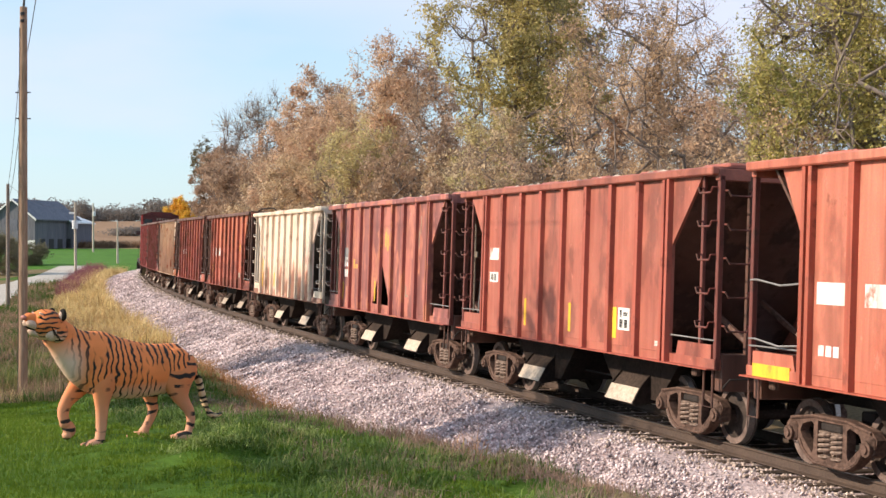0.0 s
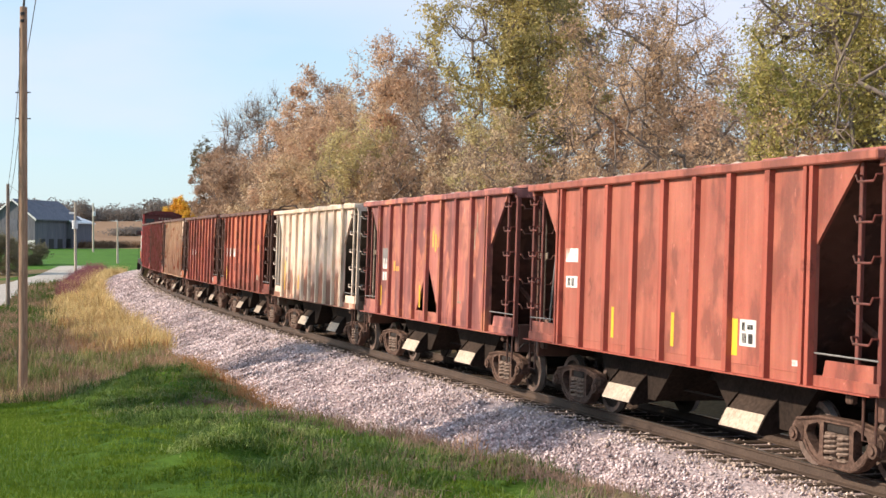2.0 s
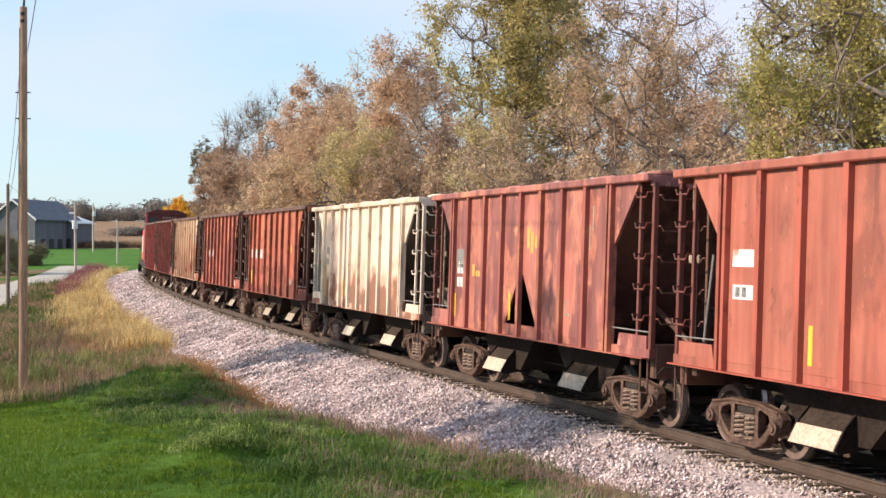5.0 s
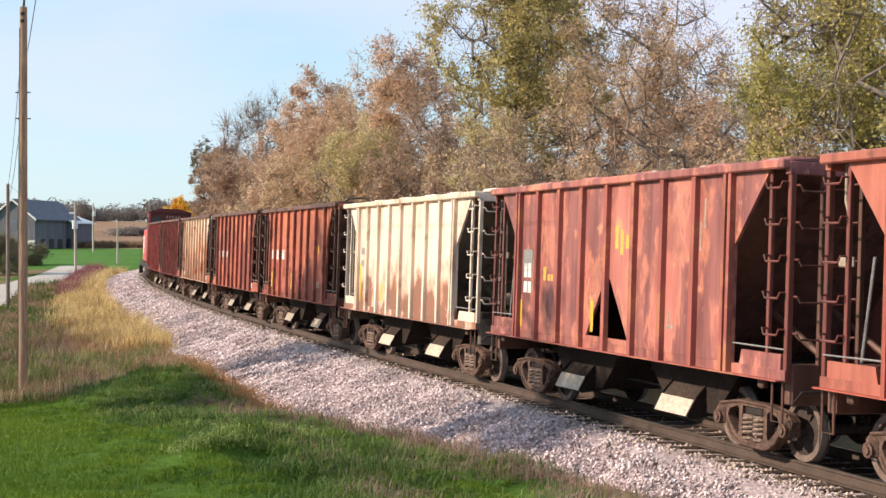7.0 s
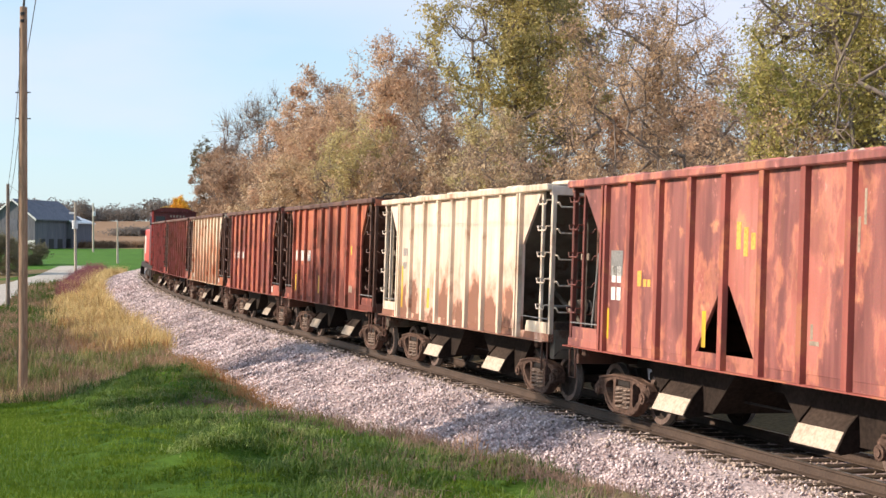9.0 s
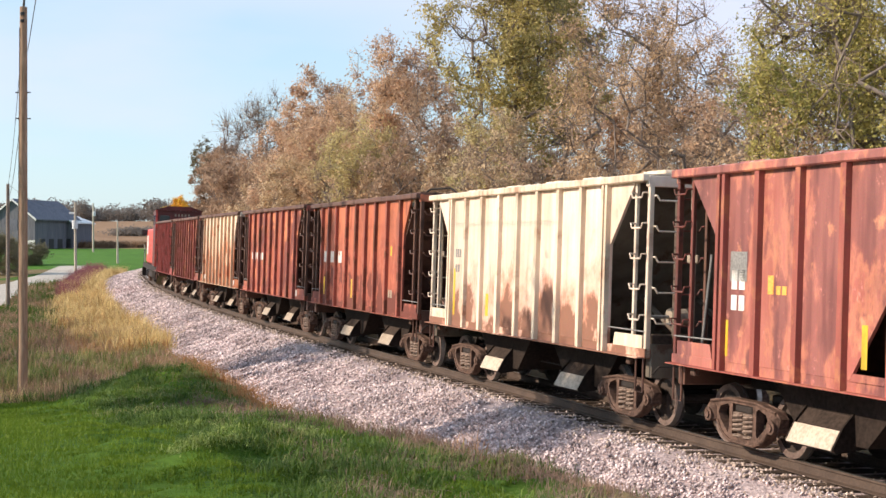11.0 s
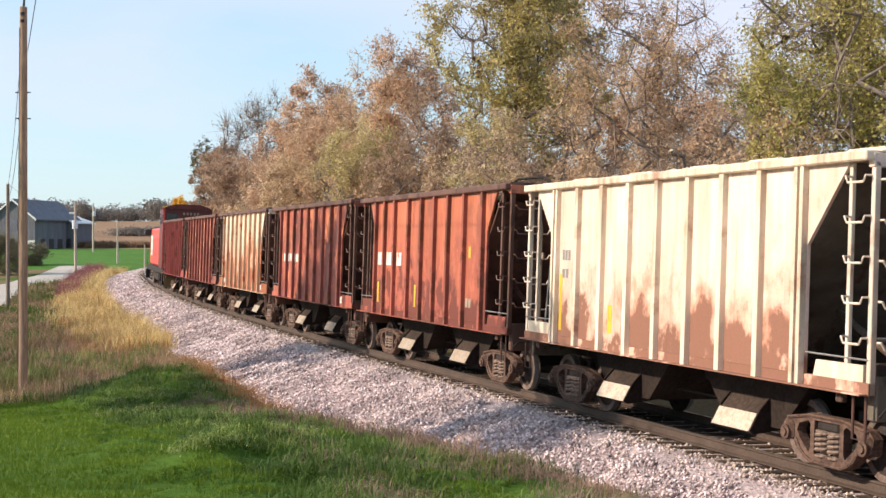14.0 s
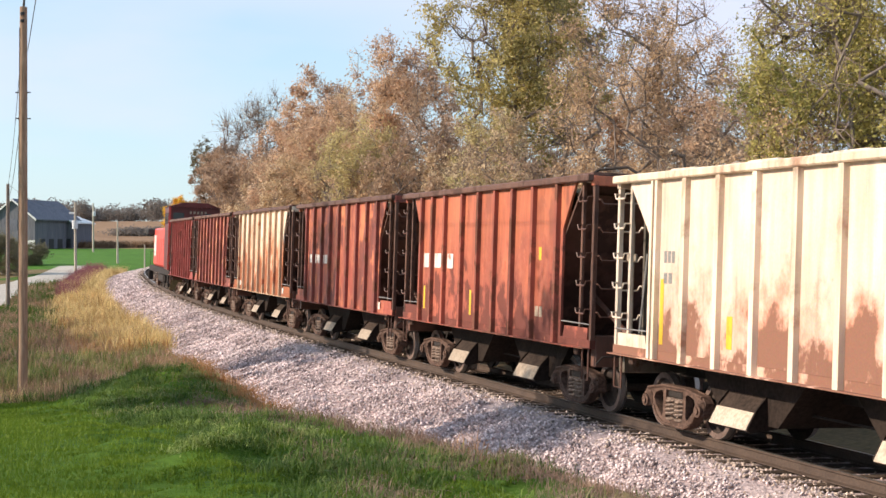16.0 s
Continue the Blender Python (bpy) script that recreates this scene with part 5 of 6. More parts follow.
    place(374, 142, 13.4, 2.6, L_BRUSH, 29, "dull olive tree at the bend", 150, 7000, 0.15, 0.12, low=0.03)
    place(318, 205, 9.6, 2.6, L_ORANGE, 30, "bright orange maple beyond the bend", 140, 7500, 0.15, 0.02, group="", low=0.05)
    rng = np.random.default_rng(77)
    kinds = [L_BRUSH, L_RUST, L_BRUSH, L_OLIVE, L_BRUSH]
    for i, px in enumerate(range(440, 1720, 62)):      # second row, farther back
        d = float(np.interp(px, [400, 560, 760, 1000, 1300, 1700], [175, 118, 92, 78, 66, 52])) + rng.uniform(-3, 6)
        h = rng.uniform(10.0, 12.5) * (0.62 if px > 1420 else 0.85 if px > 1200 else 1.0)
        place(px + rng.uniform(-15, 15), d, h, rng.uniform(3.0, 4.0), kinds[i % 5], 100 + i, "thin brown tree deep in the wood", 120, 3400, 0.12, 0.35, trunks=1 + i % 2, low=0.12)
    for i in range(46):                                 # undergrowth along the far side of the track
        s = 20 + i * 2.9 + rng.uniform(-1, 1)
        q = rng.uniform(6.2, 9.5)
        p_ = on_track(np.array([s]), -q, 0)[0]
        if p_[1] < 26:
            continue
        h = rng.uniform(4.2, 7.6) + 1.3 * (s < 62)
        tree("shrub", p_[0], p_[1], h, rng.uniform(1.9, 2.7), (L_OLIVE, L_BRUSH, L_TAN, L_BRUSH)[i % 4], 300 + i, "tangled brown undergrowth shrub behind the train", 95, 1400 + 900 * (s < 62), 0.075 + 0.0005 * s, 0.25, trunks=3, group="undergrowth behind the track", cat="shrub", low=0.0)


woods()


def verge_shrubs():
    x, y = at(52, 176)
    tree("shrub", x, y, 3.0, 3.2, L_DARK, 401, "dark green roadside bush", 90, 4500, 0.12, 0.1, trunks=3, group="roadside bushes", cat="shrub", low=0.0)
    x, y = at(2, 152)
    tree("shrub", x, y, 4.4, 3.4, L_DARK, 402, "dark green roadside bush", 90, 4500, 0.12, 0.1, trunks=3, group="roadside bushes", cat="shrub", low=0.0)


verge_shrubs()
# Unseen trees, added left of the view for the shade they throw.
SHADE = "half-bare autumn tree out of view, placed for its shade"
tree("tree", -14.0, 24.6, 10.5, 2.9, L_GREEN, 501, SHADE, 170, 4200, 0.15, 0.2, group="trees beside the lawn", low=0.42)
tree("tree", -24.0, 30.2, 10.8, 3.4, L_GREEN, 502, SHADE, 170, 2800, 0.16, 0.3, group="trees beside the lawn", low=0.40)
tree("tree", -22.0, 41.5, 14.6, 3.6, L_GREEN, 503, "tall autumn tree out of view, placed to shade the cars", 150, 1700, 0.16, 0.4, group="trees beside the lawn", low=0.66)


def far_woods():
    """The wooded skyline, far off: trunks and clumps of leaves."""
    rng = np.random.default_rng(9)
    P_, S_ = [], []
    for i in range(230):
        px = rng.uniform(-420, 430) if i < 190 else rng.uniform(430, 2200)
        d = rng.uniform(610, 760)
        x, y = at(px, d)
        z = float(ground_z(x, y)[0])
        h = rng.uniform(7, 10.5) * (0.6 if 150 < px < 265 and i % 3 else 1)
        w = rng.uniform(4, 8)
        k = 420
        p_ = rng.normal(size=(k, 3))
        p_ /= np.linalg.norm(p_, axis=1, keepdims=True)
        p_ *= rng.uniform(0.4, 1, (k, 1))
        P_.append(np.array([x, y, z + h * 0.5]) + p_ * np.array([w, w, h * 0.55]))
        S_.append(np.full(k, 1.0))
    for i in range(40):                                   # a hedge across the stubble
        px = rng.uniform(222, 305)
        x, y = at(px, rng.uniform(395, 410))
        k = 260
        p_ = rng.normal(size=(k, 3)) * np.array([2.5, 1.5, 0.6])
        P_.append(np.array([x, y, float(ground_z(x, y)[0]) + 0.8]) + p_)
    for i in range(26):                                   # trees round the farm
        px = rng.uniform(-60, 130)
        x, y = at(px, rng.uniform(330, 360))
        h = rng.uniform(6, 9.5)
        k = 300
        p_ = rng.normal(size=(k, 3))
        p_ /= np.linalg.norm(p_, axis=1, keepdims=True)
        P_.append(np.array([x, y, float(ground_z(x, y)[0]) + h * 0.5]) + p_ * rng.uniform(0.3, 1, (k, 1)) * np.array([3.2, 3.2, h * 0.55]))
    sz = np.concatenate([np.full(len(q), 0.52 if q[0, 1] > 450 else 0.32) for q in P_])[:, None]
    v, f = leaves_at(np.concatenate(P_), sz, rng)
    ob = fast_mesh("far_woods", v, f, L_FAR)
    tagged(ob, "brown and dull green autumn woods on the skyline", "woods", kind="stuff")


far_woods()


# ---- grass ----
def blades(name, x, y, h, w, material, label, seed, lean=0.35, cat="grass", lift=0.0):
    rng = np.random.default_rng(seed)
    n_ = len(x)
    z = ground_z(x, y) - 0.01 + lift
    a = rng.uniform(0, 6.28, n_)
    b = rng.uniform(0, 6.28, n_)
    hv = h * rng.uniform(0.6, 1.25, n_)
    dx, dy = np.cos(a) * w / 2, np.sin(a) * w / 2
    lx, ly = np.cos(b) * hv * lean * rng.random(n_), np.sin(b) * hv * lean * rng.random(n_)
    v = np.stack([np.stack([x - dx, y - dy, z], 1), np.stack([x + dx, y + dy, z], 1), np.stack([x + lx, y + ly, z + hv], 1)], 1).reshape(-1, 3)
    f = np.arange(n_ * 3).reshape(-1, 3)
    ob = fast_mesh(name, v, f, material)
    return tagged(ob, label, cat, kind="stuff")


def scatter(n_, rng, y0, y1, left, power=1.6, right=1150):
    y = y0 + (y1 - y0) * rng.random(n_) ** power
    x = ((left + (right - left) * rng.random(n_)) - 784) / 2467.3 * y
    return x, y


def clumped(x, y, rng, amount):
    """Draw points together into tufts."""
    n_ = len(x)
    c = rng.integers(0, n_, n_ // 14 + 1)
    j = c[rng.integers(0, len(c), n_)]
    m_ = rng.random(n_) < amount
    r = rng.normal(size=(2, n_)) * 0.14
    return np.where(m_, x[j] + r[0], x), np.where(m_, y[j] + r[1], y)


def tufts(name, x, y, h, count, w, material, label, seed, arch=0.8, radius=0.1, cat="grass"):
    """Clumps of blades that rise from one foot and arch over."""
    rng = np.random.default_rng(seed)
    k = len(x)
    z = ground_z(x, y) - 0.02
    rep_ = lambda q: np.repeat(np.broadcast_to(q, (k,)), count)
    n_ = k * count
    off = rng.normal(size=(2, n_)) * rep_(radius) * 0.5
    bx, by, bz = rep_(x) + off[0], rep_(y) + off[1], rep_(z)
    az = rng.uniform(0, 6.28, n_)
    hv = rep_(h) * rng.uniform(0.45, 1.15, n_)
    ar = arch * rng.uniform(0.15, 1.2, n_)
    dx, dy = np.cos(az), np.sin(az)
    ww = rep_(w) * rng.uniform(0.6, 1.3, n_) / 2
    sx, sy = -dy * ww, dx * ww
    mx, my, mz = bx + dx * hv * ar * 0.28, by + dy * hv * ar * 0.28, bz + hv * (0.58 - 0.06 * ar)
    tx, ty, tz = bx + dx * hv * ar, by + dy * hv * ar, bz + hv * (1 - 0.42 * ar)
    v = np.stack([np.stack([bx - sx, by - sy, bz], 1), np.stack([bx + sx, by + sy, bz], 1),
                  np.stack([mx - sx, my - sy, mz], 1), np.stack([mx + sx, my + sy, mz], 1), np.stack([tx, ty, tz], 1)], 1).reshape(-1, 3)
    i = np.arange(n_) * 5
    f = np.concatenate([np.stack([i, i + 1, i + 3], 1), np.stack([i, i + 3, i + 2], 1), np.stack([i + 2, i + 3, i + 4], 1)])
    ob = fast_mesh(name, v, f, material)
    return tagged(ob, label, cat, kind="stuff")


def clumps():
    rng = np.random.default_rng(91)

    def bank(n_, d0, d1, s0=-8, s1=34):
        s = s0 + (s1 - s0) * rng.random(n_)
        p_ = on_track(s, d0 + (d1 - d0) * rng.random(n_), 0, 0)
        return p_[:, 0], p_[:, 1]

    x, y = bank(1450, 8.3, 9.8)
    k = hills(x, y, 1.4) + 0.3 * rng.normal(size=len(x)) > -0.25
    x, y = x[k], y[k]
    # Deep and light greens stand in for shaded and sunlit tufts.
    tone = hills(x * 1.1 + 5, y * 0.9, 4.2) + 0.35 * rng.normal(size=len(x))
    for j, (sel, mm, name, text) in enumerate(((tone < 0.0, M_DEEPTUFT, "deep_grass_tufts", "arching deep green grass tufts along the bank"), (tone >= 0.0, M_LIGHTTUFT, "grass_tufts", "arching light green grass tufts along the bank"))):
        tufts(name, x[sel], y[sel], 0.10 + 0.13 * rng.random(sel.sum()), 34, 0.005 + 0.0003 * y[sel], mm, text, 92 + 7 * j, 1.55, 0.22)
    x, y = bank(1500, 7.7, 9.2, -4, 14)
    k = hills(x + 3, y * 1.2, 1.9) + 0.25 * rng.normal(size=len(x)) > 0.12
    x, y = x[k], y[k]
    tufts("brown_lip_weeds", x, y, 0.06 + 0.13 * rng.random(len(x)) ** 1.4, 30, 0.003 + 0.0002 * y, M_MAUVE, "patches of brown seeding weeds on the bank's lip", 145, 1.5, 0.22, "weeds")
    x, y = bank(900, 8.3, 9.9, -6, 12)
    k = hills(x * 1.5, y * 1.5 + 4, 3.1) + 0.2 * rng.normal(size=len(x)) > -0.1
    x, y = x[k], y[k]
    tufts("dark_lip_tufts", x, y, 0.09 + 0.14 * rng.random(len(x)), 30, 0.004 + 0.0003 * y, M_DEEPTUFT, "dark green grass tufts on the bank's lip", 144, 1.4, 0.22)
    y = 12.1 + 1.9 * rng.random(150)
    x = -2.25 + 0.85 * (y - 12.1) / 1.9 - 0.12 * np.sin(y * 5.0) + 0.13 * rng.normal(size=150)
    tufts("crest_tufts", x, y, 0.035 + 0.06 * rng.random(150), 40, 0.005 + 0.0003 * y, M_CREST, "grass tufts coloured bright as if sunlit on a low crest", 141, 1.5, 0.2)
    x, y = 0.75 + 0.30 * rng.normal(size=110), 14.9 + 0.75 * rng.normal(size=110)
    tufts("seed_head_weeds", x, y, 0.14 + 0.24 * rng.random(110), 34, 0.005 + 0.0002 * y, M_RUSSET, "tall reddish-brown seeding weeds on the bank's lip", 142, 0.6, 0.22, "weeds")
    x, y = 0.3 + 0.75 * rng.normal(size=230), 11.7 + 0.55 * rng.normal(size=230)
    k = hills(x * 2.2 + 1, y * 2.2, 2.3) + 0.2 * rng.normal(size=230) > -0.15
    x, y = x[k], y[k]
    # These dark clumps also stand in for shade at the lawn's edge.
    tufts("rank_lip_tufts", x, y, 0.09 + 0.12 * rng.random(len(x)), 34, 0.004 + 0.0003 * y, M_DEEPTUFT, "rank grass clumps, dark green with the edge's shade", 146, 1.5, 0.2)
    x, y = 0.1 + 0.9 * rng.normal(size=170), 11.7 + 0.6 * rng.normal(size=170)
    x, y = x[::2], y[::2]
    tufts("bleached_tufts", x, y, 0.06 + 0.12 * rng.random(len(x)), 30, 0.003 + 0.0002 * y, M_PALEGRASS, "bleached seeding grass tufts at the lawn's edge", 143, 1.1, 0.16)
    x, y = bank(140, 7.6, 9.6)
    tufts("pale_tufts", x, y, 0.12 + 0.16 * rng.random(len(x)), 26, 0.003 + 0.0002 * y, M_PALEGRASS, "pale bleached grass tufts along the bank", 93, 1.0, 0.14)
    x, y = bank(2500, 7.1, 8.6, -6, 14)
    s, q = to_track(x, y)
    k = (hills(x * 1.2, y, 2.1) + 0.45 * rng.normal(size=len(x)) > 0.0) & (q < 8.6 - 0.6 * (1 - smooth(1, 4, s)))
    x, y = x[k], y[k]
    tufts("mauve_weed_clumps", x, y, (0.08 + 0.22 * rng.random(len(x)) ** 1.6) * (0.55 + 0.45 * smooth(12, 15, y)), 30, 0.0028 + 0.0002 * y, M_MAUVE, "low brownish-mauve seeding weeds along the bank's lip", 98, 1.1, 0.2, "weeds")
    x, y = bank(1300, 5.0, 7.4, 7, 28)
    tufts("weed_clumps", x, y, 0.10 + 0.26 * rng.random(len(x)) ** 1.6, 24, 0.003 + 0.0002 * y, M_RUSSET, "brown seeding weed clumps at the bank's edge", 94, 0.5, 0.18, "weeds")
    x, y = bank(700, 4.7, 6.4, 14, 50)
    tufts("russet_clumps", x, y, 0.07 + 0.16 * rng.random(len(x)), 22, 0.003 + 0.0002 * y, M_RUSSET, "low russet weed clumps beside the stones", 95, 0.9, 0.2, "weeds")
    x, y = bank(1500, 3.9, 6.0, 12, 38)
    k = hills(x, y, 2.0) + 0.4 * rng.normal(size=len(x)) > -0.35
    x, y = x[k], y[k]
    tufts("orange_weed_clumps", x, y, 0.22 + 0.2 * rng.random(len(x)), 30, 0.003 + 0.0002 * y, M_RUSSET, "orange-brown dead weeds creeping over the stones", 104, 0.8, 0.3, "weeds")
    x, y = scatter(2400, rng, 33, 64, -70, 1.0, 400)
    s, q = to_track(x, y)
    k = (q > 5.4) & (y > 35.5 + 0.5 * np.sin(x * 0.9) - 2 * smooth(8.5, 6, q)) & ((y > 40.2) | (np.abs(x + 12.0) > 0.9))
    x, y = x[k], y[k]
    m_ = hills(x + 3, y, 0.8) + 0.35 * rng.normal(size=len(x))
    h = 0.22 + 0.75 * rng.random(len(x)) ** 2
    for j, (sel, mm, name, label) in enumerate(((m_ < 0.05, M_WEED, "dead_weed_clumps", "tall dead brown weed clumps on the verge"), ((m_ >= 0.05) & (m_ < 0.4), M_PALEGRASS, "bleached_clumps", "bleached grass clumps on the verge"), (m_ >= 0.4, M_TUFT, "green_clumps", "dark green clumps on the verge"))):
        tufts(name, x[sel], y[sel], h[sel], 32, 0.007 + 0.00022 * y[sel], mm, label, 96 + j, 0.9, 0.4)
    s = 42 + 105 * rng.random(1100)
    d = 4.7 + np.interp(s, [42, 60, 75, 110, 154], [2.2, 3.8, 3.5, 2.5, 1.5]) * rng.random(1100)
    p_ = on_track(s, d, 0, 0)
    tufts("straw_clumps", p_[:, 0], p_[:, 1], 0.45 + 0.9 * rng.random(1100) ** 1.3, 34, 0.011 + 0.0002 * p_[:, 1], M_STRAW, "arching straw-yellow prairie grass clumps", 99, 1.0, 0.45)


    x, y = scatter(900, rng, 17, 34.5, 150, 1.0, 700)
    s, q = to_track(x, y)
    m_ = hills(x * 1.3, y * 1.1, 3.0) + 0.25 * rng.normal(size=len(x))
    k = (q > 7.5 - 0.02 * (y - 17)) & (q < 10.2 - 0.06 * (y - 17)) & (m_ > -0.35)
    x, y, m_ = x[k], y[k], m_[k]
    for j, (sel, mm, name, text) in enumerate(((m_ < 0.12, M_DEEPTUFT, "deep_ridge_tufts", "tall dark green grass tufts on the ridge"), ((m_ >= 0.12) & (m_ < 0.5), M_LIGHTTUFT, "light_ridge_tufts", "tall light green grass tufts on the ridge"), (m_ >= 0.5, M_PALEGRASS, "pale_ridge_tufts", "bleached grass tufts on the ridge"))):
        tufts(name, x[sel], y[sel], 0.11 + 0.16 * rng.random(sel.sum()), 46, 0.006 + 0.0003 * y[sel], mm, text, 130 + j, 1.5, 0.34)
    x = -16 + 11 * rng.random(170)
    y = 34.2 + 1.8 * rng.random(170)
    m_ = hills(x * 1.6, y, 2.0) + 0.4 * rng.normal(size=170)
    for j, (sel, mm, name, text) in enumerate(((m_ < 0.1, M_DEEPTUFT, "deep_edge_tufts", "dark green tufts where lawn meets verge"), (m_ >= 0.1, M_WEED, "brown_edge_tufts", "brown weed tufts where lawn meets verge"))):
        tufts(name, x[sel], y[sel], 0.18 + 0.4 * rng.random(sel.sum()), 46, 0.006 + 0.0003 * y[sel], mm, text, 134 + j, 1.2, 0.4)
    n_ = 260
    s = 42 + 60 * rng.random(n_) ** 1.4
    p_ = on_track(s, 4.6 + 3.4 * rng.random(n_), 0, 0)
    tufts("russet_straw_clumps", p_[:, 0], p_[:, 1], 0.4 + 0.6 * rng.random(n_), 40, 0.009 + 0.00018 * p_[:, 1], M_RUSSET, "russet dead grass clumps among the straw", 120, 1.0, 0.4)
    y = 48 + 34 * rng.random(620)             # growth below the road, its dark colour carrying the bank's shade
    x = (rng.uniform(-60, 118, 620) + 22 * np.sin(y * 0.3) - 784) / 2467.3 * y
    for j, (sel, mm, name, text) in enumerate(((np.arange(620) % 3 > 0, M_DEEPTUFT, "dark_verge_weeds", "weeds coloured dark for the shaded bank below the road"), (np.arange(620) % 3 == 0, M_MAUVE, "dull_verge_weeds", "dull brown weeds among the dark green"))):
        tufts(name, x[sel], y[sel], 0.3 + 0.5 * rng.random(sel.sum()), 44, 0.012 + 0.0002 * y[sel], mm, text, 150 + j, 0.9, 0.6, "weeds")
    n_ = 520                                  # dark weeds stand in for shade on the bank's far slope
    s = 50 + 62 * rng.random(n_)
    p_ = on_track(s, 4.7 + np.interp(s, [50, 60, 75, 112], [3.2, 4.0, 3.6, 2.7]) + 2.6 * rng.random(n_), 0, 0)
    m_ = hills(p_[:, 0], p_[:, 1], 1.6) + 0.4 * rng.normal(size=n_)
    for j, (sel, mm, name, text) in enumerate(((m_ < 0.1, M_DEEPTUFT, "rank_slope_weeds", "weeds coloured dark for the bank's shaded slope"), (m_ >= 0.1, M_WEED, "brown_slope_weeds", "tall dead brown weeds on the bank's slope"))):
        tufts(name, p_[sel, 0], p_[sel, 1], 0.5 + 0.6 * rng.random(sel.sum()), 44, 0.012 + 0.0002 * p_[sel, 1], mm, text, 110 + j, 0.9, 0.5, "weeds")


def meadow():
    rng = np.random.default_rng(21)
    x, y = scatter(235000, rng, 8.6, 40, -60, 1.9, 1250)
    s, q = to_track(x, y)
    k = q > 6.8 + (y < 19) * (1.35 + 0.6 * hills(x, y, 3.1))
    x, y = x[k], y[k]
    blades("lawn_grass", x, y, 0.022 + 0.0016 * y, 0.003 + 0.0008 * y, M_GRASS, "short mown green lawn grass", 22, 0.8)
    x, y = scatter(150000, rng, 9.0, 40, 150, 1.15, 1250)
    x, y = clumped(x, y, rng, 0.7)
    s, q = to_track(x, y)
    edge = 8.7 - 0.8 * smooth(20, 28, y) + 1.1 * np.sin(s * 0.55) + 0.7 * hills(x, y, 1.5)
    k = (q > 6.8 + (y < 19) * (0.75 + 0.6 * hills(x, y, 3.1))) & (rng.random(len(x)) < 1 - smooth(edge - 1.4, edge + 0.6, q))
    x, y = x[k], y[k]
    lump = smooth(-0.5, 0.7, hills(x, y, 2.3))
    hh = 0.02 + 0.065 * lump * rng.random(len(x)) + 0.02 * rng.random(len(x))
    kind = hills(x + 9, y - 4, 1.9) + 0.35 * rng.normal(size=len(x))
    b_ = kind > 1.15
    # Noise patches of deep and light green imitate shaded and lit lumps.
    tone = hills(x * 1.1 + 5, y * 0.9, 4.2) + 0.3 * rng.normal(size=len(x))
    for sel, mm, name, text in ((tone < -0.15, M_DEEPTUFT, "deep_green_grass", "rank bank grass coloured deep green for shaded patches"), ((tone >= -0.15) & (tone < 0.42), M_TUFT, "rank_grass", "rank green tufted grass on the bank's edge"), (tone >= 0.42, M_LIGHTTUFT, "light_green_grass", "rank bank grass coloured light green for sunlit patches")):
        sel = sel & ~b_
        blades(name, x[sel], y[sel], hh[sel], 0.0015 + 0.0003 * y[sel], mm, text, 23, 1.3)
    blades("seeding_grass", x[b_], y[b_], hh[b_] * 1.3, 0.001 + 0.0002 * y[b_], M_PALEGRASS, "pale seeding grass among the green tufts", 33, 1.2)
    # brown weeds between the bank and the stones
    s = -8 + 58 * rng.random(70000) ** 1.1
    d = 4.6 + 1.9 * (1 - smooth(18, 32, s)) + (1.9 - 0.5 * (s < 16)) * rng.random(70000) + 0.3 * np.sin(s * 1.7)
    p_ = on_track(s, d, 0, 0)
    x, y = clumped(p_[:, 0], p_[:, 1], rng, 0.8)
    tall = smooth(-0.3, 0.7, hills(x, y, 1.7))
    blades("dry_weeds", x, y, 0.05 + 0.30 * tall * rng.random(len(x)) ** 1.8, 0.001 + 0.0002 * y, M_WEED, "dry reddish-brown weeds along the ballast", 24, 0.8, "weeds")
    # rough verge past the lawn
    x, y = scatter(60000, rng, 34, 75, -60, 1.0, 420)
    x, y = clumped(x, y, rng, 0.8)
    s, q = to_track(x, y)
    k = (q > 5.2) & (rng.random(len(x)) < 0.9) & ((y > 40.2) | (np.abs(x + 12.0) > 0.8))
    x, y, q = x[k], y[k], q[k]
    g = hills(x * 0.8, y * 0.8) + rng.normal(size=len(x)) * 0.25 - 0.22 * (y < 46) + smooth(50, 62, y) * 0.9 * (q > 10)
    w = (g < 0.25) & (g > -0.45)
    t = g <= -0.45
    g = g >= 0.25
    tall = 0.25 + 0.65 * smooth(-0.4, 0.6, hills(x * 1.9, y * 1.9)) * rng.random(len(x))
    blades("brown_verge_grass", x[w], y[w], tall[w], 0.008 + 0.0002 * y[w], M_WEED, "tall dead brown grass on the verge", 25, 1.5)
    blades("tan_verge_grass", x[t], y[t], tall[t], 0.008 + 0.0002 * y[t], M_STRAW, "bleached tan grass on the verge", 35, 1.5)
    blades("green_verge_grass", x[g], y[g], 0.6 * tall[g], 0.01 + 0.0002 * y[g], M_TUFT, "dark green grass among the dead stalks", 26, 0.8)
    # straw-coloured bank beside the stones
    s = 44 + 110 * rng.random(34000)
    d = 4.5 + np.interp(s, [44, 60, 75, 110, 154], [2.2, 3.8, 3.5, 2.5, 1.5]) * rng.random(34000) * (0.85 + 0.4 * np.sin(s * 0.55) * np.sin(s * 0.23 + 1))
    p_ = on_track(s, d, 0, 0)
    x, y = clumped(p_[:, 0], p_[:, 1], rng, 0.92)
    tall = 0.25 + 1.0 * smooth(-0.6, 0.6, hills(x * 1.3, y * 1.1)) * rng.random(len(x))
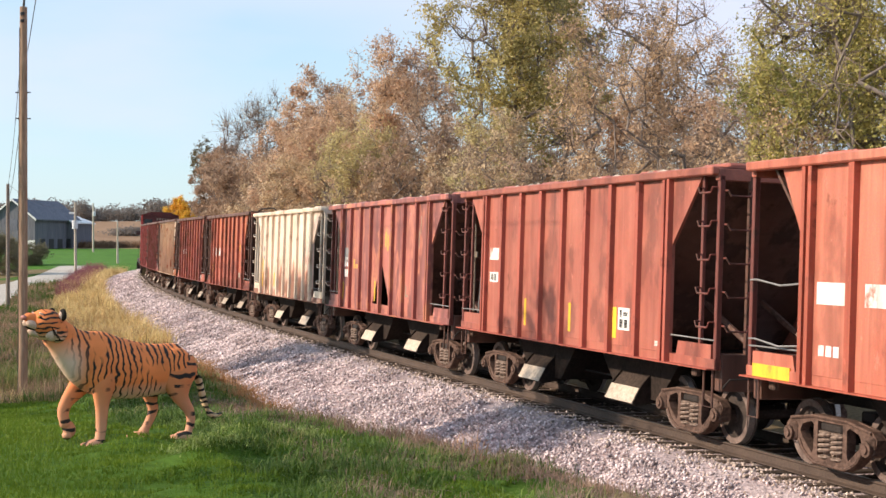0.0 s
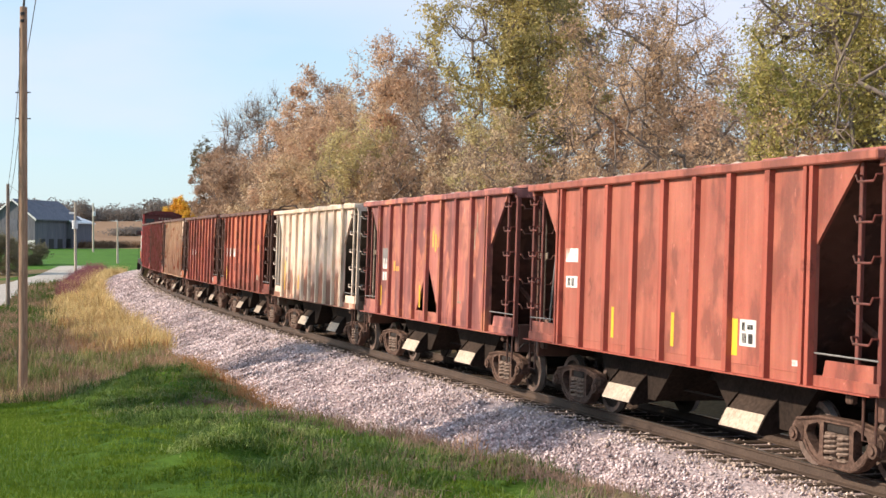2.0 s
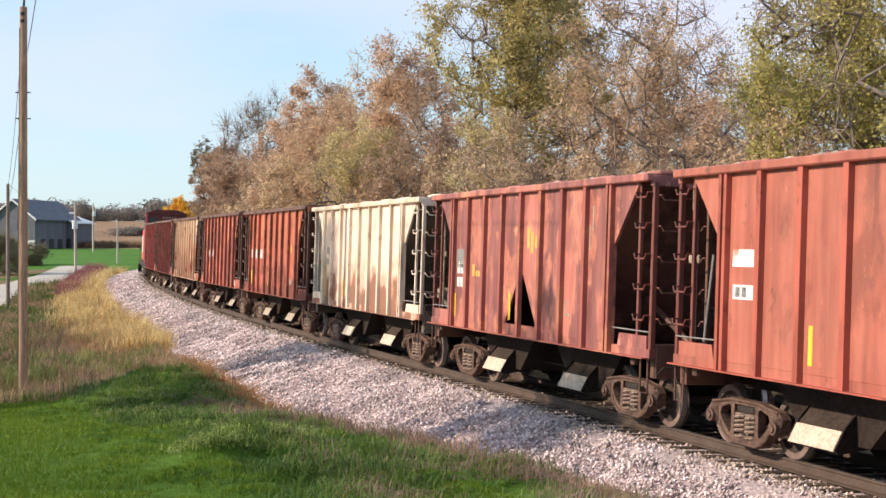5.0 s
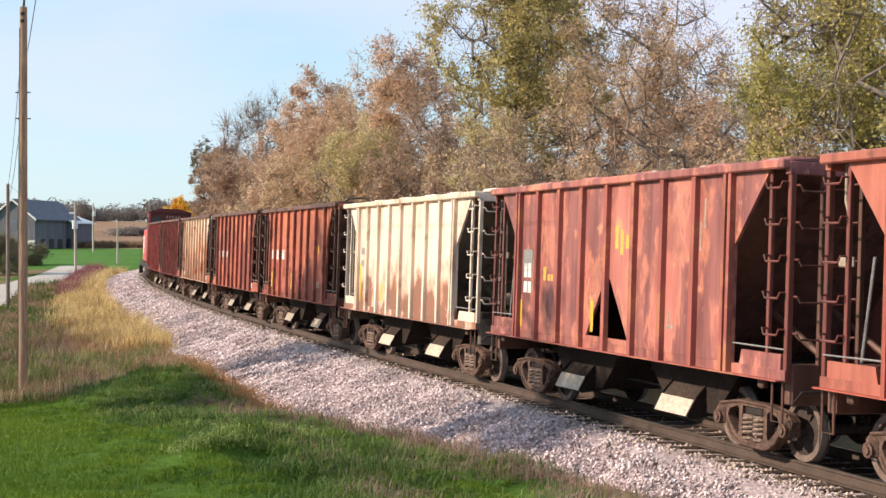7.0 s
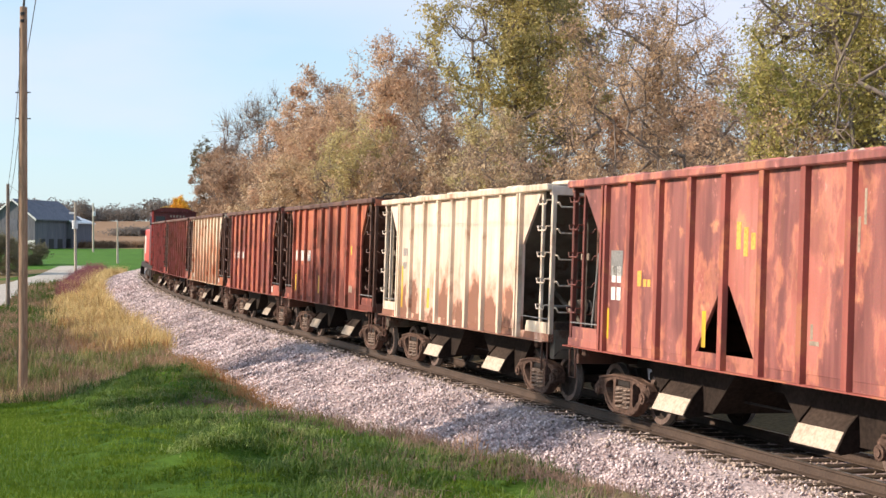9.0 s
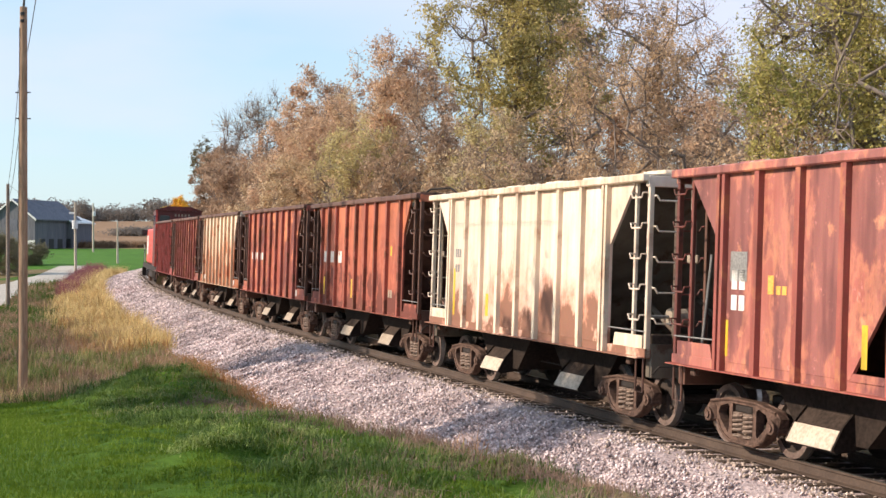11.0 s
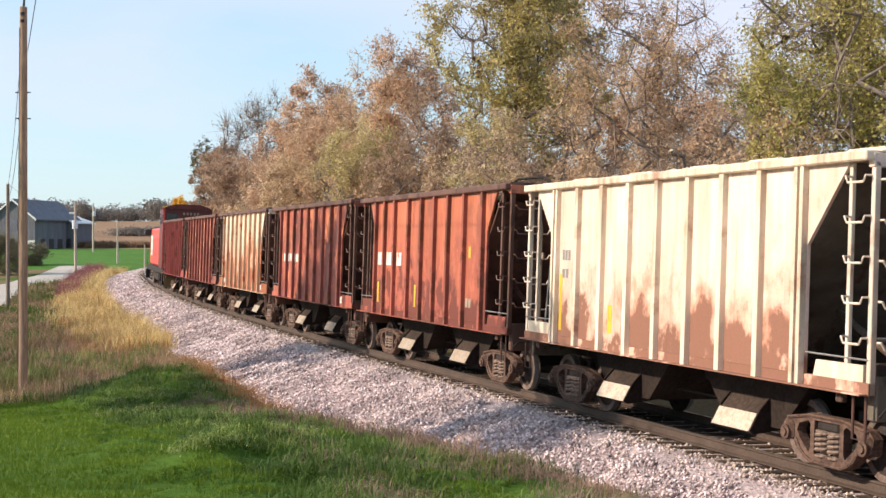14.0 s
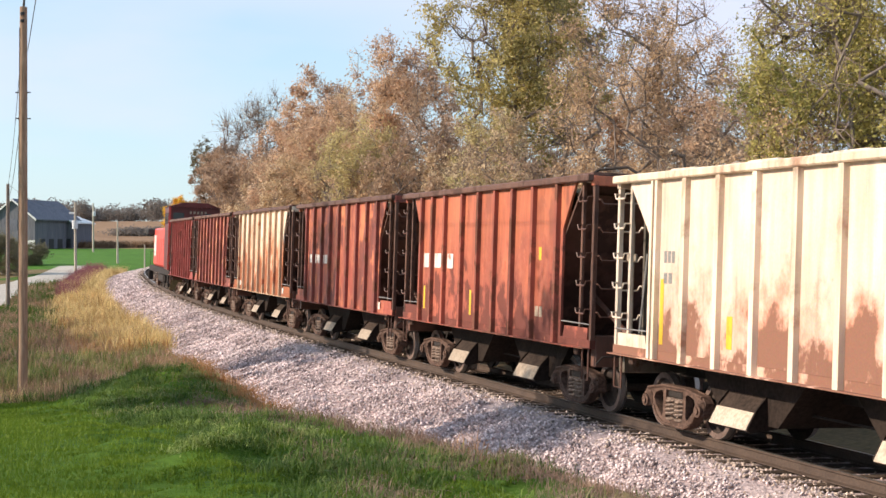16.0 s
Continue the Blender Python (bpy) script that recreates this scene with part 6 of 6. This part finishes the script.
    blades("straw_grass", x, y, tall, 0.010 + 0.00015 * y, M_STRAW, "tall straw-yellow prairie grass on the bank", 27, 1.3)
    y = 100 + 60 * rng.random(9000)
    x = (100 + (y - 100) * 0.9 + 34 * rng.random(9000) - 784) / 2467.3 * y
    blades("purple_weeds", x, y, 0.8 + 0.4 * rng.random(9000), 0.05 + 0 * y, M_PURPLE, "dull purple-red weeds below the road", 28, 0.7, "weeds")
    y = 70 + 60 * rng.random(24000)
    x = np.interp(y, ROAD_Y, ROAD_X) + 2.4 + 6.0 * rng.random(24000) ** 1.2
    blades("roadside_grass", x, y, 0.2 + 0 * y, 0.04 + 0 * y, M_GRASS, "green mown grass beside the road", 29, 0.7)


meadow()
clumps()


def standing_corn():
    """A strip of dead standing corn between the green field and the stubble."""
    rng = np.random.default_rng(61)
    y = 301.5 + 9 * rng.random(9000) ** 1.5
    x = (rng.uniform(-80, 330, 9000) - 784) / 2467.3 * y
    tufts("standing_corn", x[:2600], y[:2600], 1.2 + 0.6 * rng.random(2600), 7, 0.10 + 0 * y[:2600], M_CORNSTALK, "dead brown standing corn beyond the green field", 62, 0.4, 0.3, "corn")


standing_corn()


# ---- poles, wires, farm ----
def pole(px, base_y, depth, top, r0, material, label, lean=0.0):
    x, y = at(px, depth)
    z = float(ground_z(x, y)[0])
    root = new("utility_pole")
    root.location = (x, y, z - 0.3)
    tagged(root, label, "utility pole", "roadside utility poles")
    h = top - z + 0.3
    pts = [(lean * f, 0, h * f) for f in (0, 0.2, 0.4, 0.6, 0.8, 1.0)]
    part("shaft", tube(bmesh.new(), pts, [r0 * (1 - 0.28 * f) for f in (0, 0.2, 0.4, 0.6, 0.8, 1.0)], 16), material, root, smooth=False)
    return root, Vector((x + lean, y, top))


def near_pole():
    root, tip = pole(40, 712, 40.0, 9.95, 0.142, M_POLE, "tall tan wooden utility pole with iron cap", 0.03)
    h = tip.z - root.location.z
    part("cap_bracket", tube(bmesh.new(), [(0.03, 0, h - 0.55), (0.03, -0.02, h - 0.1), (0.06, -0.02, h + 0.25)], 0.035, 8), M_BLACK, root)
    for k in range(2):
        part("insulator", tube(bmesh.new(), [(0.02 + 0.02 * (k % 2), -0.1, h - 0.45 + 0.2 * k), (0.02, -0.1, h - 0.37 + 0.2 * k)], 0.06, 10), M_BLACK, root)
    for dz in (-2.45, -3.2):
        part("bolt", tube(bmesh.new(), [(-0.2, 0, h + dz), (0.24, 0, h + dz)], 0.02, 6), M_IRON, root)
    part("ground_wire", tube(bmesh.new(), [(-0.11, -0.10, 0.3), (-0.09, -0.09, h * 0.5), (-0.06, -0.08, h - 0.6)], 0.01, 5), M_CABLE, root)
    return tip


TIP1 = near_pole()
# Darker bark colour stands in for the shade on this pole.
_, TIP2 = pole(14, 560, 85.0, 6.9, 0.13, M_BARK, "wooden roadside utility pole, coloured dark for its shade")
root, TIP3 = pole(134, 490, 152.0, 7.9, 0.16, M_POLEGREY, "weathered utility pole with a transformer can", -0.08)
part("transformer", tube(bmesh.new(), [(0.0, -0.3, 5.4), (0.0, -0.3, 6.3)], 0.30, 12), M_TRANS, root)
part("bracket_lamp", boxed(-0.75, -0.15, -0.1, 0.1, 7.0, 7.2, bev=0.04), M_TRANS, root)
root, TIP4 = pole(165, 447, 262.0, 11.2, 0.20, M_POLEGREY, "weathered utility pole in the green field")
part("transformer", tube(bmesh.new(), [(0.25, -0.3, 7.1), (0.25, -0.3, 8.0)], 0.28, 12), M_TRANS, root)
pole(208, 467, 182.0, 6.4, 0.15, M_POLEGREY, "short weathered pole beside the field")
pole(256, 470, 172.0, 3.3, 0.10, M_POLEGREY, "small pale post beside the track")


def cable(a, b, sag):
    bm = bmesh.new()
    pts = [a.lerp(b, k / 14) - Vector((0, 0, sag * 4 * (k / 14) * (1 - k / 14))) for k in range(15)]
    tube(bm, pts, 0.011, 5)
    ob = link("overhead_cable", bm, M_CABLE)
    return tagged(ob, "thin black overhead cable strung between the poles", "cable", "overhead cables")


cable(TIP1 + Vector((0, 0, -0.3)), TIP2 + Vector((0, 0, -0.1)), 0.7)
cable(TIP1 + Vector((0, 0, -2.4)), TIP2 + Vector((0, 0, -0.9)), 0.7)
cable(TIP1 + Vector((0.12, 0, -1.25)), Vector((-7.1, 25.0, 8.75)), 0.0)
cable(TIP2, TIP3, 1.0)
cable(TIP3, TIP4, 1.5)


def barn():
    root = new("barn")
    x, y = at(23, 288)
    z = float(ground_z(x, y)[0])
    root.matrix_basis = pose(x, y, z, 0, 0, -14)
    tagged(root, "large grey weathered board barn with dark gable roof", "barn")
    W, L, E_, A_ = 5.0, 18.0, 6.4, 10.2
    for yy in (0.0, L):
        part("gable_wall", prism(bmesh.new(), [(-W, 0), (W, 0), (W, E_), (0, A_), (-W, E_)], yy, yy + 0.25), M_SILO, root)
    for sx in (-1, 1):
        part("side_wall", boxed(min(sx * W, sx * (W - 0.25)), max(sx * W, sx * (W - 0.25)), 0.25, L, 0, E_), M_SILO, root)
        part("roof", prism(bmesh.new(), [(sx * (W + 0.6), E_ - 0.42), (sx * (W + 0.6), E_ - 0.15), (0, A_ + 0.3), (0, A_ + 0.02)], -0.5, L + 0.5), M_ROOF, root)
        part("fascia", prism(bmesh.new(), [(sx * (W + 0.6), E_ - 0.55), (sx * (W + 0.6), E_ - 0.12), (0, A_ + 0.33), (0, A_ - 0.1)], -0.56, -0.5), M_TIN, root)
    part("foundation", boxed(W - 2.0, W + 0.06, -0.08, 0.0, 0, 1.9), M_PLASTER, root)
    for k in range(4):
        part("door", boxed(W, W + 0.06, 2.0 + k * 3.6, 4.0 + k * 3.6, 0.1, 2.2), M_BLACK, root)
    part("hay_door", boxed(-1.0, 1.0, -0.06, 0.0, 4.0, 6.4), M_ROOF, root)
    shed = new("shed")
    x, y = at(104, 300)
    z = float(ground_z(x, y)[0])
    shed.matrix_basis = pose(x, y, z, 0, 0, -12)
    tagged(shed, "lower grey board shed with pale tin roof beside the barn", "shed")
    part("wall", boxed(-3.2, 3.3, 0, 9, 0, 5.2), M_SILO, shed)
    part("roof", prism(bmesh.new(), [(-3.6, 7.9), (-3.6, 8.2), (3.9, 5.6), (3.9, 5.3)], -0.4, 9.4), M_TIN, shed)
    part("gable", prism(bmesh.new(), [(-3.2, 5.2), (3.3, 5.2), (3.3, 5.4), (-3.2, 7.7)], 0.02, 8.9), M_SILO, shed)
    for k in range(3):
        part("door", boxed(-2.4 + k * 2.0, -1.2 + k * 2.0, -0.06, 0.0, 0.1, 2.1), M_BLACK, shed)


barn()


# ---- tiger ----
def fur(name, axis, freq, amount, belly=None, chest=None, base=(0.63, 0.175, 0.045), seed=0.0, taper=0.0, tear=(0.36, 0.44), pale=(0.74, 0.53, 0.41), wild=5.5):
    """Orange coat that pales below, with broken black stripes across one axis."""
    m, n, l, p = nodes_of(name)
    co, sp = n.new("ShaderNodeTexCoord"), n.new("ShaderNodeSeparateXYZ")
    l.new(co.outputs["Object"], sp.inputs[0])
    c = mix(n, l, ramp(n, l, noise_node(n, l, 5, 3).outputs["Fac"], 0.3, 0.7), base, tuple(v * 1.25 for v in base))
    if belly:
        c = mix(n, l, ramp(n, l, sp.outputs["Z"], belly[0], belly[1]), c, pale)
    if chest:
        breast = math_node(n, l, "MULTIPLY", ramp(n, l, sp.outputs["X"], chest[0], chest[1]), ramp(n, l, sp.outputs["Z"], chest[3], chest[2]))
        c = mix(n, l, breast, c, pale)
    wv, mp = n.new("ShaderNodeTexWave"), n.new("ShaderNodeMapping")
    wv.bands_direction = axis
    mp.inputs["Location"].default_value = (seed, seed, seed)
    wv.inputs["Scale"].default_value, wv.inputs["Distortion"].default_value = freq, wild
    wv.inputs["Detail"].default_value, wv.inputs["Detail Scale"].default_value = 2.0, 1.3
    l.new(co.outputs["Object"], mp.inputs["Vector"])
    l.new(mp.outputs["Vector"], wv.inputs["Vector"])
    lift = n.new("ShaderNodeMath")
    lift.operation = "MULTIPLY_ADD"
    lift.inputs[1].default_value, lift.inputs[2].default_value = taper, 0.0
    l.new(ramp(n, l, sp.outputs["Z"], 0.98, 0.50), lift.inputs[0])
    sub = n.new("ShaderNodeMath")
    sub.operation = "SUBTRACT"
    l.new(wv.outputs["Fac"], sub.inputs[0])
    l.new(lift.outputs[0], sub.inputs[1])
    st = ramp(n, l, sub.outputs[0], 1.0 - amount, 1.0 - amount + 0.10)
    br = ramp(n, l, noise_node(n, l, 4.5, 2, (1, 1, 0.6), seed + 2).outputs["Fac"], *tear)
    black = math_node(n, l, "MULTIPLY", st, br)
    if chest:                                 # the breast stays nearly plain
        black = math_node(n, l, "MULTIPLY", black, ramp_to(n, l, breast, 1.0, 0.12))
    c = mix(n, l, black, c, (0.012, 0.010, 0.009))
    l.new(c, p.inputs["Base Color"])
    p.inputs["Roughness"].default_value = 0.8
    bump(n, l, p, noise_node(n, l, 90, 2).outputs["Fac"], 0.25, 0.008)
    return m


def loft(sections, sides=18, up=None):
    """A skin through ellipses (x, y, z, half height, half width), each square to the run."""
    bm = bmesh.new()
    sections = [(q[0] if q[0] > 0.2 else 0.2 + (q[0] - 0.2) * 0.86, *q[1:]) for q in sections]
    P_ = [Vector(q[:3]) for q in sections]
    rings = []
    for i, (x, y, z, a, b) in enumerate(sections):
        d = (P_[min(i + 1, len(P_) - 1)] - P_[max(i - 1, 0)]).normalized()
        w = Vector((0, 1, 0))
        v = d.cross(w).normalized()
        rings.append([bm.verts.new(P_[i] + v * a * math.cos(t) + w * b * math.sin(t)) for t in (2 * math.pi * k / sides for k in range(sides))])
    for r0, r1 in zip(rings, rings[1:]):
        for k in range(sides):
            bm.faces.new((r0[k], r0[(k + 1) % sides], r1[(k + 1) % sides], r1[k]))
    bm.faces.new(rings[0][::-1])
    bm.faces.new(rings[-1])
    bmesh.ops.recalc_face_normals(bm, faces=bm.faces[:])
    bmesh.ops.subdivide_edges(bm, edges=bm.edges[:], cuts=1, use_grid_fill=True, smooth=0.6)
    return bm


def ball(c, r, rot=0.0, u=20, v=14):
    bm = bmesh.new()
    bmesh.ops.create_uvsphere(bm, u_segments=u, v_segments=v, radius=1.0, matrix=Matrix.Translation(c) @ Matrix.Rotation(rot, 4, "Y") @ Matrix.Diagonal((*r, 1)))
    return bm


def merge(*bms):
    out = bms[0]
    for b in bms[1:]:
        me = bpy.data.meshes.new("tmp")
        b.to_mesh(me)
        b.free()
        out.from_mesh(me)
        bpy.data.meshes.remove(me)
    return out


def tiger():
    root = new("tiger")
    tagged(root, "orange tiger with black stripes and pale belly, one forepaw raised", "tiger")
    F_BODY = fur("fur_body", "X", 5.0, 0.36, (0.64, 0.49), (0.50, 0.66, 0.88, 1.12), (0.70, 0.205, 0.055), taper=0.20, tear=(0.40, 0.45), wild=6.5)
    F_LEG = fur("fur_leg", "Z", 3.2, 0.30, (0.62, -0.2), None, (0.58, 0.19, 0.065), seed=3.0, tear=(0.49, 0.54), pale=(0.60, 0.36, 0.25), wild=5.0)
    F_TAIL = fur("fur_tail", "Z", 5.0, 0.5, None, None, (0.62, 0.42, 0.25), 5.0)
    F_HEAD = fur("fur_head", "Z", 7.0, 0.36, (1.18, 1.10), None, seed=1.0, tear=(0.47, 0.53))
    F_PALE = mat("fur_pale", (0.50, 0.33, 0.24), (0.62, 0.45, 0.35), 6, 0.85, 0, 90, 0.3)
    F_DARK = mat("fur_black", (0.015, 0.012, 0.01), (0.03, 0.025, 0.02), 6, 0.85, 0, 90, 0.3)
    F_NOSE = mat("nose_leather", (0.30, 0.10, 0.08), (0.38, 0.15, 0.12), 8, 0.5, 0, 60, 0.2)
    F_EYE = mat("amber_eye", (0.40, 0.20, 0.03), (0.55, 0.32, 0.06), 8, 0.2, 0, 60, 0.0)
    F_CLAW = mat("claw_horn", (0.10, 0.06, 0.045), (0.18, 0.12, 0.09), 8, 0.5, 0, 60, 0.2)
    spine = [(-0.86, 0.84, 0.05, 0.04), (-0.82, 0.80, 0.16, 0.12), (-0.72, 0.765, 0.235, 0.175), (-0.56, 0.75, 0.255, 0.195), (-0.38, 0.745, 0.262, 0.198), (-0.18, 0.745, 0.28, 0.205), (0.02, 0.765, 0.30, 0.212), (0.20, 0.795, 0.31, 0.215), (0.35, 0.85, 0.312, 0.205), (0.48, 0.915, 0.282, 0.185), (0.58, 0.975, 0.232, 0.16), (0.67, 1.05, 0.185, 0.14), (0.75, 1.135, 0.160, 0.125), (0.83, 1.19, 0.13, 0.115)]
    torso = loft([(a, 0, b, c_, d) for a, b, c_, d in spine], 20)
    haunch = [ball((0.20 + (-0.60 - 0.20) * 0.86, k * 0.10, 0.74), (0.20, 0.12, 0.23), 0.25) for k in (-1, 1)]
    shoulder = [ball((0.36, k * 0.105, 0.80), (0.15, 0.12, 0.25), -0.25) for k in (-1, 1)]
    part("torso", merge(torso, *haunch, *shoulder), F_BODY, root, smooth=True)
    for zc, w, d in ((0.86, 0.10, 0.05), (0.965, 0.085, 0.03)):
        part("breast_stripe", tube(bmesh.new(), [(x_, k * w, zc + d * k * k) for x_, k in ((0.595, -1.15), (0.66, -0.6), (0.685, 0.0), (0.66, 0.6), (0.595, 1.15))], [0.004, 0.012, 0.013, 0.012, 0.004], 6), F_DARK, root)
    head = part("head", merge(ball((0.88, 0, 1.215), (0.175, 0.175, 0.15), -0.25), ball((0.80, 0.095, 1.165), (0.10, 0.085, 0.11)), ball((0.80, -0.095, 1.165), (0.10, 0.085, 0.11)), ball((1.0, 0, 1.235), (0.13, 0.07, 0.065), -0.3)), F_HEAD, root, smooth=True)
    part("muzzle", merge(ball((1.04, 0.04, 1.195), (0.072, 0.052, 0.042), -0.25), ball((1.04, -0.04, 1.195), (0.072, 0.052, 0.042), -0.25)), F_PALE, head, smooth=True)
    part("chin", ball((0.985, 0, 1.118), (0.08, 0.06, 0.036), -0.25), F_PALE, head, smooth=True)
    part("mouth", ball((1.02, 0, 1.150), (0.088, 0.066, 0.011), -0.25), F_DARK, head, smooth=True)
    part("nose", ball((1.125, 0, 1.25), (0.028, 0.042, 0.026), -0.4), F_NOSE, head, smooth=True)
    for s in (-1, 1):
        part("eye", ball((1.012, s * 0.088, 1.274), (0.018, 0.018, 0.013)), F_EYE, head, smooth=True)
        part("brow_patch", ball((0.99, s * 0.085, 1.305), (0.028, 0.028, 0.012), -0.5), F_PALE, head, smooth=True)
        part("cheek_ruff", ball((0.855, s * 0.108, 1.145), (0.08, 0.064, 0.085), -0.2), F_PALE, head, smooth=True)
        part("eye_rim", ball((0.995, s * 0.083, 1.272), (0.026, 0.032, 0.022)), F_DARK, head, smooth=True)
        for k in range(3):
            part("brow_stripe", tube(bmesh.new(), [(0.955 - 0.045 * k, s * 0.02, 1.355 + 0.004 * k), (0.945 - 0.045 * k, s * 0.075, 1.338), (0.935 - 0.045 * k, s * 0.115, 1.305)], 0.007, 5), F_DARK, head)
        for k in range(3):
            part("cheek_stripe", tube(bmesh.new(), [(0.97 - 0.03 * k, s * (0.12 + 0.012 * k), 1.25 - 0.035 * k), (0.90 - 0.03 * k, s * (0.165 + 0.006 * k), 1.20 - 0.035 * k), (0.86 - 0.03 * k, s * (0.172 + 0.004 * k), 1.12 - 0.02 * k)], 0.006, 5), F_DARK, head)
        e = part("ear", ball((0.79, s * 0.125, 1.33), (0.03, 0.052, 0.062), 0.2), F_DARK, head, smooth=True)
        part("inner_ear", ball((0.81, s * 0.122, 1.322), (0.018, 0.032, 0.04), 0.2), F_PALE, e, smooth=True)

    def leg(name, sec, paw, raised=False):
        sec = [(a, b, c_, p_ * (0.90 if c_ < 0.5 else 1.05), q_ * (0.90 if c_ < 0.5 else 1.05)) for a, b, c_, p_, q_ in sec]
        o = part(name, loft(sec, 14), F_LEG, root, smooth=True)
        x, y, z = paw
        x = x if x > 0.2 else 0.2 + (x - 0.2) * 0.86
        if raised:
            part("paw", merge(ball((x, y, z), (0.065, 0.06, 0.085), 0.3), ball((x + 0.02, y, z - 0.06), (0.05, 0.055, 0.045))), F_LEG, o, smooth=True)
        else:
            part("paw", merge(ball((x, y, z), (0.115, 0.072, 0.058)), *[ball((x + 0.09, y + k * 0.036, z - 0.012), (0.045, 0.022, 0.036), u=10, v=8) for k in (-1.5, -0.5, 0.5, 1.5)]), F_LEG, o, smooth=True)
            for k in (-1.5, -0.5, 0.5, 1.5):
                part("claw", ball((x + 0.135, y + k * 0.036, z - 0.025), (0.014, 0.006, 0.008), u=8, v=6), F_CLAW, o)
        return o

    leg("foreleg", [(0.30, 0.10, 0.86, 0.12, 0.06), (0.33, 0.125, 0.72, 0.135, 0.085), (0.35, 0.135, 0.58, 0.105, 0.08), (0.36, 0.135, 0.42, 0.075, 0.068), (0.365, 0.135, 0.26, 0.062, 0.06), (0.38, 0.135, 0.12, 0.055, 0.056), (0.40, 0.135, 0.05, 0.055, 0.06)], (0.43, 0.135, 0.055))
    leg("foreleg", [(0.34, -0.10, 0.86, 0.12, 0.06), (0.40, -0.125, 0.72, 0.13, 0.085), (0.50, -0.135, 0.58, 0.095, 0.075), (0.60, -0.135, 0.47, 0.075, 0.066), (0.64, -0.135, 0.38, 0.066, 0.06), (0.63, -0.135, 0.28, 0.058, 0.056), (0.60, -0.135, 0.22, 0.055, 0.058)], (0.58, -0.135, 0.195), True)
    leg("hind_leg", [(-0.62, 0.10, 0.88, 0.16, 0.06), (-0.62, 0.125, 0.74, 0.185, 0.09), (-0.60, 0.135, 0.58, 0.145, 0.085), (-0.64, 0.14, 0.44, 0.09, 0.066), (-0.74, 0.14, 0.32, 0.062, 0.052), (-0.77, 0.14, 0.22, 0.05, 0.047), (-0.745, 0.14, 0.11, 0.048, 0.05), (-0.72, 0.14, 0.05, 0.05, 0.055)], (-0.67, 0.14, 0.05))
    leg("hind_leg", [(-0.58, -0.10, 0.88, 0.16, 0.06), (-0.54, -0.125, 0.74, 0.18, 0.09), (-0.44, -0.135, 0.58, 0.14, 0.085), (-0.40, -0.14, 0.45, 0.088, 0.066), (-0.44, -0.14, 0.33, 0.062, 0.052), (-0.40, -0.14, 0.22, 0.05, 0.047), (-0.33, -0.14, 0.12, 0.048, 0.05), (-0.29, -0.14, 0.055, 0.05, 0.055)], (-0.25, -0.14, 0.05))
    bm = tube(bmesh.new(), [(-0.67, 0, 0.84), (-0.75, 0, 0.74), (-0.80, 0, 0.62), (-0.84, 0, 0.48), (-0.88, 0, 0.35), (-0.93, 0, 0.25), (-1.0, 0, 0.21), (-1.08, 0, 0.23)], [0.055, 0.045, 0.04, 0.037, 0.035, 0.034, 0.03, 0.018], 12)
    part("tail", bm, F_TAIL, root, smooth=True)
    c = Vector((0.80, 0, 1.17))
    tilt = Matrix.Rotation(radians(-10), 3, "Y")
    for o in (head, *head.children_recursive):
        for v in o.data.vertices:
            v.co = c + tilt @ ((v.co - c) * 1.0) + Vector((0, 0, 0.015))
    root.scale = (1.0, 1.0, 1.0)
    return root


TIGER = tiger()


def tiger_turns():
    """It turns on the spot to face the camera, holds, and is gone past the camera in a bound."""
    def spot(t):
        return float(np.interp(t, [0, 0.5, 1.0, 1.4], [-3.18, -2.78, -2.80, -2.72])), float(np.interp(t, [0, 0.5, 1.0, 1.4], [14.1, 13.2, 12.85, 12.75]))

    turns = ((0.0, 220), (0.1, 222), (0.3, 236), (0.5, 250), (0.7, 261), (0.9, 269), (1.1, 275), (1.2, 278), (1.3, 281), (1.4, 282), (1.5, 283), (1.6, 284), (1.7, 286), (1.8, 286), (1.83, 286))
    rows = [(t, pose(*spot(t), float(ground_z(*spot(t))[0]) + 0.03, 0, 0, a)) for t, a in turns]
    out = pose(-9.0, -14.0, float(ground_z(-9.0, -14.0)[0]) + 0.02, 0, 0, 276)
    walk(TIGER, rows + [(1.9, out), (2.2, out), (16.0, out)])


# ---- what moves ----
def gone(t):
    """Metres that the train has rolled by t seconds."""
    return 1.99 * t + 0.0008 * t * t


def car_pose(s, pivot=4.15):
    a, b = (on_track(np.array([s + k * pivot]), 0, 0)[0] for k in (-1, 1))
    mid, d = (Vector(a) + Vector(b)) / 2, (Vector(a) - Vector(b)).normalized()
    y = Vector((0, 0, 1)).cross(d).normalized()
    z = d.cross(y)
    m_ = Matrix((d, y, z)).transposed().to_4x4()
    return Matrix.Translation(mid) @ m_ @ Matrix.Rotation(-CANT, 4, "X")


def motions():
    for ob, c0 in ALL_CARS:
        walk(ob, [(k * 0.5, car_pose(c0 - gone(k * 0.5), 5.2 if ob.name.startswith("loco") else 4.15)) for k in range(33)])
    times = [k * 0.3 for k in range(54)] + [16.0]
    for i, (w, dx) in enumerate(ALL_WHEELS):
        walk(w, [(t, Matrix.Translation((dx, 0, WHEEL_R)) @ Matrix.Rotation(gone(t) / WHEEL_R + i * 0.7, 4, "Y")) for t in times])
    tiger_turns()


motions()
